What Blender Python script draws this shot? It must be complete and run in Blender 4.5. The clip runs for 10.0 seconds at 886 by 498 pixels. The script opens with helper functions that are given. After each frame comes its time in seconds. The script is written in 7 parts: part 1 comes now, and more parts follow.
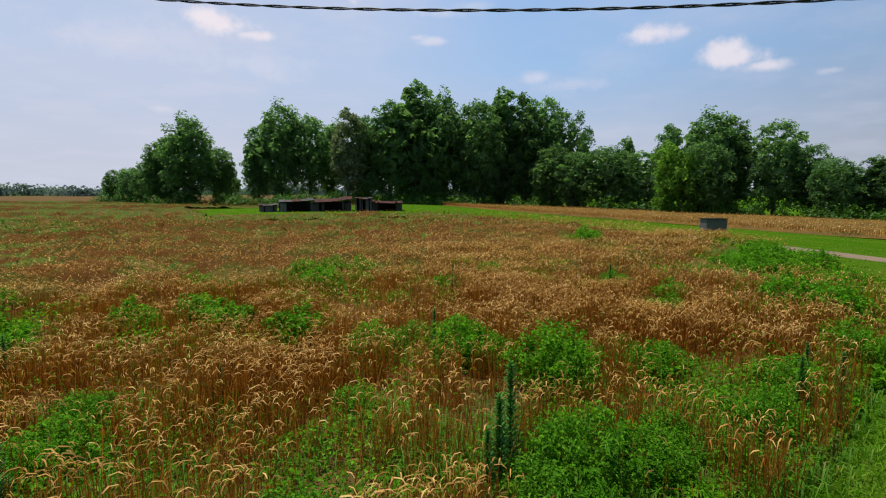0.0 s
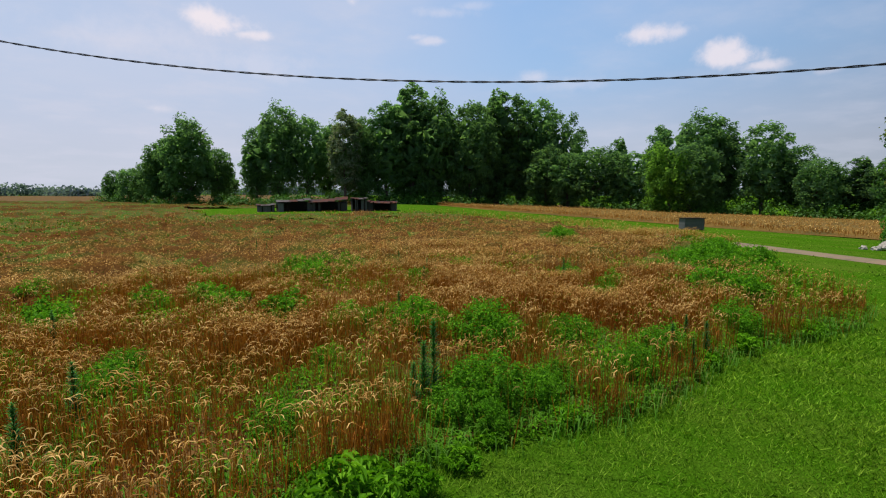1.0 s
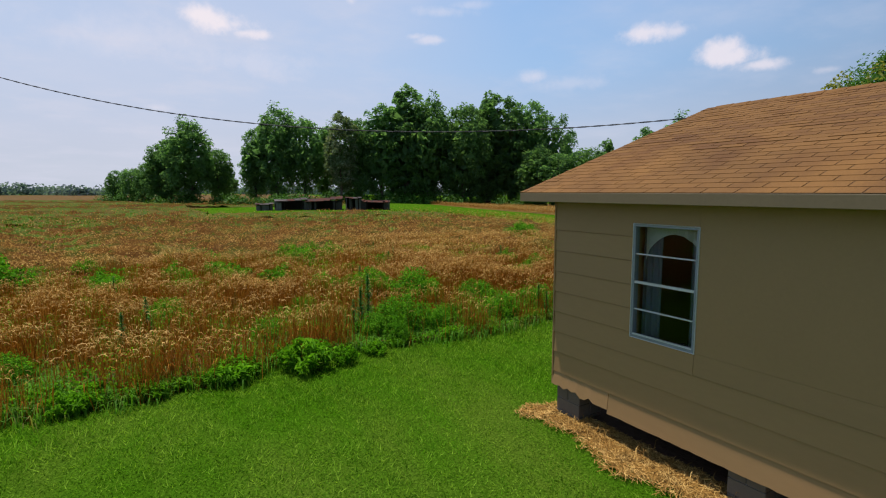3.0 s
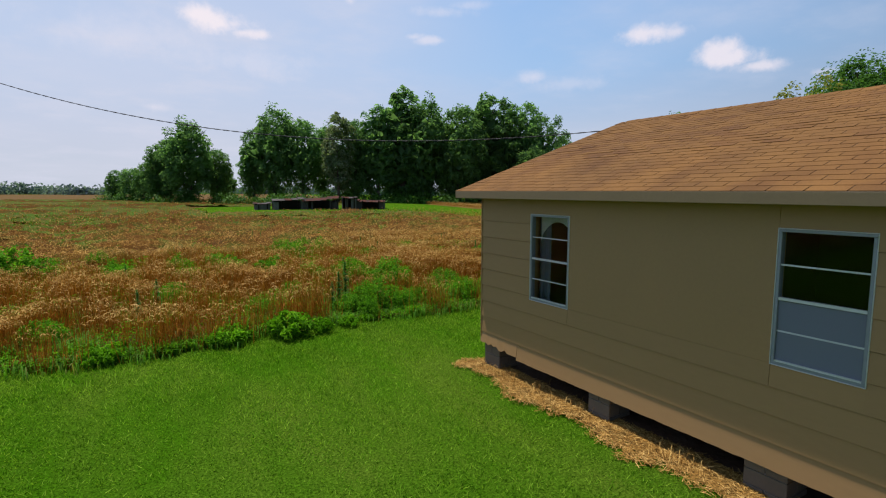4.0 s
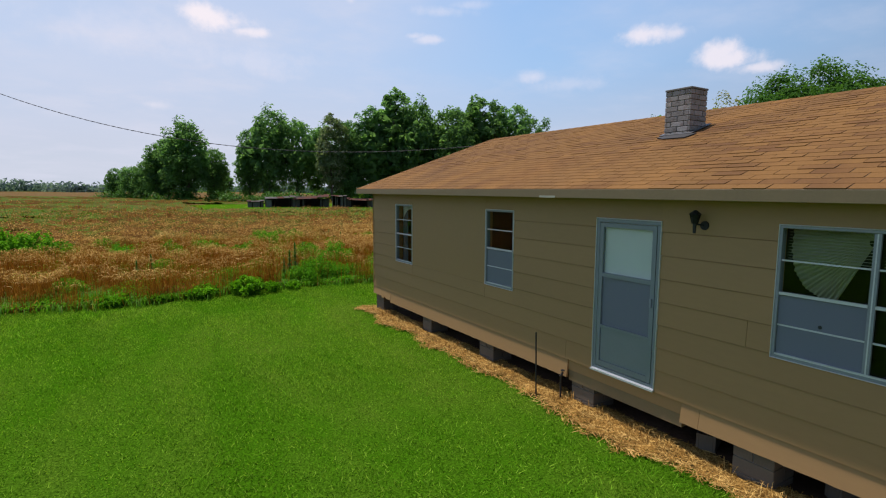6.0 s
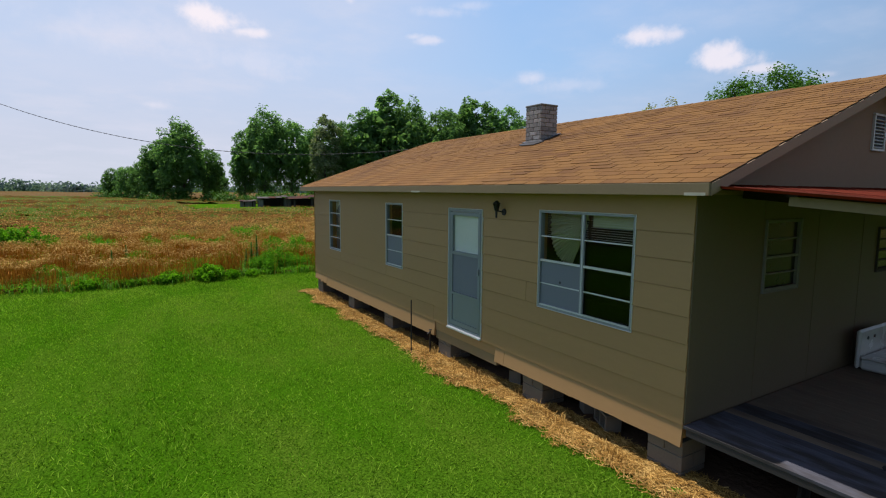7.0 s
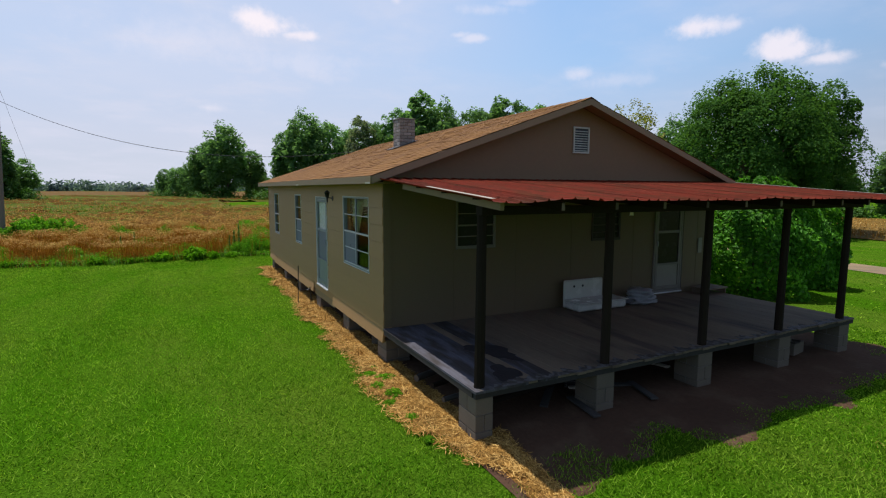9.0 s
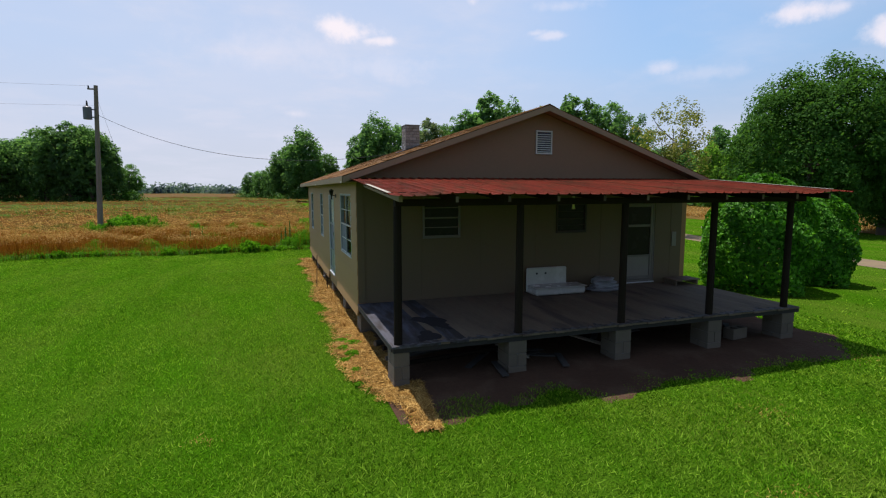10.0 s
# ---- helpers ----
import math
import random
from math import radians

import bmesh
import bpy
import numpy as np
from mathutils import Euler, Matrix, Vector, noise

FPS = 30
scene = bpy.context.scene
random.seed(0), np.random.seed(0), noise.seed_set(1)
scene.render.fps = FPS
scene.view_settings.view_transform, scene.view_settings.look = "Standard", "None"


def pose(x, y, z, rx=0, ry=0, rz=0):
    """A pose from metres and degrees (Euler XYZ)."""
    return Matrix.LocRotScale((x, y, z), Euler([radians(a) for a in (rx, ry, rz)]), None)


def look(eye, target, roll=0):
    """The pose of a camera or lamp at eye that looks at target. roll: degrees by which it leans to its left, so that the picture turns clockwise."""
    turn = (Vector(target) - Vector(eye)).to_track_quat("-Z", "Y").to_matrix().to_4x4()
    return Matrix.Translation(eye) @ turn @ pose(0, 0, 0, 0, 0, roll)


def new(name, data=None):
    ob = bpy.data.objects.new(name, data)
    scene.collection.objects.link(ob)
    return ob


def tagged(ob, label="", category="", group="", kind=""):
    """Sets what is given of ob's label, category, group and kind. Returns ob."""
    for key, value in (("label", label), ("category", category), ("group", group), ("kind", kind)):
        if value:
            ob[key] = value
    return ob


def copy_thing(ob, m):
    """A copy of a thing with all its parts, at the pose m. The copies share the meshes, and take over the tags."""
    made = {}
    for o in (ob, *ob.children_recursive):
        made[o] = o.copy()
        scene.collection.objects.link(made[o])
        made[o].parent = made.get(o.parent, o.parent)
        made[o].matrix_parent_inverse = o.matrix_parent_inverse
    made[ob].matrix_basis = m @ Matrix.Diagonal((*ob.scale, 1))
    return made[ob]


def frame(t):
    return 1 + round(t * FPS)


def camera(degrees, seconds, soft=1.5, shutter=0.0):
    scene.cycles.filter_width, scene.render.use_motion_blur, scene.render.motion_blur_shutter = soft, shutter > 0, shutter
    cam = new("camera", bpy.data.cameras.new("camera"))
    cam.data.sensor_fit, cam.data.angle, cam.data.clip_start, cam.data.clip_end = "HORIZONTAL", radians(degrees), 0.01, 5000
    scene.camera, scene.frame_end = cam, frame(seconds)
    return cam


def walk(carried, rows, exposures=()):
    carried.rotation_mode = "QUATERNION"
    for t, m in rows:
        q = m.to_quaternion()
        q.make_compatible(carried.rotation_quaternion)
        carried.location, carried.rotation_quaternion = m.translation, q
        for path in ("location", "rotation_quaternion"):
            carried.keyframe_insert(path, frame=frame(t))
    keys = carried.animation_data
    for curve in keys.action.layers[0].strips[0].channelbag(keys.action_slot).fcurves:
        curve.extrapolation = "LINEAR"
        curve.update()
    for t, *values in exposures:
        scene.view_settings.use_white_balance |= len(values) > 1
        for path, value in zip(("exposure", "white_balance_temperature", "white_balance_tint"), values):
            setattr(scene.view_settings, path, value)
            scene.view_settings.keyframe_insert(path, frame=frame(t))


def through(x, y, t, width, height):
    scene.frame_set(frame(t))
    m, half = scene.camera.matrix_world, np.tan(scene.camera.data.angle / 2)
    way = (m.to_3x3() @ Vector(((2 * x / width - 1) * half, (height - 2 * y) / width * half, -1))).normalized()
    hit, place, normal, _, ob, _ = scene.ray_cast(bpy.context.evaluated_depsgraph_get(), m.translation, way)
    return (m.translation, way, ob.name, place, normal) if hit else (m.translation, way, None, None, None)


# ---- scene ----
cam = camera(80.6, 10.0, soft=1.15)
PATH = [
    (0, (0.035, -0.013, 2.805), (1.056, 1.693, 2.588), -0.1),
    (0.5, (-0.128, -1.033, 2.869), (0.895, 0.672, 2.651), -0.12),
    (1, (-0.341, -2.055, 2.894), (0.685, -0.352, 2.676), -0.12),
    (1.5, (-0.565, -3.096, 2.915), (0.463, -1.394, 2.697), -0.12),
    (2, (-0.760, -4.130, 2.950), (0.269, -2.429, 2.733), -0.12),
    (2.5, (-1.003, -5.194, 2.961), (0.025, -3.492, 2.741), -0.15),
    (4, (-1.524, -8.269, 2.935), (-0.491, -6.571, 2.715), -0.0),
    (4.5, (-1.660, -9.275, 2.915), (-0.625, -7.577, 2.696), 0.08),
    (5, (-1.752, -10.336, 2.910), (-0.717, -8.639, 2.689), 0.15),
    (6.5, (-1.404, -14.223, 2.890), (-0.366, -12.528, 2.669), 0.42),
    (7, (-1.034, -15.461, 2.840), (0.005, -13.767, 2.621), 0.45),
    (7.5, (-0.646, -16.550, 2.812), (0.393, -14.855, 2.592), 0.42),
    (8, (-0.153, -17.685, 2.808), (0.883, -15.989, 2.586), 0.38),
    (8.5, (0.331, -18.827, 2.775), (1.322, -17.104, 2.551), 0.3),
    (9, (0.787, -20.016, 2.742), (1.678, -18.240, 2.516), 0.2),
    (9.5, (1.300, -21.075, 2.720), (2.075, -19.245, 2.494), 0.05),
    (10, (1.991, -22.048, 2.688), (2.622, -20.163, 2.464), -0.15),
]
walk(cam, [(t, look(eye, target, roll)) for t, eye, target, roll in PATH],
     exposures=[(0.0, -0.10, 6500, 15.0), (2.5, -0.08, 6500, 15.0), (5.0, -0.01, 6500, 15.0), (7.5, 0.04, 6500, 15.0), (10.0, 0.06, 6500, 15.0)])

# ---- light ----
SUN_FROM = Vector((-0.1255, 0.24, 1.0)).normalized()
SUN_STRENGTH, SKY_STRENGTH = 4.3, 0.075


def build_world():
    world = bpy.data.worlds.new("summer_sky")
    scene.world = world
    world.use_nodes = True
    nt = world.node_tree
    nt.nodes.clear()
    N, L = nt.nodes.new, nt.links.new

    def math_node(op, a, b=None, c=None, clamp=False):
        n = N("ShaderNodeMath")
        n.operation, n.use_clamp = op, clamp
        for i, v in enumerate((a, b, c)):
            if v is None:
                continue
            if isinstance(v, (int, float)):
                n.inputs[i].default_value = v
            else:
                L(v, n.inputs[i])
        return n.outputs[0]

    def vec_node(op, a, b=None):
        n = N("ShaderNodeVectorMath")
        n.operation = op
        for i, v in enumerate((a, b)):
            if v is None:
                continue
            if isinstance(v, tuple):
                n.inputs[i].default_value = v
            else:
                L(v, n.inputs[i])
        return n

    def ramp(fac, lo, hi):
        n = N("ShaderNodeMapRange")
        n.interpolation_type = "SMOOTHSTEP"
        L(fac, n.inputs[0])
        n.inputs[1].default_value, n.inputs[2].default_value = lo, hi
        return n.outputs[0]

    def noise_node(vec, scale, detail=5, rough=0.55):
        n = N("ShaderNodeTexNoise")
        n.inputs["Scale"].default_value, n.inputs["Detail"].default_value, n.inputs["Roughness"].default_value = scale, detail, rough
        L(vec, n.inputs["Vector"])
        return n.outputs["Fac"]

    sky = N("ShaderNodeTexSky")
    sky.sky_type, sky.sun_disc = "NISHITA", False
    sky.sun_elevation = math.asin(SUN_FROM.z)
    sky.sun_rotation = math.atan2(SUN_FROM.x, SUN_FROM.y)
    sky.air_density, sky.dust_density, sky.ozone_density = 1.0, 1.2, 2.0
    way = vec_node("NORMALIZE", N("ShaderNodeTexCoord").outputs["Generated"]).outputs[0]
    sep = N("ShaderNodeSeparateXYZ")
    L(way, sep.inputs[0])
    up = sep.outputs["Z"]
    # thin high cloud: direction laid out on a flat layer
    comb = N("ShaderNodeCombineXYZ")
    high = math_node("ADD", math_node("MAXIMUM", up, 0.0), 0.12)
    L(math_node("DIVIDE", sep.outputs["X"], high), comb.inputs[0])
    L(math_node("DIVIDE", sep.outputs["Y"], high), comb.inputs[1])
    veil = math_node("ADD", math_node("MULTIPLY", ramp(noise_node(comb.outputs[0], 0.55, 6, 0.5), 0.40, 0.70), 0.6), math_node("MULTIPLY", ramp(noise_node(comb.outputs[0], 1.7, 7, 0.6), 0.44, 0.72), 0.6))
    # a broad bright veil towards the west end of the view
    west = ramp(vec_node("DOT_PRODUCT", way, (-0.05, 0.95, 0.30)).outputs["Value"], 0.70, 1.0)
    veil = math_node("MAXIMUM", math_node("MULTIPLY", veil, 0.4), math_node("MULTIPLY", west, math_node("ADD", math_node("MULTIPLY", veil, 0.5), 0.55)), clamp=True)
    haze = ramp(up, 1.3, 0.3)
    band = N("ShaderNodeValToRGB")
    L(up, band.inputs[0])
    els = band.color_ramp.elements
    els[0].position, els[0].color = 0.0, (0.54, 0.63, 0.71, 1)
    els[1].position, els[1].color = 1.0, (0.18, 0.31, 0.58, 1)
    for p, c in ((0.08, (0.52, 0.62, 0.76, 1)), (0.22, (0.375, 0.60, 0.89, 1)), (0.36, (0.30, 0.545, 0.90, 1)), (0.65, (0.22, 0.41, 0.70, 1))):
        els.new(p).color = c
    lift = vec_node("SCALE", band.outputs[0])
    # the haze is bright on the sun's side of the sky and deepens away from it
    level = Vector((SUN_FROM.x, SUN_FROM.y, 0)).normalized()
    glow = ramp(vec_node("DOT_PRODUCT", way, tuple(level)).outputs["Value"], -0.85, 0.45)
    L(math_node("DIVIDE", math_node("MULTIPLY_ADD", glow, 0.52, 0.48), SKY_STRENGTH), lift.inputs["Scale"])
    puff_noise = noise_node(way, 17.0, 6, 0.62)
    fine = noise_node(way, 55.0, 4, 0.6)
    ragged = math_node("ADD", math_node("MULTIPLY", puff_noise, 1.0), math_node("MULTIPLY", fine, 0.35))
    puffs = None
    #           direction, half width, half height, strength
    for d, a, b, k in CLOUDS:
        d = Vector(d).normalized()
        right = d.cross(Vector((0, 0, 1))).normalized()
        tall = right.cross(d)
        off = vec_node("SUBTRACT", way, tuple(d)).outputs[0]
        u = math_node("DIVIDE", vec_node("DOT_PRODUCT", off, tuple(right)).outputs["Value"], a)
        v = math_node("DIVIDE", vec_node("DOT_PRODUCT", off, tuple(tall)).outputs["Value"], b)
        r = math_node("SQRT", math_node("ADD", math_node("MULTIPLY", u, u), math_node("MULTIPLY", v, v)))
        shape = math_node("ADD", math_node("SUBTRACT", 0.62, math_node("MULTIPLY", r, 0.55)), math_node("MULTIPLY", math_node("SUBTRACT", ragged, 0.68), 1.15))
        m = math_node("MULTIPLY", ramp(shape, 0.02, 0.62), k)
        puffs = m if puffs is None else math_node("MAXIMUM", puffs, m)

    def mix(fac, a, b):
        n = N("ShaderNodeMix")
        n.data_type = "RGBA"
        L(fac, n.inputs["Factor"])
        for key, v in (("A", a), ("B", b)):
            sock = [s for s in n.inputs if s.name == key and s.type == "RGBA"][0]
            if isinstance(v, tuple):
                sock.default_value = (*v, 1)
            else:
                L(v, sock)
        return [s for s in n.outputs if s.type == "RGBA"][0]

    k = 1.0 / SKY_STRENGTH
    colour = mix(math_node("MULTIPLY", haze, 0.92), sky.outputs[0], lift.outputs[0])
    colour = mix(math_node("MULTIPLY", veil, 0.85), colour, (0.67 * k, 0.71 * k, 0.82 * k))
    colour = mix(puffs, colour, (0.90 * k, 0.86 * k, 0.90 * k))
    bg = N("ShaderNodeBackground")
    L(colour, bg.inputs["Color"])
    bg.inputs["Strength"].default_value = SKY_STRENGTH
    L(bg.outputs[0], N("ShaderNodeOutputWorld").inputs[0])


CLOUDS = [
    ((0.1220, 0.9528, 0.2790), 0.044, 0.028, 1.0),
    ((0.1534, 0.9497, 0.2720), 0.056, 0.022, 1.0),
    ((0.1900, 0.9460, 0.2630), 0.042, 0.010, 0.85),
    ((0.7610, 0.5934, 0.2622), 0.066, 0.018, 0.8),
    ((0.7850, 0.5620, 0.2590), 0.040, 0.012, 0.6),
    ((0.8290, 0.5150, 0.2230), 0.040, 0.024, 0.85),
    ((0.8420, 0.4960, 0.2120), 0.055, 0.018, 0.85),
    ((0.8640, 0.4660, 0.1960), 0.046, 0.011, 0.7),
    ((0.4790, 0.8363, 0.2668), 0.036, 0.008, 0.5),
    ((0.4560, 0.8480, 0.2720), 0.022, 0.007, 0.4),
    ((0.6399, 0.7408, 0.2042), 0.030, 0.013, 0.45),
    ((0.0497, 0.9893, 0.1369), 0.034, 0.010, 0.45),
    ((0.3483, 0.8796, 0.3240), 0.014, 0.010, 0.5),
    ((0.9035, 0.3898, 0.1781), 0.030, 0.008, 0.35),
    ((0.4900, 0.8150, 0.3100), 0.070, 0.012, 0.30),
    ((0.5300, 0.7850, 0.3200), 0.050, 0.010, 0.26),
    ((0.0300, 0.9700, 0.2400), 0.160, 0.045, 0.22),
    ((0.2100, 0.9500, 0.2150), 0.120, 0.030, 0.26),
    ((0.7000, 0.6900, 0.1900), 0.090, 0.016, 0.22),
]
build_world()
sun = new("sun", bpy.data.lights.new("sun", "SUN"))
sun.data.energy, sun.data.angle, sun.data.color = SUN_STRENGTH, radians(0.55), (1.0, 0.955, 0.88)
sun.matrix_world = look((0, 0, 60), tuple(Vector((0, 0, 60)) - SUN_FROM * 10))

# ---- materials ----
def material(name, colour, rough=0.8, metal=0.0, var=0.25, scale=4.0, fine=60.0, bump=0.2, bump_dist=0.004, second=None,
             mix_lo=0.5, mix_hi=0.7, obj_var=0.0, island_var=0.0, stretch=(1, 1, 1), through=0.0, spec=0.5):
    """A surface with large stains, fine grain and bump; second: a colour laid on in patches; through: light let through a leaf."""
    m = bpy.data.materials.new(name)
    m.use_nodes = True
    nt = m.node_tree
    nt.nodes.clear()
    N, L = nt.nodes.new, nt.links.new
    out, bsdf = N("ShaderNodeOutputMaterial"), N("ShaderNodeBsdfPrincipled")
    geo, tex, info = N("ShaderNodeNewGeometry"), N("ShaderNodeTexCoord"), N("ShaderNodeObjectInfo")
    mp = N("ShaderNodeMapping")
    mp.inputs["Scale"].default_value = stretch
    L(geo.outputs["Position"], mp.inputs["Vector"])

    def noise_tex(s, detail, offset=0.0):
        n = N("ShaderNodeTexNoise")
        n.inputs["Scale"].default_value, n.inputs["Detail"].default_value = s, detail
        L(mp.outputs[0], n.inputs["Vector"])
        return n.outputs["Fac"]

    def m2(op, a, b):
        n = N("ShaderNodeMath")
        n.operation = op
        for i, v in enumerate((a, b)):
            if isinstance(v, (int, float)):
                n.inputs[i].default_value = v
            else:
                L(v, n.inputs[i])
        return n.outputs[0]

    big, small = noise_tex(scale, 4), noise_tex(fine, 3)
    value = m2("ADD", m2("MULTIPLY", m2("SUBTRACT", big, 0.5), 2 * var), m2("ADD", m2("MULTIPLY", m2("SUBTRACT", small, 0.5), 1.4 * var), 1.0))
    if obj_var:
        value = m2("ADD", value, m2("MULTIPLY", m2("SUBTRACT", info.outputs["Random"], 0.5), 2 * obj_var))
    if island_var:
        value = m2("ADD", value, m2("MULTIPLY", m2("SUBTRACT", geo.outputs["Random Per Island"], 0.5), 2 * island_var))
    base = N("ShaderNodeRGB")
    base.outputs[0].default_value = (*colour, 1)
    col = base.outputs[0]
    if second:
        mr = N("ShaderNodeMapRange")
        mr.inputs[1].default_value, mr.inputs[2].default_value = mix_lo, mix_hi
        if island_var:
            mixed = m2("ADD", m2("MULTIPLY", noise_tex(scale * 1.7, 4), 0.6), m2("MULTIPLY", geo.outputs["Random Per Island"], 0.4))
        else:
            mixed = noise_tex(scale * 1.7, 5)
        L(mixed, mr.inputs[0])
        mx = N("ShaderNodeMix")
        mx.data_type = "RGBA"
        L(mr.outputs[0], mx.inputs["Factor"])
        L(col, mx.inputs[6])
        mx.inputs[7].default_value = (*second, 1)
        col = mx.outputs[2]
    mul = N("ShaderNodeVectorMath")
    mul.operation = "SCALE"
    L(col, mul.inputs[0])
    L(value, mul.inputs["Scale"])
    col = mul.outputs[0]
    L(col, bsdf.inputs["Base Color"])
    bsdf.inputs["Metallic"].default_value = metal
    bsdf.inputs["Specular IOR Level"].default_value = spec
    L(m2("ADD", m2("MULTIPLY", m2("SUBTRACT", big, 0.5), 0.25), rough), bsdf.inputs["Roughness"])
    if bump:
        bp = N("ShaderNodeBump")
        bp.inputs["Strength"].default_value, bp.inputs["Distance"].default_value = bump, bump_dist
        L(m2("ADD", small, m2("MULTIPLY", big, 0.6)), bp.inputs["Height"])
        L(bp.outputs[0], bsdf.inputs["Normal"])
    if through:
        tr, ms = N("ShaderNodeBsdfTranslucent"), N("ShaderNodeMixShader")
        bright = N("ShaderNodeVectorMath")
        bright.operation = "MULTIPLY"
        L(col, bright.inputs[0])
        bright.inputs[1].default_value = (1.25, 1.3, 0.6)
        L(bright.outputs[0], tr.inputs["Color"])
        ms.inputs[0].default_value = through
        L(bsdf.outputs[0], ms.inputs[1])
        L(tr.outputs[0], ms.inputs[2])
        L(ms.outputs[0], out.inputs["Surface"])
    else:
        L(bsdf.outputs[0], out.inputs["Surface"])
    return m


def lawn_material():
    """Mown turf: fine light blades with dark gaps for the shade between them, tufts a hand wide, and broad yellower and
    lusher stretches along the mowing.
    """
    m = bpy.data.materials.new("lawn_turf")
    m.use_nodes = True
    nt = m.node_tree
    nt.nodes.clear()
    N, L = nt.nodes.new, nt.links.new
    out, bsdf, geo = N("ShaderNodeOutputMaterial"), N("ShaderNodeBsdfPrincipled"), N("ShaderNodeNewGeometry")

    def band(scale, lo, hi, stretch=(1, 1, 1), detail=4, rough=0.65):
        mp, nz, mr = N("ShaderNodeMapping"), N("ShaderNodeTexNoise"), N("ShaderNodeMapRange")
        mp.inputs["Scale"].default_value = stretch
        L(geo.outputs["Position"], mp.inputs["Vector"])
        L(mp.outputs[0], nz.inputs["Vector"])
        nz.inputs["Scale"].default_value, nz.inputs["Detail"].default_value, nz.inputs["Roughness"].default_value = scale, detail, rough
        L(nz.outputs["Fac"], mr.inputs[0])
        mr.inputs[1].default_value, mr.inputs[2].default_value = lo, hi
        return mr.outputs[0]

    def blend(fac, a, b):
        n = N("ShaderNodeMix")
        n.data_type = "RGBA"
        L(fac, n.inputs["Factor"])
        for slot, v in ((6, a), (7, b)):
            if isinstance(v, tuple):
                n.inputs[slot].default_value = (*v, 1)
            else:
                L(v, n.inputs[slot])
        return n.outputs[2]

    blades, tufts = band(34, 0.36, 0.64, detail=5, rough=0.75), band(6, 0.38, 0.66)
    # shade down between the blades is put into these dark colours
    dark = blend(tufts, (0.010, 0.036, 0.001), (0.032, 0.082, 0.003))
    light = blend(band(0.55, 0.40, 0.66, (1, 0.35, 1)), (0.074, 0.222, 0.006), (0.145, 0.250, 0.022))
    L(blend(blades, dark, light), bsdf.inputs["Base Color"])
    bsdf.inputs["Roughness"].default_value, bsdf.inputs["Specular IOR Level"].default_value = 0.9, 0.0
    bp = N("ShaderNodeBump")
    bp.inputs["Strength"].default_value, bp.inputs["Distance"].default_value = 0.7, 0.02
    L(blades, bp.inputs["Height"])
    L(bp.outputs[0], bsdf.inputs["Normal"])
    L(bsdf.outputs[0], out.inputs["Surface"])
    return m


def glass_material():
    m = bpy.data.materials.new("window_glass")
    m.use_nodes = True
    nt = m.node_tree
    nt.nodes.clear()
    N, L = nt.nodes.new, nt.links.new
    out, gl, tr, mx, lw = N("ShaderNodeOutputMaterial"), N("ShaderNodeBsdfGlossy"), N("ShaderNodeBsdfTransparent"), N("ShaderNodeMixShader"), N("ShaderNodeLayerWeight")
    gl.inputs["Roughness"].default_value = 0.015
    tr.inputs["Color"].default_value = (0.93, 0.95, 0.95, 1)
    lw.inputs["Blend"].default_value = 0.5
    pw, ad = N("ShaderNodeMath"), N("ShaderNodeMath")
    pw.operation, ad.operation = "POWER", "MULTIPLY_ADD"
    L(lw.outputs["Facing"], pw.inputs[0])
    pw.inputs[1].default_value = 4.0
    L(pw.outputs[0], ad.inputs[0])
    ad.inputs[1].default_value, ad.inputs[2].default_value = 0.22, 0.02
    nz, bp = N("ShaderNodeTexNoise"), N("ShaderNodeBump")
    nz.inputs["Scale"].default_value = 3.0
    bp.inputs["Strength"].default_value, bp.inputs["Distance"].default_value = 0.05, 0.01
    L(nz.outputs["Fac"], bp.inputs["Height"])
    L(bp.outputs[0], gl.inputs["Normal"])
    L(ad.outputs[0], mx.inputs[0])
    L(tr.outputs[0], mx.inputs[1])
    L(gl.outputs[0], mx.inputs[2])
    L(mx.outputs[0], out.inputs["Surface"])
    return m


def screen_material(name, colour, clear):
    m = bpy.data.materials.new(name)
    m.use_nodes = True
    nt = m.node_tree
    nt.nodes.clear()
    N, L = nt.nodes.new, nt.links.new
    out, df, tr, mx = N("ShaderNodeOutputMaterial"), N("ShaderNodeBsdfPrincipled"), N("ShaderNodeBsdfTransparent"), N("ShaderNodeMixShader")
    df.inputs["Base Color"].default_value, df.inputs["Roughness"].default_value = (*colour, 1), 0.55
    mx.inputs[0].default_value = clear
    L(df.outputs[0], mx.inputs[1])
    L(tr.outputs[0], mx.inputs[2])
    L(mx.outputs[0], out.inputs["Surface"])
    return m


M_LAWN = lawn_material()
M_BLADE = material("grass_blades", (0.104, 0.285, 0.009), 0.65, var=0.42, scale=0.7, fine=5, bump=0, second=(0.190, 0.315, 0.028), mix_lo=0.44, mix_hi=0.66, island_var=0.65, through=0.42, spec=0.02, stretch=(1, 0.4, 1))
M_FIELD = material("field_soil", (0.15, 0.078, 0.023), 0.95, var=0.35, scale=0.5, fine=14, bump=0.9, bump_dist=0.06, second=(0.075, 0.075, 0.016), mix_lo=0.5, mix_hi=0.62, spec=0.1)
M_MASS = material("wheat_mass", (0.105, 0.047, 0.010), 0.9, var=0.5, scale=0.5, fine=7, bump=1.0, bump_dist=0.15, second=(0.062, 0.070, 0.010), mix_lo=0.46, mix_hi=0.62, spec=0.03)
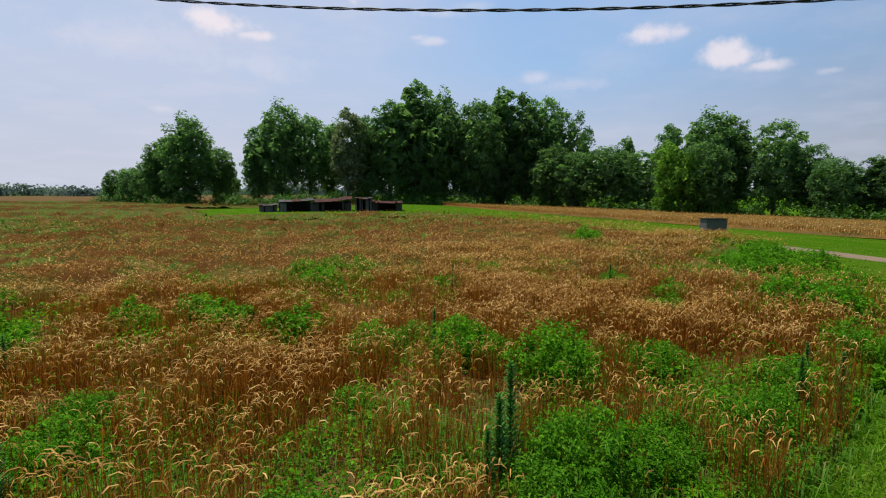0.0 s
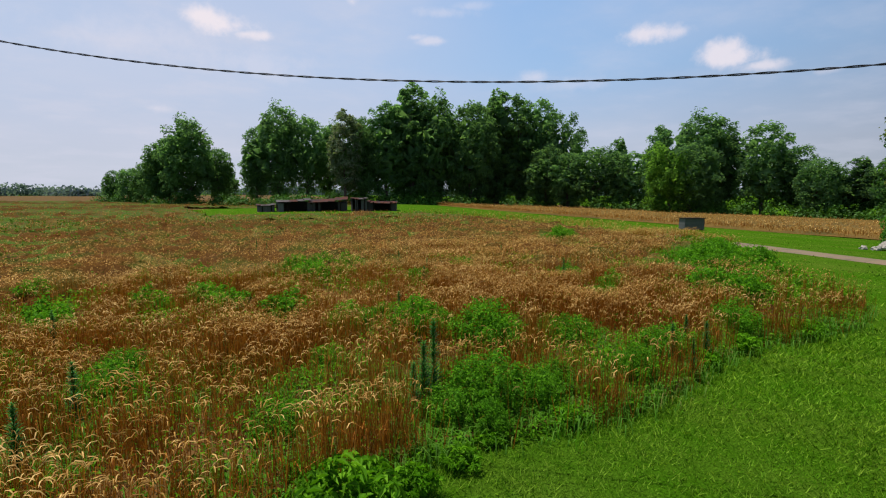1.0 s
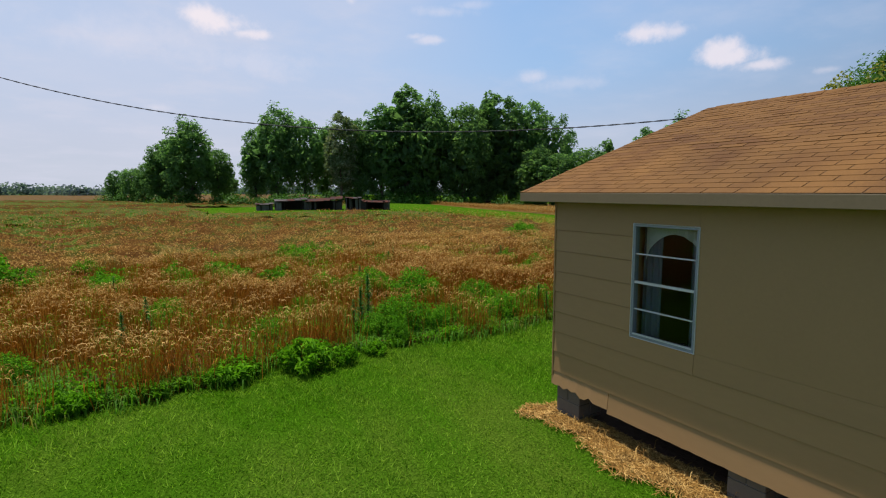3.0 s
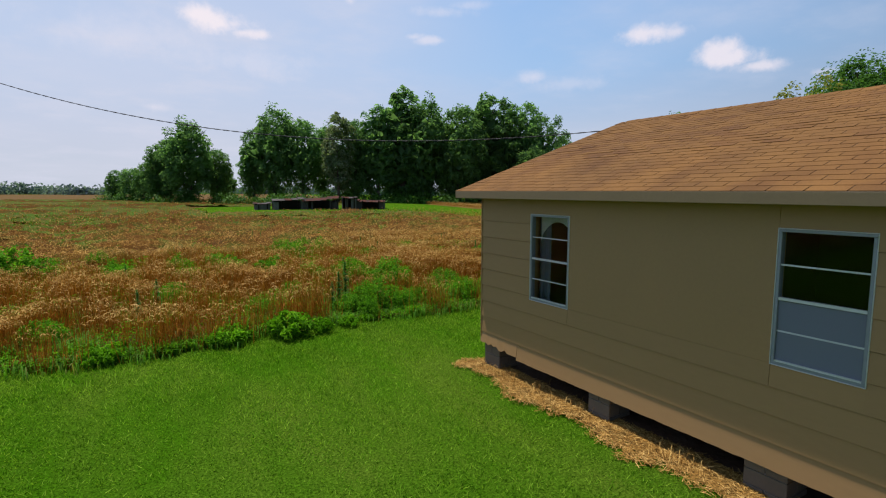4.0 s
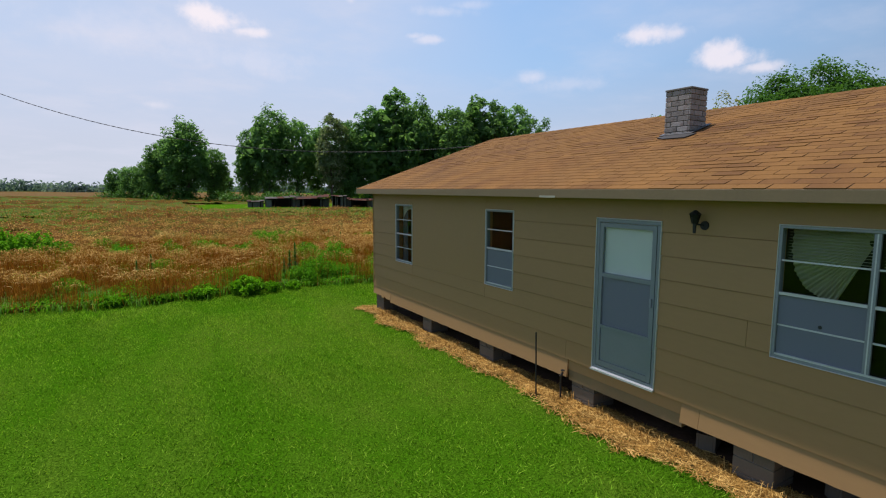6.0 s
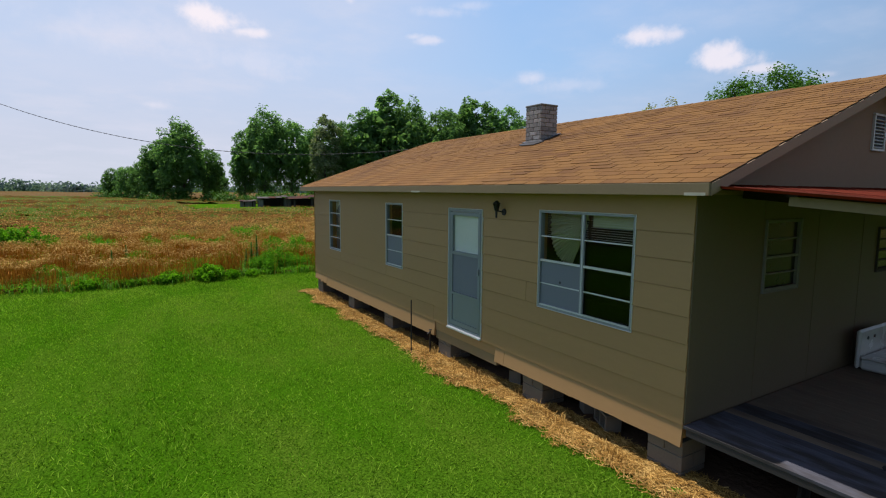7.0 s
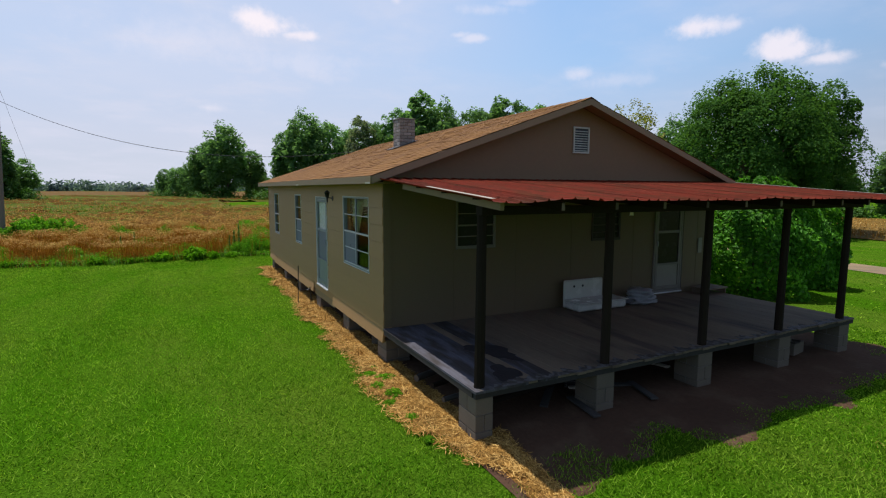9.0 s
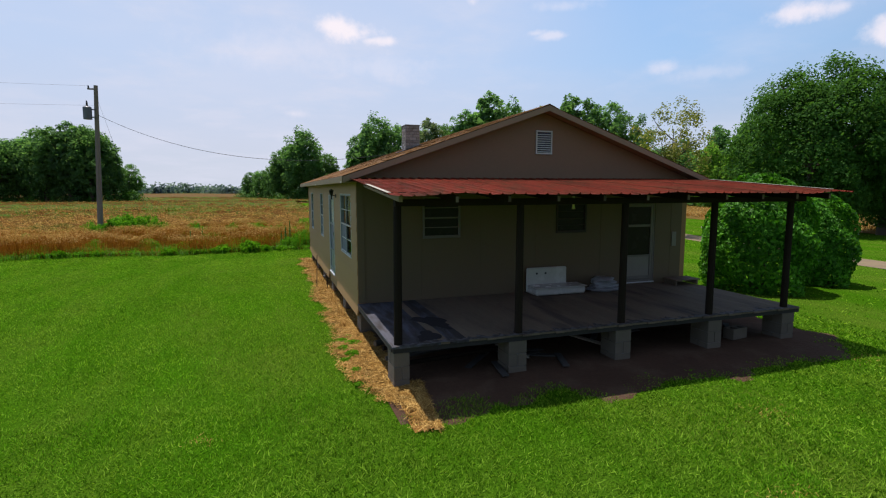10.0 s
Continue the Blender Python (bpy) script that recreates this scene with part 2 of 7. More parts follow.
M_WEEDMASS = material("weed_mass", (0.062, 0.120, 0.012), 0.85, var=0.4, scale=0.5, fine=7, bump=1.0, bump_dist=0.15, second=(0.12, 0.085, 0.018), mix_lo=0.42, mix_hi=0.6, spec=0.05)
M_EASTWHEAT = material("far_ripe_wheat", (0.18, 0.108, 0.024), 0.9, var=0.3, scale=0.2, fine=4, bump=0.8, bump_dist=0.15, second=(0.10, 0.075, 0.02), mix_lo=0.48, mix_hi=0.7, spec=0.05)
# Copy of the weed green, dimmed towards olive for the far field.
M_FARWEED = material("dimmed_weed_leaves", (0.090, 0.205, 0.014), 0.7, var=0.2, scale=0.3, fine=3, bump=0, island_var=0.35, second=(0.125, 0.17, 0.024), through=0.3, spec=0.08)
M_STEM = material("wheat_stems", (0.315, 0.108, 0.014), 0.7, var=0.25, scale=0.4, fine=2, bump=0, island_var=0.45, second=(0.37, 0.16, 0.030), through=0.36, spec=0.06)
M_EAR = material("wheat_ears", (0.43, 0.235, 0.055), 0.65, var=0.2, scale=0.4, fine=2, bump=0, island_var=0.45, second=(0.64, 0.43, 0.16), mix_lo=0.52, mix_hi=0.80, through=0.12, spec=0.08)
M_WEED = material("weed_leaves", (0.098, 0.285, 0.009), 0.6, var=0.28, scale=0.8, fine=5, bump=0, island_var=0.45, second=(0.145, 0.33, 0.018), through=0.42, spec=0.06)
M_BUSH = material("feathery_weed_leaves", (0.082, 0.258, 0.012), 0.6, var=0.3, scale=1.2, fine=6, bump=0, island_var=0.45, second=(0.125, 0.305, 0.018), through=0.42, spec=0.06)
M_WEED_DARK = material("tall_weed_leaves", (0.05, 0.19, 0.018), 0.6, var=0.2, scale=0.8, fine=5, bump=0, island_var=0.3, through=0.22, spec=0.15)
# Far trees: lighter, bluer base stands in for haze over the distance.
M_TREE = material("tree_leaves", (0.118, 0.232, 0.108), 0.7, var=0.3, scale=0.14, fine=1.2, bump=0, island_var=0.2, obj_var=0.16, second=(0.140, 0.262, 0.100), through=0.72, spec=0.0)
M_SHADETREE = material("shade_tree_leaves", (0.061, 0.154, 0.033), 0.6, var=0.25, scale=0.35, fine=2, bump=0, island_var=0.2, second=(0.080, 0.178, 0.034), through=0.5, spec=0.04)
M_PALE = material("pale_tree_leaves", (0.19, 0.225, 0.05), 0.6, var=0.2, scale=0.5, fine=3, bump=0, island_var=0.4, second=(0.28, 0.25, 0.08), through=0.45, spec=0.15)
M_HEDGE = material("shrub_leaves", (0.064, 0.225, 0.015), 0.5, var=0.2, scale=0.8, fine=4, bump=0, island_var=0.4, second=(0.10, 0.29, 0.02), through=0.35, spec=0.15)
# The air's blue haze is put into this leaf colour.
M_FARWOOD = material("haze_tinted_leaves", (0.118, 0.172, 0.205), 0.8, var=0.15, scale=0.05, fine=0.4, bump=0, island_var=0.1, through=0.6, spec=0.03)
M_BARK = material("bark", (0.10, 0.075, 0.055), 0.95, var=0.3, scale=3, fine=25, bump=0.8, bump_dist=0.03, stretch=(1, 1, 0.25))
M_STRAW = material("dry_straw", (0.35, 0.19, 0.044), 0.85, var=0.35, scale=3.5, fine=25, bump=0.5, bump_dist=0.02, island_var=0.45, second=(0.50, 0.325, 0.105), spec=0.12)
M_THATCH = material("matted_dead_grass", (0.27, 0.135, 0.036), 0.95, var=0.5, scale=5, fine=40, bump=0.9, bump_dist=0.03, second=(0.13, 0.072, 0.024), mix_lo=0.5, mix_hi=0.68, spec=0.08)
M_DIRT = material("bare_dirt", (0.085, 0.048, 0.03), 0.95, var=0.3, scale=1.2, fine=18, bump=0.7, bump_dist=0.02, second=(0.11, 0.07, 0.045), spec=0.1)
M_GRAVEL = material("gravel_drive", (0.235, 0.175, 0.105), 0.95, var=0.25, scale=0.8, fine=20, bump=0.8, bump_dist=0.02, second=(0.17, 0.15, 0.09), spec=0.15)
M_SIDING = material("khaki_siding", (0.335, 0.190, 0.076), 0.6, var=0.08, scale=1.5, fine=25, bump=0.15, obj_var=0.035, stretch=(1, 0.25, 1))
M_PANEL = material("khaki_panel", (0.328, 0.187, 0.076), 0.62, var=0.08, scale=1.2, fine=30, bump=0.15)
# Khaki panel again, with the porch's shade put into a darker colour.
M_PORCHWALL = material("shade_darkened_panel", (0.122, 0.089, 0.047), 0.7, var=0.12, scale=1.2, fine=30, bump=0.15)
M_GABLE = material("brown_gable_panel", (0.21, 0.122, 0.07), 0.7, var=0.1, scale=1.3, fine=25, bump=0.15)
M_FASCIA = material("khaki_fascia", (0.205, 0.143, 0.072), 0.6, var=0.12, scale=2.5, fine=30, bump=0.15)
M_PEEL = material("peeled_white_paint", (0.42, 0.38, 0.3), 0.7, var=0.2, scale=9, fine=50, bump=0.3)
M_SHINGLE = material("tan_asphalt_shingle", (0.2, 0.099, 0.029), 0.92, var=0.36, scale=0.9, fine=75.0, bump=0.5, bump_dist=0.003, second=(0.125, 0.058, 0.02), mix_lo=0.45, mix_hi=0.75, obj_var=0.07, spec=0.2, stretch=(0.45, 1, 0.45))
M_SHINGLE_REST = material("tan_asphalt_shingle_rest", (0.2, 0.099, 0.029), 0.92, var=0.36, scale=0.9, fine=75.0, bump=0.5, bump_dist=0.003, second=(0.125, 0.058, 0.02), mix_lo=0.45, mix_hi=0.75, island_var=0.07, spec=0.2, stretch=(0.45, 1, 0.45))
M_FELT = material("roof_felt", (0.10, 0.06, 0.03), 0.95, var=0.2, bump=0.2)
M_REDTIN = material("rusty_red_tin", (0.245, 0.038, 0.018), 0.8, metal=0.0, var=0.42, scale=2.2, fine=30, bump=0.25, second=(0.13, 0.045, 0.018), obj_var=0.2, stretch=(1, 0.4, 1), spec=0.2, mix_lo=0.46)
M_WOOD_DARK = material("dark_old_timber", (0.02, 0.014, 0.01), 0.85, var=0.3, scale=2, fine=30, bump=0.5, obj_var=0.15, stretch=(1, 1, 0.2), spec=0.1)
M_DECK = material("weathered_deck_boards", (0.168, 0.130, 0.090), 0.75, var=0.3, scale=1.6, fine=30, bump=0.5, obj_var=0.08, second=(0.085, 0.068, 0.054), mix_lo=0.52, mix_hi=0.68, stretch=(1, 0.2, 1), spec=0.15)
M_WORN = material("worn_bluegrey_deck_paint", (0.085, 0.086, 0.102), 0.7, var=0.5, scale=2.6, fine=26, bump=0.4, obj_var=0.12, second=(0.050, 0.045, 0.043), mix_lo=0.42, mix_hi=0.60, stretch=(1.6, 0.35, 1), spec=0.06)
M_RIM = material("dark_deck_rim", (0.026, 0.023, 0.022), 0.85, var=0.3, scale=2, fine=30, bump=0.4)
M_CONCRETE = material("concrete_block", (0.128, 0.104, 0.077), 0.95, var=0.2, scale=3, fine=60, bump=0.6, obj_var=0.08)
M_ALU = material("mill_aluminium", (0.60, 0.61, 0.63), 0.4, metal=0.4, var=0.12, scale=4, fine=40, bump=0.05)
M_CHANNEL = material("dull_aluminium_channel", (0.25, 0.265, 0.29), 0.5, metal=0.3, var=0.15, scale=5, fine=40, bump=0.05)
M_SCREEN = screen_material("insect_screen", (0.185, 0.20, 0.245), 0.25)
M_GLASS = glass_material()
M_DOORALU = material("bluegrey_door_metal", (0.21, 0.235, 0.255), 0.45, metal=0.25, var=0.08, scale=3, fine=40, bump=0.05)
M_SHADE = material("white_window_shade", (0.72, 0.72, 0.66), 0.8, var=0.08, scale=3, fine=20, bump=0.1)
M_CURTAIN = material("blue_grey_curtain", (0.15, 0.185, 0.22), 0.9, var=0.2, scale=4, fine=20, bump=0.2)
M_SHEER = material("cream_sheer_curtain", (0.62, 0.62, 0.44), 0.9, var=0.15, scale=4, fine=20, bump=0.2, through=0.3)
# Plaster coloured near-black so the rooms look unlit through the panes.
M_ROOM = material("darkened_room_plaster", (0.06, 0.054, 0.048), 0.9, var=0.1, bump=0.05)
M_BRICK = material("whitewashed_brick", (0.30, 0.265, 0.25), 0.9, var=0.3, scale=7, fine=50, bump=0.5, obj_var=0.25, second=(0.20, 0.155, 0.14))
M_MORTAR = material("mortar", (0.17, 0.16, 0.15), 0.95, var=0.2, scale=8, fine=50, bump=0.4)
M_FLASH = material("grey_flashing", (0.13, 0.135, 0.15), 0.5, metal=0.5, var=0.2, scale=6, fine=40, bump=0.1)
M_OLDFRAME = material("old_dull_frame_paint", (0.155, 0.145, 0.125), 0.7, var=0.25, scale=6, bump=0.1)
# Dark blue backing that sets off the vent's slats.
M_BLUEDARK = material("dark_vent_back", (0.05, 0.055, 0.08), 0.8, var=0.1, bump=0)
# Near-black for the lantern, and for the unlit rooms behind porch panes.
M_DARKGLASS = material("dark_glass", (0.018, 0.017, 0.016), 0.25, var=0.1, bump=0, spec=0.12)
M_BLACK = material("black_metal", (0.02, 0.02, 0.022), 0.5, metal=0.3, var=0.2, bump=0.1)
M_WHITE = material("white_enamel", (0.46, 0.46, 0.43), 0.25, var=0.06, scale=5, fine=30, bump=0.02, second=(0.4, 0.36, 0.3), mix_lo=0.62, mix_hi=0.8)
M_PLASTIC = material("grey_plastic_bundle", (0.24, 0.25, 0.27), 0.5, var=0.2, scale=8, fine=30, bump=0.3)
M_PVC = material("grey_white_pipe", (0.06, 0.058, 0.052), 0.5, var=0.15, bump=0.1)
M_POLE = material("weathered_pole_wood", (0.20, 0.165, 0.135), 0.9, var=0.2, scale=3, fine=30, bump=0.5, stretch=(1, 1, 0.15))
M_STEEL = material("galvanised_steel", (0.40, 0.42, 0.44), 0.45, metal=0.7, var=0.15, bump=0.1)
M_CABLE = material("black_cable", (0.025, 0.025, 0.028), 0.6, var=0.2, bump=0)
M_BARN = material("grey_barn_boards", (0.05, 0.044, 0.039), 0.9, var=0.3, scale=0.8, fine=8, bump=0.5, stretch=(1, 1, 0.3), obj_var=0.15)
M_BIN = material("grey_bin_boards", (0.11, 0.108, 0.10), 0.9, var=0.3, scale=1.5, fine=10, bump=0.5, obj_var=0.15)
M_RUST = material("rusted_tin_roof", (0.100, 0.036, 0.022), 0.7, metal=0.0, var=0.4, scale=0.9, fine=6, bump=0.3, second=(0.05, 0.038, 0.034), mix_lo=0.46, mix_hi=0.6, spec=0.05)
M_ROCK = material("pale_limestone", (0.42, 0.38, 0.31), 0.9, var=0.2, scale=3, fine=20, bump=0.5)

# ---- building helpers ----
rng = np.random.default_rng(7)


def finish(me, mat, smooth=False):
    if mat:
        me.materials.append(mat)
    if smooth:
        me.polygons.foreach_set("use_smooth", [True] * len(me.polygons))
    return me


def part(name, bm, mat, parent=None, label="", smooth=False):
    """Link a bmesh (or a finished mesh), given in world metres, as one mesh object under a thing or under a part of it."""
    me = bm
    if isinstance(bm, bmesh.types.BMesh):
        me = bpy.data.meshes.new(name)
        bmesh.ops.recalc_face_normals(bm, faces=bm.faces)
        bm.to_mesh(me)
        bm.free()
        finish(me, mat, smooth)
    ob = new(name, me)
    if parent is not None:
        ob.parent = parent
        if parent.parent is None:
            ob.matrix_parent_inverse = Matrix.Translation(-parent.location)
    if label:
        ob["label"] = label
    return ob


def thing(name, x, y, z, label, category, group="", kind=""):
    """An empty at the base of a thing; its parts are given in world metres."""
    ob = new(name)
    ob.location = (x, y, z)
    return tagged(ob, label, category, group, kind)


def box(bm, x0, x1, y0, y1, z0, z1, bevel=0.0):
    vs = [bm.verts.new((x, y, z)) for z in (z0, z1) for x, y in ((x0, y0), (x1, y0), (x1, y1), (x0, y1))]
    fs = [bm.faces.new([vs[i] for i in f]) for f in ((3, 2, 1, 0), (4, 5, 6, 7), (0, 1, 5, 4), (1, 2, 6, 5), (2, 3, 7, 6), (3, 0, 4, 7))]
    if bevel:
        edges = list({e for f in fs for e in f.edges})
        bmesh.ops.bevel(bm, geom=edges, offset=bevel, segments=1, affect="EDGES")
    return bm


def boxed(x0, x1, y0, y1, z0, z1, bevel=0.0):
    return box(bmesh.new(), min(x0, x1), max(x0, x1), min(y0, y1), max(y0, y1), min(z0, z1), max(z0, z1), bevel)


def tube(bm, a, b, r0, r1=None, sides=10, cap=True):
    a, b = Vector(a), Vector(b)
    r1 = r0 if r1 is None else r1
    turn = (b - a).to_track_quat("Z", "Y")
    rings = []
    for p, r in ((a, r0), (b, r1)):
        rings.append([bm.verts.new(p + turn @ Vector((r * math.cos(k * 2 * math.pi / sides), r * math.sin(k * 2 * math.pi / sides), 0))) for k in range(sides)])
    for k in range(sides):
        bm.faces.new((rings[0][k], rings[0][(k + 1) % sides], rings[1][(k + 1) % sides], rings[1][k]))
    if cap:
        bm.faces.new(rings[0][::-1])
        bm.faces.new(rings[1])
    return bm


def slab(bm, pts, thick):
    """A plate from its outline: pts anticlockwise seen from outside; thick goes inwards along the normal."""
    pts = [Vector(p) for p in pts]
    n = (pts[1] - pts[0]).cross(pts[2] - pts[0]).normalized()
    top = [bm.verts.new(p) for p in pts]
    low = [bm.verts.new(p - n * thick) for p in pts]
    bm.faces.new(top)
    bm.faces.new(low[::-1])
    for i in range(len(pts)):
        j = (i + 1) % len(pts)
        bm.faces.new((top[i], low[i], low[j], top[j]))
    return bm


def mesh_from(name, verts, tris, mat, smooth=False):
    """A triangle mesh from arrays."""
    verts, tris = np.ascontiguousarray(verts, np.float32), np.ascontiguousarray(tris, np.int32)
    me = bpy.data.meshes.new(name)
    me.vertices.add(len(verts))
    me.vertices.foreach_set("co", verts.ravel())
    me.loops.add(tris.size)
    me.loops.foreach_set("vertex_index", tris.ravel())
    me.polygons.add(len(tris))
    me.polygons.foreach_set("loop_start", np.arange(0, tris.size, 3, dtype=np.int32))
    me.polygons.foreach_set("loop_total", np.full(len(tris), 3, np.int32))
    me.update(calc_edges=True)
    return finish(me, mat, smooth)


def ribbons(centre, half):
    """Flat strips: centre (n, k, 3) and half widths (n, k, 3); a last half width of nought makes a point."""
    n, k, _ = centre.shape
    v = np.stack([centre - half, centre + half], axis=2).reshape(n * k * 2, 3)
    base = (np.arange(n) * k * 2)[:, None, None]
    quad = []
    for j in range(k - 1):
        a = 2 * j
        quad += [(a, a + 1, a + 3), (a, a + 3, a + 2)]
    f = (base + np.array(quad)[None]).reshape(-1, 3)
    return v, f


def joined(*pieces):
    vs, fs, o = [], [], 0
    for v, f in pieces:
        vs.append(v)
        fs.append(f + o)
        o += len(v)
    return np.concatenate(vs), np.concatenate(fs)


def unit(a):
    return a / np.maximum(np.linalg.norm(a, axis=-1, keepdims=True), 1e-9)


def soft_noise(x, y, size, seed):
    """Smooth noise from 0 to 1 over the plan, with lumps of about that size in metres."""
    g = np.random.default_rng(seed).random((64, 64))
    u, v = np.asarray(x) / size + 500.0, np.asarray(y) / size + 500.0
    i, j = np.floor(u).astype(int), np.floor(v).astype(int)
    a, b = u - i, v - j
    a, b = a * a * (3 - 2 * a), b * b * (3 - 2 * b)
    q = lambda s, t: g[(i + s) % 64, (j + t) % 64]
    return (q(0, 0) * (1 - a) + q(1, 0) * a) * (1 - b) + (q(0, 1) * (1 - a) + q(1, 1) * a) * b

# ---- ground ----
def grid_sheet(name, x0, x1, y0, y1, nx, ny, height, mat):
    xs, ys = np.linspace(x0, x1, nx), np.linspace(y0, y1, ny)
    X, Y = np.meshgrid(xs, ys)
    V = np.stack([X, Y, height(X, Y)], -1).reshape(-1, 3)
    i = (np.arange(ny - 1)[:, None] * nx + np.arange(nx - 1)[None]).ravel()
    F = np.concatenate([np.stack([i, i + 1, i + nx + 1], 1), np.stack([i, i + nx + 1, i + nx], 1)])
    return mesh_from(name, V, F, mat, True)


def field_edge(x):
    """The line along which the mown lawn meets the wheat."""
    return 2.15 + 0.06 * np.clip(np.asarray(x, float), 0, 20) + 0.25 * np.sin(np.asarray(x) * 0.9) + 0.02 * np.clip(-np.asarray(x, float), 0, 40)


def drive_x(y):
    """The middle line of the gravel drive."""
    y = np.asarray(y, float)
    return 25.2 + 0.235 * y + 0.0045 * np.clip(y, -12, 60) ** 2 - 0.00002 * np.clip(y, 0, 60) ** 3


def east_edge(y):
    """The east side of the wheat field, along the drive and then the mown strip."""
    y = np.asarray(y, float)
    return np.where(y < 14, 14.5 + (y - 3) * 1.15, np.interp(y, (14, 16, 20, 26, 33.6, 41.5, 57, 75, 110, 600), (27.15, 27.7, 29.0, 31.2, 32.7, 33.2, 35.5, 41, 52, 170)))


def shed_yard(x, y):
    """The mown ground before the old sheds, joining the strip along the wheat."""
    return (y > 56 + 3.0 * soft_noise(x, y, 6, 8) + 0.25 * np.clip(24 - x, 0, 60)) & (y < 96) & (x > 8)


def in_field(x, y):
    return (y > field_edge(x)) & (x < east_edge(y)) & ~shed_yard(x, y)


def dip(x, y):
    """How far the land lies below the yard: it falls gently beyond the drive."""
    u = np.asarray(x, float) - 16 - 0.3 * np.maximum(np.asarray(y, float), 0)
    return np.minimum(0.034 * np.where(u < 0, 0, np.where(u < 10, u * u / 20, u - 5)), 2.5)


def ground_sheet():
    near = np.arange(-20, 161, 4.0)
    xs = np.concatenate([(-2500, -900, -300, -100, -45), near, (220, 400, 900, 2500)])
    ys = np.concatenate([(-2500, -900, -300, -120), np.arange(-60, 181, 6.0), (240, 400, 900, 2500)])
    X, Y = np.meshgrid(xs, ys)
    i = (np.arange(len(ys) - 1)[:, None] * len(xs) + np.arange(len(xs) - 1)[None]).ravel()
    w = len(xs)
    F = np.concatenate([np.stack([i, i + 1, i + w + 1], 1), np.stack([i, i + w + 1, i + w], 1)])
    return mesh_from("ground", np.stack([X, Y, 0 * X], -1).reshape(-1, 3), F, M_LAWN, True)


ground = part("ground", ground_sheet(), None)
tagged(ground, "mown green lawn and flat farmland reaching the horizon", "ground", kind="structure")


def field_sheet():
    t = np.linspace(0, 1, 90)
    u = np.linspace(0, 1, 60)
    V = []
    for a in t:
        y = 2.0 + 0.5 + (a ** 2.6) * 560
        xe = float(east_edge(y))
        x0 = -14 - 560 * a ** 1.5
        for b in u:
            x = x0 + (xe - x0) * b
            yy = max(y, float(field_edge(x)) + 0.25)
            far = min(1.0, max(0.0, (yy - 16) / 35))
            edge = min(1.0, (xe - x) / 3)
            lump = soft_noise(x, yy, 2.5, 3) * 0.10 + soft_noise(x, yy, 9, 4) * 0.12
            V.append((x, yy, (-0.5 if shed_yard(x, yy) else 0.006) + (0.02 * far + lump * (1 - 0.8 * far)) * (0.1 + 0.9 * edge) * (1 if a > 0 else 0)))
    i = (np.arange(89)[:, None] * 60 + np.arange(59)[None]).ravel()
    F = np.concatenate([np.stack([i, i + 1, i + 61], 1), np.stack([i, i + 61, i + 60], 1)])
    return mesh_from("field_ground", np.array(V), F, M_FIELD, True)


tagged(part("field_ground", field_sheet(), None), "brown and green stubble floor of the wheat field", "field", kind="structure")


def east_field_x(y):
    return 46.0 + 0.045 * np.asarray(y, float) + 0.0011 * np.clip(np.asarray(y, float), 0, 200) ** 2


def east_field_sheet():
    V = []
    for y in np.linspace(-70, 150, 60):
        for b in np.linspace(0, 1, 14):
            x = float(east_field_x(y)) + b * 60
            V.append((x, y, 0.01 + 0.5 * min(1, b * 14) + 0.08 * float(soft_noise(x, y, 4, 9))))
    i = (np.arange(59)[:, None] * 14 + np.arange(13)[None]).ravel()
    F = np.concatenate([np.stack([i, i + 1, i + 15], 1), np.stack([i, i + 15, i + 14], 1)])
    return mesh_from("far_field_ground", np.array(V), F, M_EASTWHEAT, True)


tagged(part("far_field_ground", east_field_sheet(), None), "second strip of ripe wheat beyond the mown grass", "field", kind="structure")


def strip_mesh(name, ys, mid, width, z, mat):
    V, F = [], []
    for n, y in enumerate(ys):
        w = width * (0.9 + 0.2 * float(soft_noise(y, 3.0, 2.0, 21)))
        for k in range(5):
            b = k / 4 * 2 - 1
            V.append((mid(y) + b * w / 2, y, z - abs(b) ** 3 * 0.012 + 0.012))
        if n:
            for k in range(4):
                a = (n - 1) * 5 + k
                F += [(a, a + 1, a + 6), (a, a + 6, a + 5)]
    return mesh_from(name, np.array(V), np.array(F), mat, True)


tagged(part("driveway", strip_mesh("driveway", np.linspace(-45, 22.0, 96), lambda y: float(drive_x(y)), 2.3, 0.006, M_GRAVEL), None),
       "pale gravel farm drive with worn edges", "driveway", kind="structure")


def dirt_sheet():
    def h(x, y):
        edge = np.minimum(np.minimum(y + 16.84, 12.0 - x), 3.0) - 0.7 * soft_noise(x, y, 0.7, 32) - 0.25 * soft_noise(x, y, 0.2, 33)
        return 0.012 + 0.03 * soft_noise(x, y, 0.8, 31) * ((x > 3.7) & (y > -15.6)) - 0.06 * np.clip(-edge * 4, 0, 1)
    me = grid_sheet("dirt_patch", 3.35, 12.1, -17.3, -1.15, 80, 140, h, M_DIRT)
    return me


tagged(part("dirt_patch", dirt_sheet(), None), "bare reddish-brown dirt under the house and porch", "dirt", kind="structure")

# ---- house ----
WX, EX, SY, NY = 3.53, 11.01, -12.53, -1.25       # outer faces of the walls
RIDGE_X, RIDGE_Z, EAVE_Z = 7.27, 4.335, 2.94
EAVE_W, EAVE_E, RAKE_S, RAKE_N = 3.25, 11.29, -12.82, -0.87
FLOOR_Z, WALL_TOP = 0.60, 2.829
house = thing("house", RIDGE_X, -6.9, 0, "single-storey khaki farmhouse on concrete block piers with a tan shingle roof", "house")


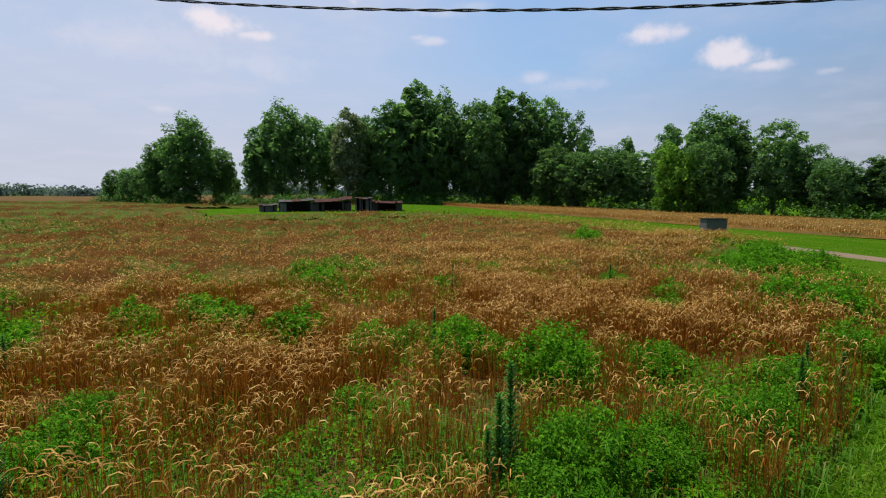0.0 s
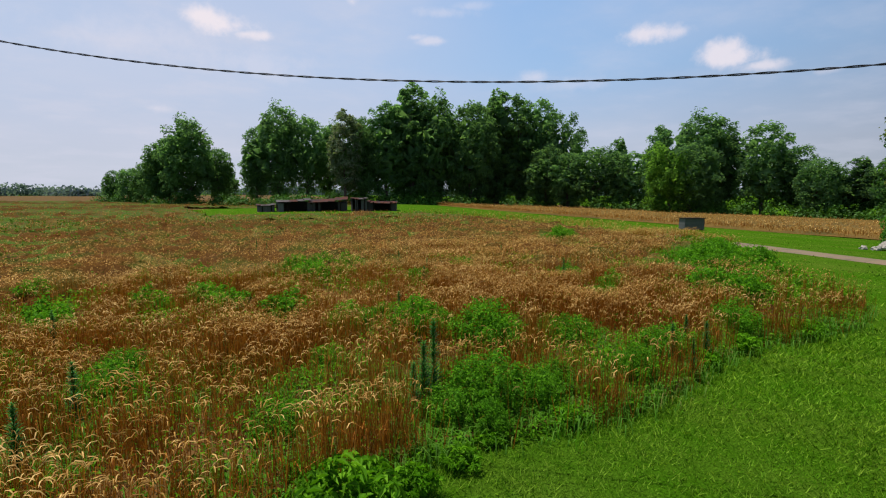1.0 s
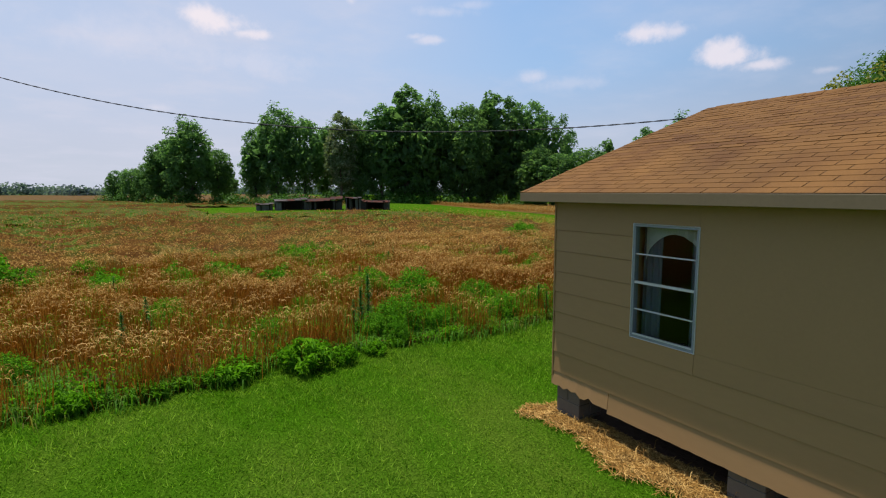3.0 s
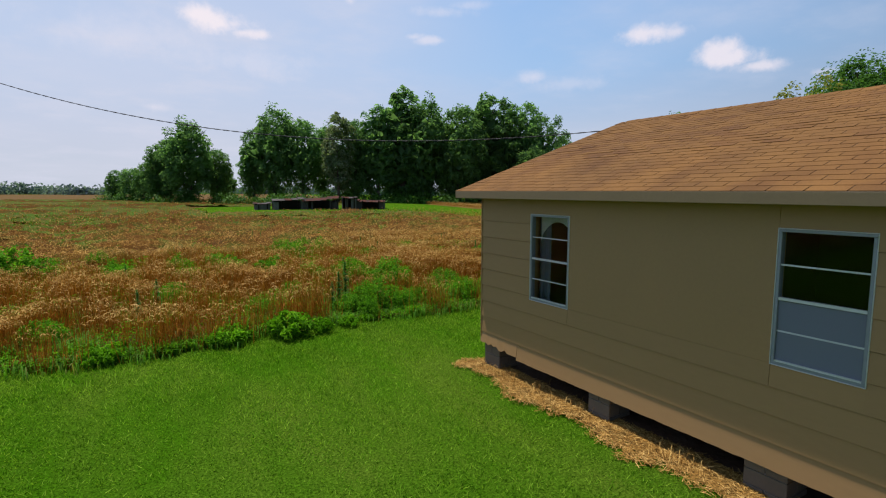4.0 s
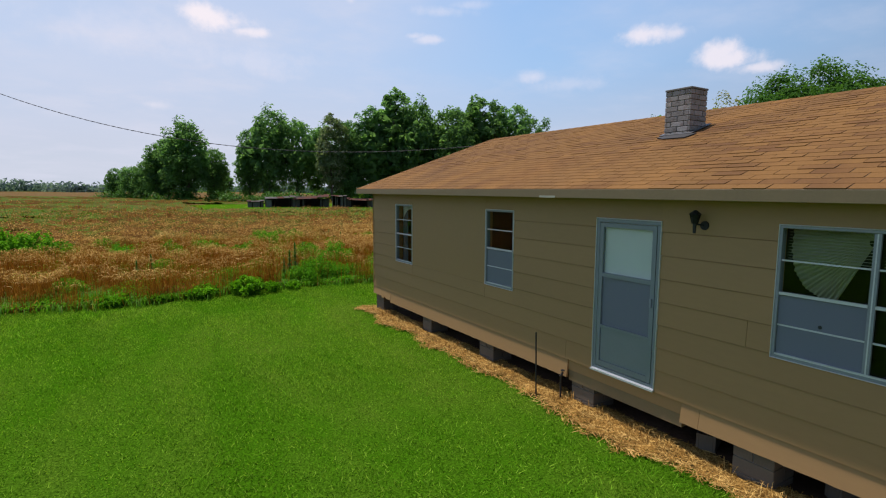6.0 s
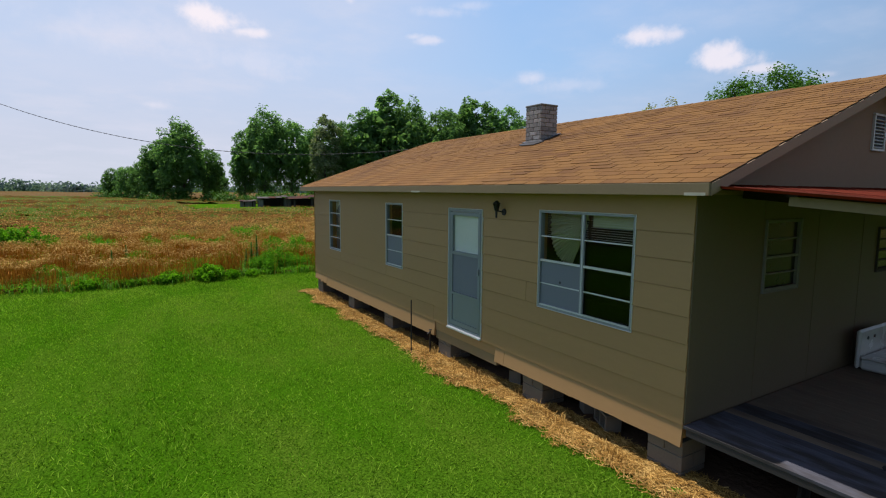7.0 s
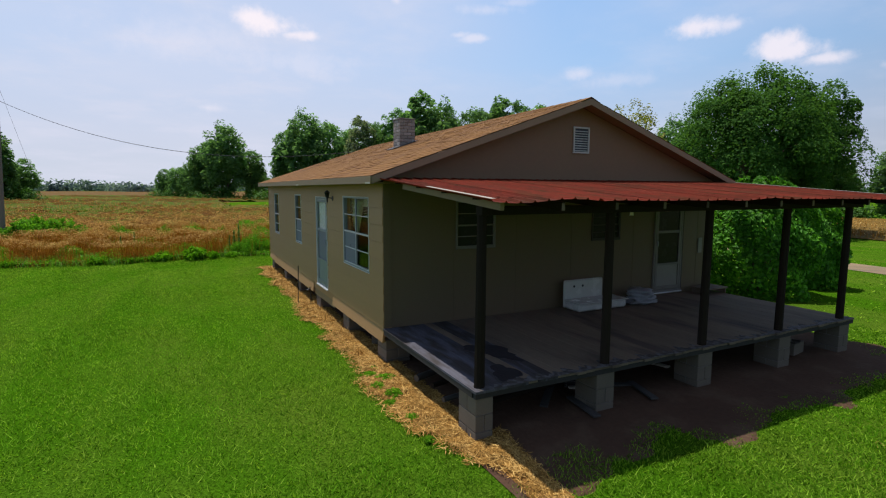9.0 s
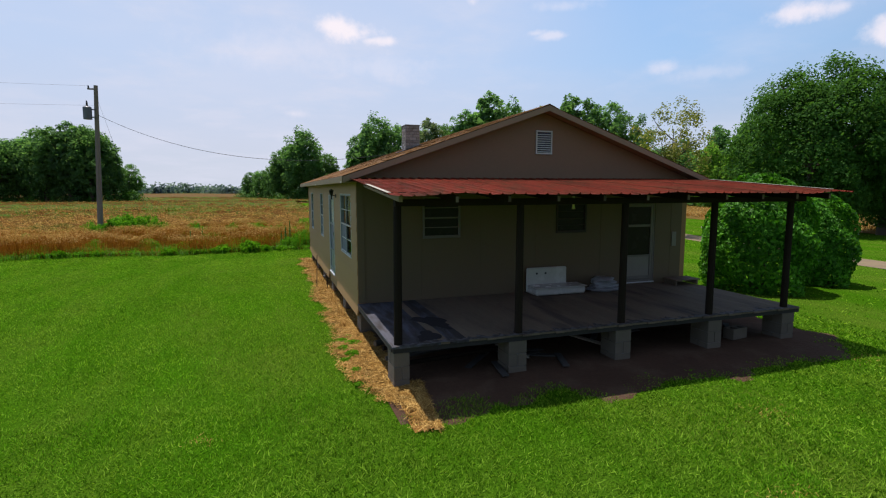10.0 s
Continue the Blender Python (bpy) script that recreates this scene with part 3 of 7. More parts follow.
def wall_boxes(bm, along, f0, f1, a0, a1, z0, z1, holes):
    """A wall pierced by openings. along: 'x' or 'y'; f0, f1: its two faces; holes: (a0, a1, z0, z1)."""
    A = sorted({a0, a1, *[v for h in holes for v in h[:2]]})
    Z = sorted({z0, z1, *[v for h in holes for v in h[2:]]})
    for i in range(len(A) - 1):
        for j in range(len(Z) - 1):
            ca, cz = (A[i] + A[i + 1]) / 2, (Z[j] + Z[j + 1]) / 2
            if any(h[0] < ca < h[1] and h[2] < cz < h[3] for h in holes):
                continue
            if along == "y":
                box(bm, f0, f1, A[i], A[i + 1], Z[j], Z[j + 1])
            else:
                box(bm, A[i], A[i + 1], f0, f1, Z[j], Z[j + 1])
    bmesh.ops.remove_doubles(bm, verts=bm.verts, dist=0.0005)
    return bm


#            y from, y to, z from, z to
W_HOLES = [(-3.22, -2.455, 1.35, 2.60), (-6.56, -5.83, 1.35, 2.60), (-11.88, -10.41, 1.37, 2.61), (-9.17, -8.24, 0.62, 2.57)]
S_HOLES = [(4.78, 5.52, 1.78, 2.56), (7.66, 8.36, 1.80, 2.40), (9.31, 10.13, 0.66, 2.42)]
wall_west = part("wall", wall_boxes(bmesh.new(), "y", WX, WX + 0.12, SY, NY, 0.45, WALL_TOP, W_HOLES), M_PANEL, house, "khaki lap-sided long wall with peeling lower edge")
wall_south = part("wall", wall_boxes(bmesh.new(), "x", SY, SY + 0.12, WX + 0.121, EX - 0.121, 0.45, WALL_TOP, S_HOLES), M_PORCHWALL, house, "panel wall behind the porch, its colour darkened for the porch shade")
part("wall", wall_boxes(bmesh.new(), "x", NY - 0.12, NY, WX + 0.121, EX - 0.121, 0.45, WALL_TOP, []), M_PANEL, house)
part("wall", wall_boxes(bmesh.new(), "y", EX - 0.12, EX, SY, NY, 0.45, WALL_TOP, []), M_PANEL, house)
part("floor_frame", boxed(WX + 0.13, EX - 0.13, SY + 0.13, NY - 0.13, 0.40, FLOOR_Z), M_WOOD_DARK, house)
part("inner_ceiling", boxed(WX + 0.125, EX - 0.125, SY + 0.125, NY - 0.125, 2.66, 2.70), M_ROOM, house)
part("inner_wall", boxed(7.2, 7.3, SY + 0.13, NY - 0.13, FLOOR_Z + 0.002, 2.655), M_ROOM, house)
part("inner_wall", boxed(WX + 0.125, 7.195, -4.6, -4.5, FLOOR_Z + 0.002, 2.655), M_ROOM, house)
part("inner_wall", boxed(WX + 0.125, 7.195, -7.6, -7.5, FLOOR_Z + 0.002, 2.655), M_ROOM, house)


def siding():
    """Lap boards on the long wall, each cut round the openings, with a plain sheet between the two north windows."""
    exposure, stand, lap = 0.2665, 0.011, 0.012
    flat = (-5.83, -3.22, 1.35, WALL_TOP)
    skip = [(a - 0.004, b + 0.004, c - 0.004, d + 0.004) for a, b, c, d in W_HOLES] + [flat]
    edges = [WALL_TOP] + [2.462 - exposure * k for k in range(8)] + [0.375]
    joint = random.Random(4)
    last = len(edges) - 2
    for k in range(last + 1):
        z1, z0 = edges[k] - 0.006, edges[k + 1]
        cuts = {joint.uniform(SY + 1.5, NY - 1.5)} if k % 3 == 1 or k == last else set()
        if k == last:
            cuts |= {-2.18, -7.80, -9.53}
        sides = {v for h in skip if h[2] < z1 and h[3] > z0 for v in h[:2]}
        ends = sorted({SY - 0.004, NY + 0.004} | cuts | sides)
        for a, b in zip(ends, ends[1:]):
            mid = (a + b) / 2
            if b - a < 0.02 or (k == last and -9.53 < mid < -7.80):
                continue
            spans = [(z0, z1)]
            for h in skip:
                if h[0] <= mid <= h[1]:
                    cut = []
                    for s0, s1 in spans:
                        if h[3] <= s0 or h[2] >= s1:
                            cut.append((s0, s1))
                            continue
                        if h[2] > s0 + 0.01:
                            cut.append((s0, h[2]))
                        if h[3] < s1 - 0.01:
                            cut.append((h[3], s1))
                    spans = cut
            ya, yb = a + (0.002 if a in cuts else 0), b - (0.002 if b in cuts else 0)
            for s0, s1 in spans:
                flare = 0.028 if k == last else lap
                out = lambda z: WX - stand - flare * (1.0 - (z - z0) / (z1 - z0))
                n = max(1, int((yb - ya) / 0.07)) if k == last else 1
                rough = 0.030 if mid > -2.2 else 0.004
                drop = 0.03 if mid > -2.2 else (-0.03 if mid > -7.8 else 0.0)
                bm = bmesh.new()
                rows = []
                for i in range(n + 1):
                    y = ya + (yb - ya) * i / n
                    zb = s0 + (drop + joint.uniform(-rough, rough) if k == last else 0)
                    rows.append([bm.verts.new(p) for p in ((WX - 0.001, y, zb), (out(s0), y, zb), (out(s1), y, s1), (WX - 0.001, y, s1))])
                for p, q in zip(rows, rows[1:]):
                    for i in range(4):
                        j = (i + 1) % 4
                        bm.faces.new((p[i], p[j], q[j], q[i]))
                bm.faces.new(rows[0][::-1]), bm.faces.new(rows[-1])
                part("siding_board", bm, M_SIDING, wall_west)
    part("plain_panel", boxed(WX - 0.016, WX - 0.0005, -5.828, -3.222, 1.352, WALL_TOP - 0.001), M_PANEL, wall_west)
    part("sill_beam", boxed(WX + 0.01, WX + 0.11, -9.53, -7.80, 0.30, 0.449), M_FASCIA, wall_west, "exposed sill beam below the door")
    part("corner_trim", boxed(WX - 0.028, WX + 0.03, NY + 0.0005, NY + 0.02, 0.42, WALL_TOP), M_SIDING, wall_west)


siding()
# Added strip: gives the long wall's end the porch wall's shade-dark colour.
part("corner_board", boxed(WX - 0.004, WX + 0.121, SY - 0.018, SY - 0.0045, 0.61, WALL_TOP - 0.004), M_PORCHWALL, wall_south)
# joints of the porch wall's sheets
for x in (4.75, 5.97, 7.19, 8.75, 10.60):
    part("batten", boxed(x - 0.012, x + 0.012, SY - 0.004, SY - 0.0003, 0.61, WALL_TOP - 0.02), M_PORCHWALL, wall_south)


def gable(y, out):
    bm = bmesh.new()
    z = lambda x: EAVE_Z - 0.095 + (RIDGE_Z - EAVE_Z) * (1 - abs(x - RIDGE_X) / (RIDGE_X - EAVE_W))
    front = [bm.verts.new((x, y, zz)) for x, zz in ((WX, 2.830), (EX, 2.830), (EX, z(EX)), (RIDGE_X, z(RIDGE_X)), (WX, z(WX)))]
    back = [bm.verts.new((v.co.x, y - out * 0.08, v.co.z)) for v in front]
    bm.faces.new(front), bm.faces.new(back[::-1])
    for i in range(5):
        j = (i + 1) % 5
        bm.faces.new((front[i], back[i], back[j], front[j]))
    return part("gable", bm, M_GABLE, house, "brown painted gable panel")


gable_south = gable(SY - 0.004, -1)
gable(NY + 0.004, 1)


def roof_deck(side):
    bm = bmesh.new()
    xe = EAVE_W if side < 0 else EAVE_E
    a, b, c, d = (xe, RAKE_S, EAVE_Z), (RIDGE_X, RAKE_S, RIDGE_Z), (RIDGE_X, RAKE_N, RIDGE_Z), (xe, RAKE_N, EAVE_Z)
    slab(bm, (a, b, c, d) if side < 0 else (d, c, b, a), 0.03)
    return part("roof", bm, M_FELT, house, "tan asphalt shingle roof slope with worn stained tabs")


roof_west, roof_east = roof_deck(-1), roof_deck(1)
# fascia, rake boards and soffits
part("fascia", boxed(EAVE_W - 0.022, EAVE_W - 0.001, RAKE_S - 0.01, RAKE_N + 0.01, EAVE_Z - 0.118, EAVE_Z - 0.008, 0.003), M_FASCIA, house)
part("fascia", boxed(EAVE_E + 0.001, EAVE_E + 0.022, RAKE_S - 0.01, RAKE_N + 0.01, EAVE_Z - 0.118, EAVE_Z - 0.008, 0.003), M_FASCIA, house)
for ya, yb in ((-12.80, -12.60), (-7.75, -7.45)):
    part("peeled_patch", boxed(EAVE_W - 0.0245, EAVE_W - 0.0225, ya, yb, EAVE_Z - 0.119, EAVE_Z - 0.092), M_PEEL, house, "bare pale patch on the fascia")
part("soffit", boxed(EAVE_W + 0.001, WX - 0.001, RAKE_S + 0.01, RAKE_N - 0.01, EAVE_Z - 0.110, EAVE_Z - 0.097), M_FASCIA, house)
part("soffit", boxed(EX + 0.001, EAVE_E - 0.001, RAKE_S + 0.01, RAKE_N - 0.01, EAVE_Z - 0.110, EAVE_Z - 0.097), M_FASCIA, house)
M_RAKE = material("brown_rake_board", (0.27, 0.178, 0.110), 0.7, var=0.12, scale=3, fine=30, bump=0.15)
for y in (RAKE_S, RAKE_N):
    for xe in (EAVE_W, EAVE_E):
        bm = bmesh.new()
        s = -1 if y == RAKE_S else 1
        y0, y1 = sorted((y + s * 0.001, y + s * 0.022))
        drop = 0.105
        v = [bm.verts.new((x, yy, z)) for yy in (y0, y1) for x, z in ((xe, EAVE_Z - 0.012), (RIDGE_X, RIDGE_Z - 0.012), (RIDGE_X, RIDGE_Z - 0.012 - drop), (xe, EAVE_Z - 0.012 - drop))]
        for f in ((0, 1, 2, 3), (7, 6, 5, 4), (0, 4, 5, 1), (1, 5, 6, 2), (2, 6, 7, 3), (3, 7, 4, 0)):
            bm.faces.new([v[i] for i in f])
        part("rake_board", bm, M_RAKE, house)
        wall_y = SY if y == RAKE_S else NY
        bm = bmesh.new()
        ya, yb = sorted((y, wall_y + s * 0.012))
        v = [bm.verts.new((x, yy, z)) for yy in (ya, yb) for x, z in ((xe, EAVE_Z - 0.080), (RIDGE_X, RIDGE_Z - 0.080), (RIDGE_X, RIDGE_Z - 0.092), (xe, EAVE_Z - 0.092))]
        for f in ((0, 1, 2, 3), (7, 6, 5, 4), (0, 4, 5, 1), (1, 5, 6, 2), (2, 6, 7, 3), (3, 7, 4, 0)):
            bm.faces.new([v[i] for i in f])
        part("rake_soffit", bm, M_RAKE, house)


def window(along, face, a0, a1, z0, z1, columns, screens, sides=-1, M_ALU=M_ALU, label="aluminium sash window with horizontal bars"):
    """An aluminium sash window with two panes over two in every column. face: the wall's outer plane; sides: the way out."""
    w = part("window", bmesh_frame(along, face, a0, a1, z0, z1, 0.028, 0.020, sides), M_CHANNEL if along == "y" else M_ALU, house, label)
    part("sill_rail", bar(along, face + sides * 0.006, a0 + 0.03, a1 - 0.03, z0 + 0.0285, z0 + 0.044, 0.022, sides), M_ALU, w)
    part("nail_flange", bmesh_frame(along, face, a0 - 0.008, a1 + 0.008, z0 - 0.008, z1 + 0.008, 0.0078, 0.026, sides), M_ALU, w)
    step = (a1 - a0) / columns
    midz = (z0 + z1) / 2 - 0.01
    for c in range(columns):
        b0, b1 = a0 + c * step, a0 + (c + 1) * step
        if c:
            part("mullion", bar(along, face, b0 - 0.025, b0 + 0.025, z0 + 0.029, z1 - 0.029, 0.02, sides), M_CHANNEL, w)
            part("mullion_fin", bar(along, face + sides * 0.012, b0 - 0.005, b0 + 0.005, z0 + 0.03, z1 - 0.03, 0.010, sides), M_ALU, w)
        l, r = b0 + (0.029 if c == 0 else 0.026), b1 - (0.029 if c == columns - 1 else 0.026)
        part("meeting_rail", bar(along, face, l, r, midz - 0.013, midz + 0.013, 0.024, sides), M_ALU, w)
        for za, zb in ((z0 + 0.029, midz - 0.0135), (midz + 0.0135, z1 - 0.029)):
            zc = (za + zb) / 2
            part("glazing_bar", bar(along, face, l, r, zc - 0.007, zc + 0.007, 0.014, sides), M_ALU, w)
            for p, q in ((za, zc - 0.0075), (zc + 0.0075, zb)):
                # porch panes are opaque: the dark room behind is put into their colour
                pane = part("pane", bar(along, face - sides * 0.012, l, r, p, q, 0.004, sides), M_GLASS if along == "y" else M_DARKGLASS, w)
                pane.visible_shadow = False
        if screens[c]:
            part("insect_screen", bar(along, face + sides * 0.003, l, r, z0 + 0.037, midz - 0.02, 0.003, sides), M_SCREEN, w, "blue-grey mesh insect screen")
    return w


def bar(along, face, a0, a1, z0, z1, thick, sides):
    f0, f1 = sorted((face - sides * 0.012, face + sides * (thick - 0.008)))
    return boxed(f0, f1, a0, a1, z0, z1) if along == "y" else boxed(a0, a1, f0, f1, z0, z1)


def bmesh_frame(along, face, a0, a1, z0, z1, wide, proud, sides):
    bm = bmesh.new()
    f0, f1 = sorted((face - sides * 0.05, face + sides * proud))
    for p0, p1, q0, q1 in ((a0, a1, z0, z0 + wide), (a0, a1, z1 - wide, z1), (a0, a0 + wide, z0 + wide, z1 - wide), (a1 - wide, a1, z0 + wide, z1 - wide)):
        if along == "y":
            box(bm, f0, f1, p0, p1, q0, q1, 0.003)
        else:
            box(bm, p0, p1, f0, f1, q0, q1, 0.003)
    return bm


def drape(x, y0, y1, z0, z1, folds, depth, gather=0.0, mat=None, parent=None, name="curtain"):
    """A hanging curtain in a plane of constant x, with folds; gather draws its foot to one side."""
    nu, nv = folds * 6, 8
    V = []
    for j in range(nv + 1):
        v = j / nv
        for i in range(nu + 1):
            u = i / nu
            width = 1 - gather * v ** 1.4
            y = y1 - (y1 - y0) * u * width
            V.append((x + depth * math.sin(u * folds * 2 * math.pi) * (0.5 + 0.5 * v), y, z1 - (z1 - z0) * v))
    bm = bmesh.new()
    vs = [bm.verts.new(p) for p in V]
    for j in range(nv):
        for i in range(nu):
            a = j * (nu + 1) + i
            bm.faces.new((vs[a], vs[a + 1], vs[a + nu + 2], vs[a + nu + 1]))
    bmesh.ops.solidify(bm, geom=bm.faces[:], thickness=0.003)
    return part(name, bm, mat, parent, smooth=True)


w1 = window("y", WX, -3.22, -2.455, 1.35, 2.60, 1, [False])
w2 = window("y", WX, -6.56, -5.83, 1.35, 2.60, 1, [True])
w3 = window("y", WX, -11.88, -10.41, 1.37, 2.61, 2, [False, True])
drape(WX + 0.16, -2.70, -2.46, 1.3, 2.6, 3, 0.018, 0, M_CURTAIN, w1)
drape(WX + 0.16, -3.24, -3.04, 1.3, 2.6, 3, 0.018, 0, M_CURTAIN, w1)


def valance():
    bm = bmesh.new()
    n = 14
    top, low = [], []
    for i in range(n + 1):
        u = i / n
        y = -3.20 + 0.70 * u
        arch = math.sin(math.pi * u) ** 0.6
        x = WX + 0.14 + 0.008 * math.sin(u * 40)
        top.append(bm.verts.new((x, y, 2.585)))
        low.append(bm.verts.new((x, y, 2.20 + 0.30 * arch)))
    for i in range(n):
        bm.faces.new((top[i], top[i + 1], low[i + 1], low[i]))
    bmesh.ops.solidify(bm, geom=bm.faces[:], thickness=0.003)
    part("valance", bm, M_SHADE, w1, "white arched valance")


valance()


def fan_curtain():
    """A pleated sheer drawn aside, its pleats fanning out from the tie."""
    tie = Vector((WX + 0.17, -11.08, 2.50))
    hem = [Vector((WX + 0.14, y, z)) for y, z in ((-11.05, 2.60), (-10.75, 2.60), (-10.46, 2.60), (-10.45, 2.38), (-10.49, 2.18), (-10.58, 2.04), (-10.70, 1.97), (-10.84, 1.96))]
    n = 96
    bm = bmesh.new()
    rows = []
    for i in range(n + 1):
        u = i / n * (len(hem) - 1)
        k = min(int(u), len(hem) - 2)
        p = hem[k].lerp(hem[k + 1], u - k)
        fold = 0.011 * (1 if i % 4 < 2 else -1)
        rows.append([bm.verts.new(tie.lerp(p, t) + Vector((fold * t, 0, 0))) for t in (0.08, 0.5, 1.0)])
    for a, b in zip(rows, rows[1:]):
        for j in range(2):
            bm.faces.new((a[j], a[j + 1], b[j + 1], b[j]))
    bmesh.ops.solidify(bm, geom=bm.faces[:], thickness=0.002)
    part("curtain", bm, M_SHEER, w3, "cream pleated sheer curtain drawn to one side")


fan_curtain()
part("screen_hole", tube(bmesh.new(), (WX - 0.0012, -10.79, 1.73), (WX - 0.0035, -10.79, 1.73), 0.017, 0.017, 10), M_BLACK, w3, "small torn hole in the insect screen")
for k in range(11):                   # thin blind slats behind the upper panes
    z = 2.30 + k * 0.027
    for ya, yb in ((-11.84, -11.17), (-11.12, -10.44)):
        part("blind_slat", boxed(WX + 0.095, WX + 0.115, ya, yb, z, z + 0.0015), M_SHADE, w3)
part("roller_shade", boxed(WX + 0.13, WX + 0.135, -11.84, -11.17, 2.44, 2.60), M_SHEER, w3)
window("x", SY, 4.78, 5.52, 1.78, 2.56, 1, [False], -1, M_OLDFRAME, "old dull-painted sash window behind the porch")
window("x", SY, 7.66, 8.36, 1.80, 2.40, 1, [False], -1, M_BARN, "old dull-painted sash window behind the porch")


def storm_door(along, face, a0, a1, z0, z1, sides, mat, shade):
    """A glazed metal storm door in its frame: glass above, a mesh-covered middle and a kick panel below."""
    d = part("door", bmesh_frame(along, face, a0, a1, z0, z1, 0.045, 0.022, sides), mat, house, "blue-grey metal storm door in an aluminium frame" if along == "y" else "old white-painted storm door behind the porch")
    part("frame_edge", bmesh_frame(along, face, a0 - 0.010, a1 + 0.010, z0, z1 + 0.010, 0.0098, 0.034, sides), M_ALU if along == "y" else mat, d, "bright edge of the door frame" if along == "y" else "")
    l, r = a0 + 0.052, a1 - 0.052
    b, t = z0 + 0.055, z1 - 0.052
    for p, q, s, e in ((l, l + 0.055, b, t), (r - 0.055, r, b, t), (l + 0.056, r - 0.056, t - 0.055, t), (l + 0.056, r - 0.056, b, b + 0.07), (l + 0.056, r - 0.056, b + 0.50, b + 0.54), (l + 0.056, r - 0.056, b + 1.16, b + 1.21)):
        part("door_rail", bar(along, face, p, q, s, e, 0.03, sides), mat, d)
    part("kick_panel", bar(along, face, l + 0.056, r - 0.056, b + 0.071, b + 0.499, 0.016, sides), mat if along == "y" else M_OLDDOOR, d)
    part("door_screen", bar(along, face, l + 0.056, r - 0.056, b + 0.541, b + 1.159, 0.010, sides), M_SCREEN if along == "y" else M_DARKGLASS, d)
    pane = part("pane", bar(along, face, l + 0.056, r - 0.056, b + 1.211, t - 0.056, 0.010, sides), M_GLASS if along == "y" else M_DARKGLASS, d)
    pane.visible_shadow = False
    inner = face - sides * 0.035
    part("inner_door", bar(along, inner, a0 + 0.01, a1 - 0.01, z0 + 0.01, z1 - 0.01, 0.02, sides), shade, d, "white painted inner door" if along == "y" else "dark inner door")
    ha = l + 0.035 if along == "y" else l + 0.035
    part("door_handle", bar(along, face + sides * 0.03, ha - 0.012, ha + 0.012, b + 0.90, b + 1.00, 0.02, sides), M_CHANNEL, d, "grey metal pull handle")
    part("threshold", bar(along, face + sides * 0.01, a0 - 0.01, a1 + 0.01, z0 - 0.025, z0 - 0.001, 0.05, sides), M_ALU, d)
    return d


storm_door("y", WX, -9.17, -8.24, 0.62, 2.57, -1, M_DOORALU, M_SHADE)
# Dark colour stands for the unlit space behind the porch door's glass.
M_DARKDOOR = material("dark_inner_door", (0.03, 0.022, 0.016), 0.6, var=0.2, bump=0.1)
M_OLDDOOR = material("old_white_door", (0.20, 0.19, 0.165), 0.6, var=0.15, scale=3, fine=30, bump=0.1)
storm_door("x", SY, 9.31, 10.13, 0.66, 2.42, -1, M_OLDFRAME, M_DARKDOOR)
part("wall_plaque", boxed(10.62, 10.74, SY - 0.022, SY - 0.004, 1.42, 1.74, 0.004), M_OLDDOOR, house, "small pale plate on the porch wall")
# white gable vent with slats
vent = part("gable_vent", bmesh_frame("x", SY - 0.012, 7.14, 7.51, 3.40, 3.87, 0.03, 0.02, -1), M_WHITE, house, "white louvred gable vent")
part("vent_back", boxed(7.171, 7.479, SY - 0.012, SY - 0.0075, 3.431, 3.839), M_BLUEDARK, vent)
for k in range(9):
    z = 3.440 + k * 0.043
    bm = bmesh.new()
    slab(bm, ((7.172, SY - 0.034, z), (7.478, SY - 0.034, z), (7.478, SY - 0.020, z + 0.018), (7.172, SY - 0.020, z + 0.018)), 0.004)
    part("slat", bm, M_WHITE, vent)


def lantern():
    y, z = -9.66, 2.60
    l = part("wall_lantern", tube(bmesh.new(), (WX - 0.018, y - 0.02, z - 0.04), (WX - 0.035, y - 0.02, z - 0.04), 0.05, 0.045), M_BLACK, house, "small black wall lantern")
    part("arm", tube(bmesh.new(), (WX - 0.03, y - 0.01, z - 0.04), (WX - 0.12, y + 0.03, z - 0.02), 0.010), M_BLACK, l)
    bm = tube(bmesh.new(), (WX - 0.12, y + 0.03, z - 0.02), (WX - 0.12, y + 0.03, z + 0.075), 0.032, 0.055, 6)
    part("lantern_glass", bm, M_DARKGLASS, l, "smoky glass of the lantern")
    part("cap", tube(bmesh.new(), (WX - 0.12, y + 0.03, z + 0.076), (WX - 0.12, y + 0.03, z + 0.12), 0.065, 0.012, 6), M_BLACK, l)
    part("tail", tube(bmesh.new(), (WX - 0.12, y + 0.03, z - 0.12), (WX - 0.12, y + 0.03, z - 0.021), 0.014, 0.02, 6), M_BLACK, l)


lantern()


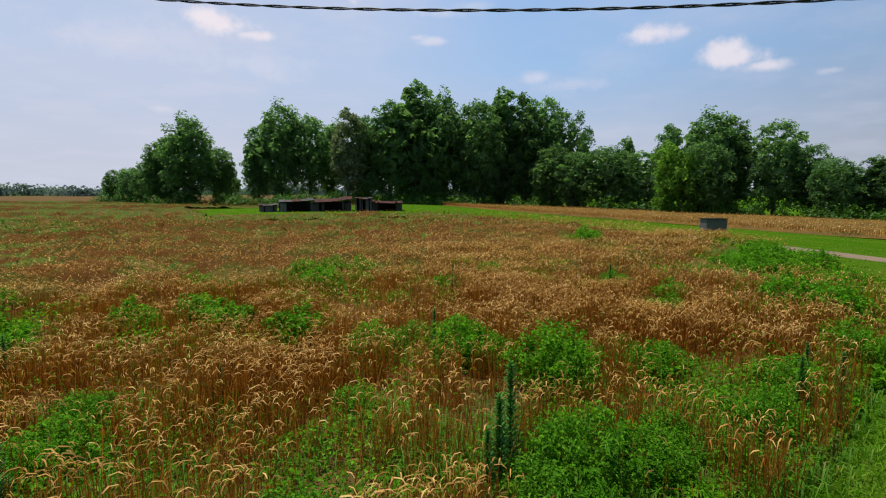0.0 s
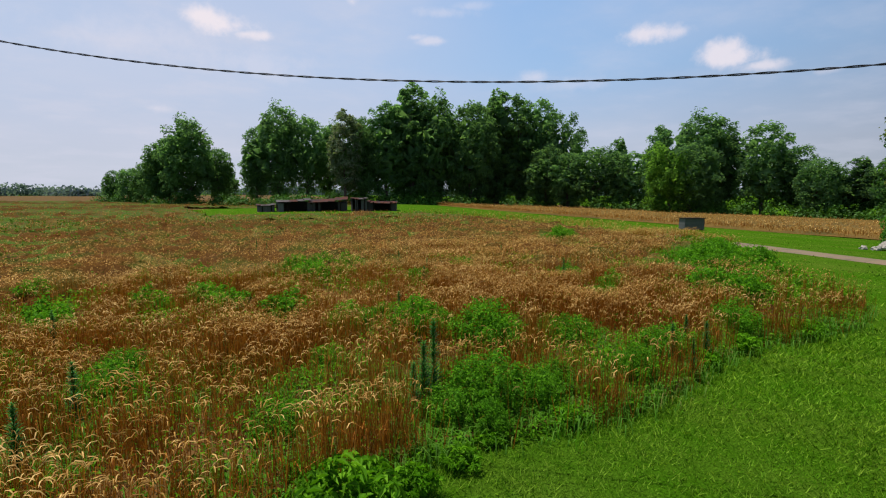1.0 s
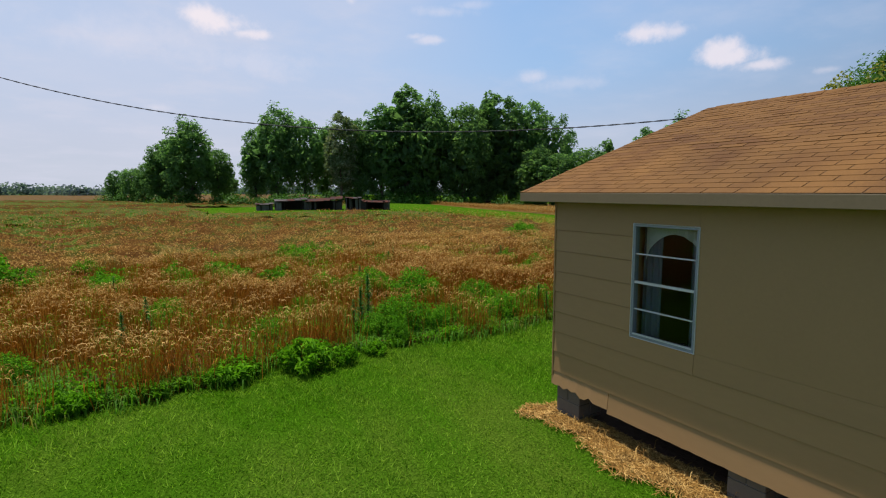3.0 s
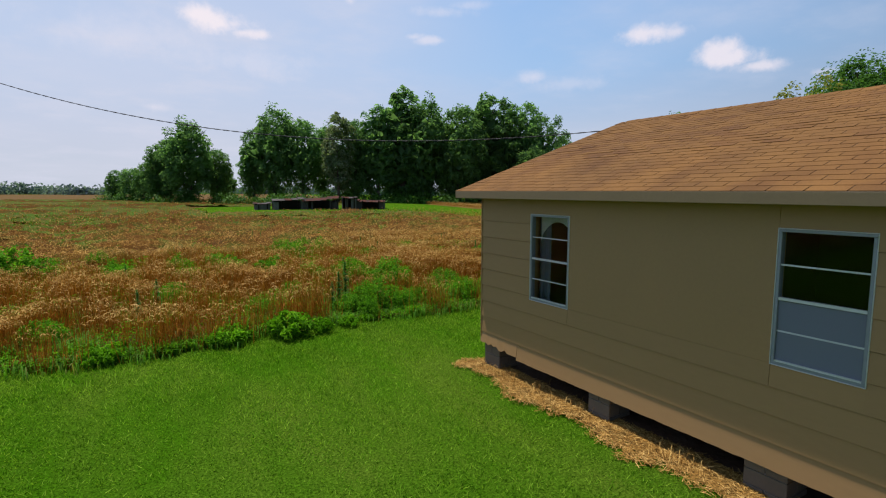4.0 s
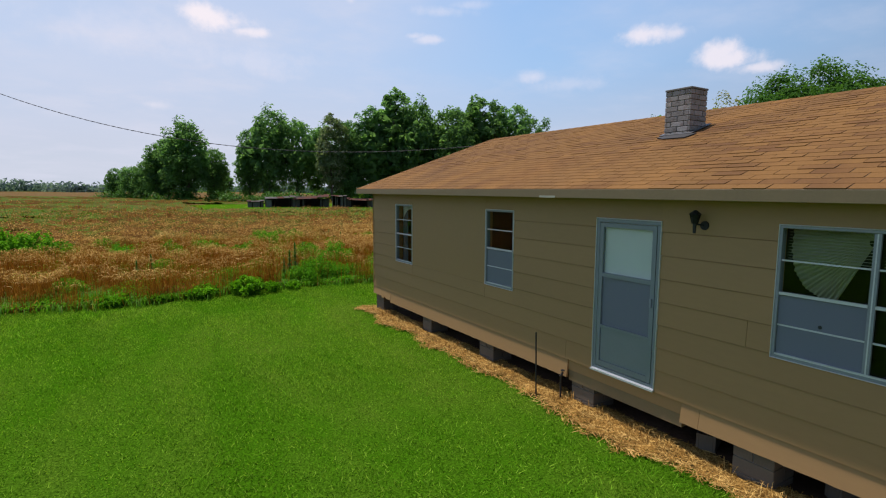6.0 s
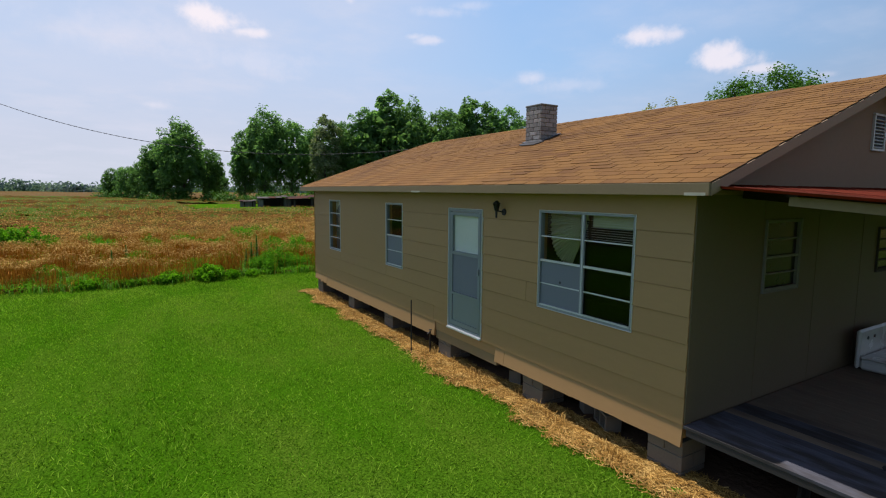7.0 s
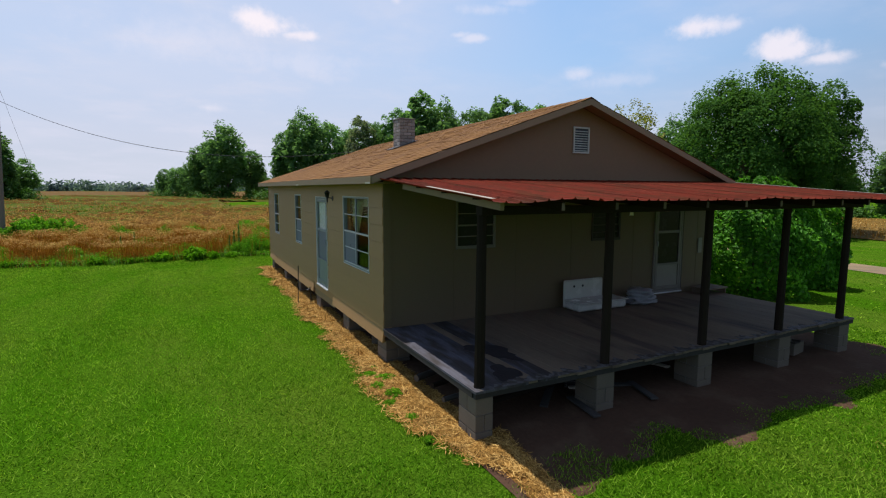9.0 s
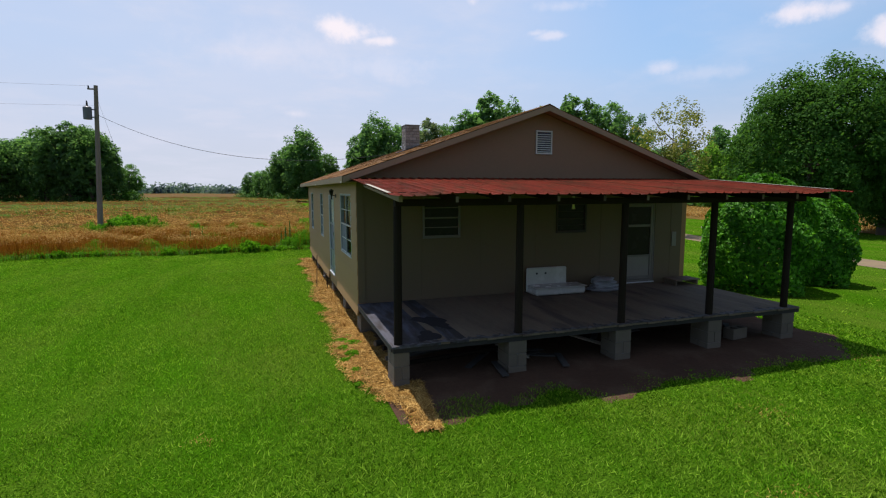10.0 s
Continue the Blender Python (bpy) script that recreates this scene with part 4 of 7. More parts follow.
def chimney():
    x0, x1, y0, y1 = 5.62, 6.02, -8.03, -7.60
    roof_z = lambda x: EAVE_Z + (RIDGE_Z - EAVE_Z) * (x - EAVE_W) / (RIDGE_X - EAVE_W)
    base, top = roof_z(x0) - 0.1, 4.46
    c = part("chimney", boxed(x0 + 0.012, x1 - 0.012, y0 + 0.012, y1 - 0.012, base, top - 0.005), M_MORTAR, house, "whitewashed grey brick chimney")
    course, k = 0.077, 0
    z = base
    meshes = {}
    while z + course <= top + 0.01:
        for sidea in range(4):
            length = (x1 - x0) if sidea % 2 == 0 else (y1 - y0)
            cuts = [0.0, length * 0.5, length] if k % 2 == 0 else [0.0, length * 0.25, length * 0.75, length]
            for a, b in zip(cuts, cuts[1:]):
                a2, b2 = a + (0.005 if a else 0), b - (0.005 if b < length else 0)
                key = (sidea, round(a, 3), round(b, 3))
                if key not in meshes:
                    me = bpy.data.meshes.new("brick")
                    if sidea == 0:
                        bm = boxed(x0 + a2, x0 + b2, y0, y0 + 0.03, 0.005, course - 0.005, 0.004)
                    elif sidea == 2:
                        bm = boxed(x0 + a2, x0 + b2, y1 - 0.03, y1, 0.005, course - 0.005, 0.004)
                    elif sidea == 1:
                        bm = boxed(x0, x0 + 0.03, y0 + a2 + (0.031 if a == 0 else 0), y0 + b2 - (0.031 if b == length else 0), 0.005, course - 0.005, 0.004)
                    else:
                        bm = boxed(x1 - 0.03, x1, y0 + a2 + (0.031 if a == 0 else 0), y0 + b2 - (0.031 if b == length else 0), 0.005, course - 0.005, 0.004)
                    bm.to_mesh(me)
                    bm.free()
                    meshes[key] = finish(me, M_BRICK)
                ob = part("brick", meshes[key], None, c)
                ob.location = (0, 0, z)
        z += course
        k += 1
    part("chimney_cap", boxed(x0 - 0.01, x1 + 0.01, y0 - 0.01, y1 + 0.01, z + 0.001, z + 0.03, 0.006), M_MORTAR, c)
    bm = bmesh.new()
    for xa, xb, ya, yb in ((x0 - 0.05, x1 + 0.05, y0 - 0.06, y1 + 0.05),):
        slab(bm, ((xa, ya, roof_z(xa) + 0.03), (xb, ya, roof_z(xb) + 0.03), (xb, yb, roof_z(xb) + 0.03), (xa, yb, roof_z(xa) + 0.03)), 0.012)
    part("flashing", bm, M_FLASH, c, "grey patched flashing")
    bm = bmesh.new()
    tear = ((x0 - 0.26, y0 - 0.10), (x0 - 0.06, y0 - 0.16), (x0 - 0.055, y1 - 0.12), (x0 - 0.14, y1 + 0.02), (x0 - 0.24, y1 - 0.16))
    slab(bm, [(x, y, roof_z(x) + 0.026) for x, y in tear], 0.012)
    part("tar_patch", bm, M_CABLE, c, "black torn tar patch")


chimney()


def pier(x0, x1, y0, y1, top, low=-0.08, courses=3):
    core = part("pier", boxed(x0 + 0.012, x1 - 0.012, y0 + 0.012, y1 - 0.012, low, top - 0.002), M_MORTAR, house, "stacked concrete block pier")
    h = (top - low) / courses
    for k in range(courses):
        z0, z1 = low + k * h + 0.003, low + (k + 1) * h - 0.003
        if k % 2:
            m = (x0 + x1) / 2
            spans = ((x0, m - 0.004, y0, y1), (m + 0.004, x1, y0, y1))
        else:
            m = (y0 + y1) / 2
            spans = ((x0, x1, y0, m - 0.004), (x0, x1, m + 0.004, y1))
        for a, b, c, d in spans:
            part("block", boxed(a, b, c, d, z0, z1, 0.006), M_CONCRETE, core)
    return core


for y0, y1 in ((-1.68, -1.28), (-3.95, -3.60), (-6.03, -5.63), (-8.24, -7.84), (-10.50, -10.10), (-12.52, -12.12)):
    for x0 in (WX + 0.03, 7.1, 10.55):
        pier(x0, x0 + 0.40, y0, y1, 0.398)

# ---- porch ----
DECK_X0, DECK_X1, DECK_Y0, DECK_Y1, DECK_Z = 3.50, 10.98, -15.38, -12.55, 0.60
bm = bmesh.new()
for y in (-15.36, -14.45, -13.5, -12.62):
    box(bm, DECK_X0 + 0.02, DECK_X1 - 0.02, y, y + 0.05, 0.50, 0.568)
for x in (DECK_X0 + 0.005, DECK_X1 - 0.055):
    box(bm, x, x + 0.05, DECK_Y0 + 0.075, DECK_Y1 - 0.03, 0.505, 0.567)
deck = part("porch_deck", bm, M_RIM, house, "weathered grey plank porch floor on joists")
plank_w = 0.138
count = int((DECK_X1 - DECK_X0) / plank_w)
plank_meshes = []
for v in range(4):
    me = bpy.data.meshes.new("plank")
    bm = boxed(0.001, plank_w - 0.0015, DECK_Y0 - 0.015 * (v % 3), DECK_Y1, 0.570, 0.598 + 0.001 * (v % 2), 0.0015)
    bm.to_mesh(me)
    bm.free()
    plank_meshes.append(finish(me, M_DECK))
worn_plank = plank_meshes[1].copy()
worn_plank.materials.clear()
worn_plank.materials.append(M_WORN)
for k in range(count):
    ob = part("plank", worn_plank if k < 5 or k in (6, 7) else plank_meshes[(k * 7) % 4], None, deck)
    ob.location = (DECK_X0 + k * plank_w, 0, 0)
for x in (3.53, 5.24, 7.08, 8.92, 10.58):
    pier(x, x + (0.22 if x < 4 else 0.29), -15.35, -14.96, 0.498)
for x in (5.2, 8.9):
    pier(x, x + 0.4, -13.6, -13.2, 0.498)


def stain(cx, cy, rx, ry, turn, seed):
    """A dark soaked spot with a ragged outline on the boards."""
    rr = random.Random(seed)
    bm = bmesh.new()
    vs = []
    for k in range(30):
        a = k / 30 * 2 * math.pi
        r = 1 + 0.22 * math.sin(3 * a + seed) + 0.12 * math.sin(7 * a + 2 * seed) + rr.uniform(-0.08, 0.08)
        u, v = rx * r * math.cos(a), ry * r * math.sin(a)
        vs.append((cx + u * math.cos(turn) - v * math.sin(turn), cy + u * math.sin(turn) + v * math.cos(turn)))
    top = [bm.verts.new((x, y, 0.6035)) for x, y in vs]
    low = [bm.verts.new((x, y, 0.6000)) for x, y in vs]
    bm.faces.new(top)
    for i in range(30):
        j = (i + 1) % 30
        bm.faces.new((top[i], low[i], low[j], top[j]))
    part("stain", bm, M_STAIN, deck, "black soaked stain on the boards")


M_STAIN = material("soaked_black_stain", (0.030, 0.027, 0.028), 0.8, var=0.4, scale=6, fine=30, bump=0.2, spec=0.1)
stain(4.42, -14.25, 0.20, 0.42, 0.35, 1)
stain(4.12, -15.02, 0.16, 0.26, -0.3, 2)


def worn_edge():
    """Boards scuffed pale along the open front of the porch."""
    rr = random.Random(6)
    bm = bmesh.new()
    rows = []
    for k in range(150):
        x = DECK_X0 + 0.06 + k * 0.0495
        depth = 0.10 + 0.07 * math.sin(k * 0.7) * math.sin(k * 0.23) + rr.uniform(-0.09, 0.10)
        rows.append([bm.verts.new((x, y, z)) for y, z in ((DECK_Y0 - 0.012, 0.6005), (DECK_Y0 - 0.012, 0.6028), (DECK_Y0 + max(0.03, depth), 0.6028), (DECK_Y0 + max(0.03, depth), 0.6005))])
    for a, b in zip(rows, rows[1:]):
        for i in range(3):
            bm.faces.new((a[i], b[i], b[i + 1], a[i + 1]))
    part("worn_edge", bm, M_SCUFF, deck, "pale scuffed paint along the porch edge")


M_SCUFF = material("scuffed_deck_paint", (0.125, 0.122, 0.122), 0.7, var=0.6, scale=7, fine=40, bump=0.3, second=(0.065, 0.057, 0.05), mix_lo=0.44, mix_hi=0.56, spec=0.06)
worn_edge()
PORCH_Z = lambda y: 2.885 - 0.255 * (-12.56 - y) / 3.1        # top of the rafters
POSTS = (3.61, 5.42, 7.22, 8.98, 10.68)
for x in POSTS:
    bm = bmesh.new()
    tube(bm, (x, -15.28, DECK_Z - 0.002), (x + 0.01, -15.28, 2.475), 0.060, 0.054, 9)
    part("porch_post", bm, M_WOOD_DARK, house, "dark round cedar porch post")
part("porch_beam", boxed(3.575, 10.95, -15.36, -15.22, 2.476, PORCH_Z(-15.29) - 0.092, 0.006), M_WOOD_DARK, house, "dark timber porch beam")
for k in range(11):
    x = 3.52 + k * 0.735
    bm = bmesh.new()
    ye = SY - (0.80 if k == 0 else 0.03)
    slab(bm, ((x, -15.79, PORCH_Z(-15.79)), (x + 0.045, -15.79, PORCH_Z(-15.79)), (x + 0.045, ye, PORCH_Z(ye)), (x, ye, PORCH_Z(ye))), 0.075 if k == 0 else 0.09)
    part("rafter", bm, M_FASCIA if k == 0 else M_WOOD_DARK, house)
    if k:
        part("rafter_end", boxed(x + 0.003, x + 0.042, -15.796, -15.7905, PORCH_Z(-15.79) - 0.085, PORCH_Z(-15.79) - 0.012), M_DECK, house, "weathered pale rafter end")
bm = bmesh.new()
for y in (-15.5, -14.8, -14.1, -13.4, -12.75):
    box(bm, 3.40, 11.26, y - 0.04, y + 0.04, PORCH_Z(y) + 0.001, PORCH_Z(y) + 0.02)
porch_roof = part("porch_roof", bm, M_WOOD_DARK, house, "rusty red ribbed tin porch roof on dark purlins")


def tin_sheet(width, y0, y1, bend):
    """A ribbed roofing sheet: pairs of low ribs, laid down the slope."""
    prof = []
    ribs = 5
    for k in range(ribs):
        c = width * k / (ribs - 1)
        prof += [(c - 0.022, 0), (c, 0.022), (c + 0.022, 0)] if 0 < k < ribs - 1 else ([(c, 0.022), (c + 0.022, 0)] if k == 0 else [(c - 0.022, 0), (c, 0.024), (c + 0.02, 0.004)])
    bm = bmesh.new()
    rows = []
    for j, y in enumerate((y0, y0 + 0.25, (y0 + y1) / 2, y1)):
        sag = bend * (1.0, 0.35, 0.0, 0.0)[j]
        rows.append([bm.verts.new((x, y, PORCH_Z(y) + 0.021 + z + sag * math.sin(x * 5))) for x, z in prof])
    for a, b in zip(rows, rows[1:]):
        for i in range(len(prof) - 1):
            bm.faces.new((a[i], a[i + 1], b[i + 1], b[i]))
    bmesh.ops.solidify(bm, geom=bm.faces[:], thickness=0.0015)
    return bm


tin = []
for v in range(4):
    me = bpy.data.meshes.new("tin_sheet")
    bm = tin_sheet(0.665, -15.88 - 0.02 * (v % 3), -12.55, 0.012 * (v - 1.5))
    bm.to_mesh(me)
    bm.free()
    tin.append(finish(me, M_REDTIN))
for k in range(12):
    ob = part("tin_sheet", tin[(k * 3 + k // 4) % 4], None, porch_roof)
    ob.location = (3.36 + k * 0.662, 0, 0.0025 * (k % 2))
bm = bmesh.new()
slab(bm, ((3.345, -15.90, PORCH_Z(-15.90) + 0.052), (3.40, -15.90, PORCH_Z(-15.90) + 0.052), (3.40, -14.45, PORCH_Z(-14.45) + 0.052), (3.345, -14.45, PORCH_Z(-14.45) + 0.052)), 0.003)
part("edge_trim", bm, M_PEEL, porch_roof, "pale bent edge strip of the tin roof")
bm = bmesh.new()
slab(bm, ((11.28, -15.55, PORCH_Z(-15.55) + 0.052), (11.34, -15.55, PORCH_Z(-15.55) + 0.052), (11.34, -12.6, PORCH_Z(-12.6) + 0.052), (11.28, -12.6, PORCH_Z(-12.6) + 0.052)), 0.003)
part("edge_trim", bm, M_PEEL, porch_roof)

part("bulb_socket", tube(bmesh.new(), (7.12, -14.0, PORCH_Z(-14.0) - 0.05), (7.12, -14.0, 2.45), 0.022, 0.02, 10), M_WHITE, house, "white porcelain bulb socket")
part("bulb", tube(bmesh.new(), (7.12, -14.0, 2.449), (7.12, -14.0, 2.35), 0.016, 0.032, 12), M_SHADE, house, "unlit white bulb")

# ---- things on the porch and round the house ----
def sink():
    s = thing("farm_sink", 7.45, -12.85, DECK_Z, "white enamelled cast-iron sink with drainboard standing on the porch", "sink")
    bm = bmesh.new()
    box(bm, 6.90, 8.02, -13.12, -12.72, DECK_Z + 0.02, DECK_Z + 0.16, 0.03)
    body = part("basin", bm, M_WHITE, s)
    part("drainboard_rim", boxed(6.88, 8.04, -13.15, -12.73, DECK_Z + 0.162, DECK_Z + 0.185, 0.01), M_WHITE, s)
    bm = boxed(6.90, 7.82, -12.715, -12.66, DECK_Z + 0.02, DECK_Z + 0.52, 0.025)
    back = part("backsplash", bm, M_WHITE, s)
    for x in (7.12, 7.32):
        part("tap_hole", tube(bmesh.new(), (x, -12.722, DECK_Z + 0.40), (x, -12.714, DECK_Z + 0.40), 0.022, None, 12), M_BLACK, back)


def bundle():
    s = thing("folded_tarp", 8.55, -12.95, DECK_Z, "grey-white folded plastic tarp heaped on the porch floor", "tarp")
    r = random.Random(3)
    for k in range(4):
        bm = bmesh.new()
        bmesh.ops.create_icosphere(bm, subdivisions=3, radius=1.0)
        for v in bm.verts:
            n = noise.noise(v.co * 2.5 + Vector((k * 7, 0, 0)))
            v.co = Vector((v.co.x * (0.36 - 0.05 * k), v.co.y * 0.22, v.co.z * 0.055)) * (1 + 0.35 * n)
            v.co += Vector((8.55 + r.uniform(-0.04, 0.04), -12.95, DECK_Z + 0.05 + 0.065 * k))
        part("fold", bm, M_PLASTIC, s, smooth=True)


def porch_step():
    s = thing("porch_step", 10.7, -12.8, DECK_Z, "low grey wooden step box at the porch end", "step")
    part("tread", boxed(10.35, 11.02, -13.02, -12.62, DECK_Z + 0.10, DECK_Z + 0.13, 0.004), M_DECK, s)
    for x in (10.38, 10.95):
        part("side_board", boxed(x, x + 0.03, -13.0, -12.64, DECK_Z + 0.003, DECK_Z + 0.099), M_DECK, s)


def cinder_block(x, y, z, turn, tilt):
    bm = bmesh.new()
    box(bm, -0.2, 0.2, -0.1, -0.07, 0, 0.19, 0.004)
    box(bm, -0.2, 0.2, 0.07, 0.1, 0, 0.19, 0.004)
    for x0 in (-0.2, -0.018, 0.165):
        box(bm, x0, x0 + 0.035, -0.0695, 0.0695, 0, 0.19)
    ob = part("concrete_block", bm, M_CONCRETE)
    ob.matrix_world = pose(x, y, z, tilt, 0, turn)
    return tagged(ob, "loose hollow concrete block lying under the house edge", "concrete block", "loose concrete blocks")


sink(), bundle(), porch_step()
cinder_block(3.78, -11.28, 0.13, 62, 90)
cinder_block(3.95, -9.62, 0.03, 20, 0)
cinder_block(4.1, -10.95, 0.02, -30, 0)
cinder_block(9.9, -15.0, 0.03, 10, 0)
rod = part("metal_stake", tube(bmesh.new(), (3.19, -7.53, -0.05), (3.23, -7.45, 0.93), 0.011, 0.011, 8), M_BLACK)
tagged(rod, "thin rusty metal stake driven into the straw", "stake")
tap = part("water_pipe", tube(bmesh.new(), (3.45, -7.74, -0.03), (3.45, -7.74, 0.33), 0.014, None, 8), M_BLACK)
tagged(tap, "black standpipe with a tap against the sill", "pipe")
part("elbow", tube(bmesh.new(), (3.45, -7.74, 0.331), (3.42, -7.80, 0.42), 0.015, 0.015, 8), M_BLACK, tap)
part("spout", tube(bmesh.new(), (3.42, -7.80, 0.421), (3.34, -7.83, 0.39), 0.014, 0.012, 8), M_BLACK, tap)
part("tap_handle", tube(bmesh.new(), (3.42, -7.80, 0.445), (3.42, -7.80, 0.457), 0.028, 0.028, 10), M_BLACK, tap)
r = random.Random(11)
for k in range(4):
    a = Vector((3.62 + 0.05 * (k % 2), -13.55 - 0.42 * k, 0.12 + 0.03 * (k % 2)))
    b = a + Vector((1.5 + 0.2 * k, 0.55 - 0.1 * k, 0.02))
    ob = part("plastic_pipe", tube(bmesh.new(), a, b, 0.035 if k else 0.05, None, 10), M_PVC if k % 2 == 0 else M_WOOD_DARK)
    tagged(ob, "old pipe stored on the dirt under the porch", "pipe", "pipes under the porch")
for k in range(16):
    x, y = r.uniform(4.6, 10.4), r.uniform(-15.2, -13.4)
    ob = part("scrap_board", boxed(-r.uniform(0.15, 0.5), r.uniform(0.15, 0.5), -0.05, 0.05, 0, 0.025, 0.002), M_PEEL if k % 4 == 0 else M_BARN)
    ob.matrix_world = pose(x, y, 0.045, 0, r.uniform(-4, 4), r.uniform(0, 180))
    tagged(ob, "loose weathered scrap board under the porch", "board", "scrap boards")


# ---- overhead line ----
POLE = (-6.86, 11.42)


def utility_pole():
    x, y = POLE
    p = thing("utility_pole", x, y, 0, "weathered wooden utility pole with a grey transformer", "utility pole")
    bm = bmesh.new()
    for k in range(6):
        tube(bm, (x + 0.05 * k, y, 8.35 * k / 6 - (0.4 if k == 0 else 0)), (x + 0.05 * (k + 1), y, 8.35 * (k + 1) / 6), 0.155 - 0.009 * k, 0.155 - 0.009 * (k + 1), 12, k in (0, 5))
    bmesh.ops.remove_doubles(bm, verts=bm.verts, dist=0.006)
    part("pole_shaft", bm, M_POLE, p)
    tx, tz = x - 0.14, 6.85
    t = part("transformer", tube(bmesh.new(), (tx, y - 0.15, tz - 0.32), (tx, y - 0.15, tz + 0.30), 0.21, None, 16), M_FLASH, p, "grey cylindrical transformer can")
    part("lid", tube(bmesh.new(), (tx, y - 0.15, tz + 0.301), (tx, y - 0.15, tz + 0.37), 0.22, 0.12, 16), M_FLASH, t)
    part("bushing", tube(bmesh.new(), (tx, y - 0.15, tz + 0.371), (tx, y - 0.15, tz + 0.66), 0.06, 0.03, 8), M_WOOD_DARK, t)
    for dz in (-0.2, 0.2):
        part("bracket", boxed(tx + 0.15, x + 0.22, y - 0.19, y - 0.11, tz + dz - 0.03, tz + dz + 0.03), M_FLASH, t)
    part("cutout_arm", boxed(x - 0.10, x + 0.30, y - 0.04, y + 0.04, 8.12, 8.19), M_POLE, p)
    part("insulator", tube(bmesh.new(), (x - 0.05, y, 8.191), (x - 0.05, y, 8.34), 0.05, 0.03, 8), M_BLACK, p)


def hanging(name, a, b, sag, radius, twist, label, steps=90):
    """A sagging line; twist > 0 winds two strands round each other."""
    a, b = Vector(a), Vector(b)
    cu = bpy.data.curves.new(name, "CURVE")
    cu.dimensions, cu.bevel_depth, cu.bevel_resolution = "3D", radius, 1
    for strand in range(2 if twist else 1):
        sp = cu.splines.new("POLY")
        n = steps * (6 if twist else 1)
        sp.points.add(n)
        for i in range(n + 1):
            s = i / n
            p = a.lerp(b, s) - Vector((0, 0, 4 * sag * s * (1 - s)))
            if twist:
                ang = s * (b - a).length / twist * 2 * math.pi + strand * math.pi
                p += Vector((math.cos(ang) * 0.5, math.cos(ang) * 0.5, math.sin(ang))) * radius * 1.1
            sp.points[i].co = (*p, 1)
    cu.materials.append(M_CABLE)
    return tagged(new(name, cu), label, "cable")


utility_pole()
hanging("service_cable", (6.62, -0.90, 4.12), (POLE[0] + 0.36, POLE[1] - 0.03, 6.76), 1.02, 0.0062, 0.5, "black twisted service cable sagging from pole to gable", 60)
hanging("power_line", (POLE[0] - 0.05, POLE[1], 8.32), (-62, 4, 10.5), 1.2, 0.004, 0, "thin bare power line leaving the pole")
hanging("power_line", (POLE[0] + 0.22, POLE[1], 7.3), (-62, 4, 9.3), 1.2, 0.004, 0, "thin bare power line leaving the pole")
hanging("guy_wire", (POLE[0] + 0.30, POLE[1], 7.75), (POLE[0] + 1.2, POLE[1] + 5.0, 0.3), 0.0, 0.005, 0, "thin steel guy wire staying the pole")


# ---- far things ----
def field_box():
    x, y = 41.5, 25.6
    b = thing("field_bin", x, y, 0, "low grey weathered wooden bin with a flat lid on the grass", "wooden bin")
    turn = pose(x, y, 0, 0, 0, -30)
    def add(name, *dims, mat=M_BIN):
        bm = boxed(*dims)
        bm.transform(turn)
        return part(name, bm, mat, b)
    for k in range(6):
        z0, z1 = 0.06 + k * 0.155, 0.21 + k * 0.155
        add("side_board", -0.82, 0.82, -0.54, -0.50, z0, z1)
        add("side_board", -0.82, 0.82, 0.50, 0.54, z0, z1)
        add("end_board", -0.85, -0.821, -0.54, 0.54, z0, z1)
        add("end_board", 0.821, 0.85, -0.54, 0.54, z0, z1)
    for sx in (-0.75, 0.70):
        add("skid", sx, sx + 0.08, -0.49, 0.49, 0.0, 0.08, mat=M_WOOD_DARK)
    add("lid", -0.93, 0.93, -0.64, 0.64, 0.995, 1.035, mat=M_WOOD_DARK)


field_box()


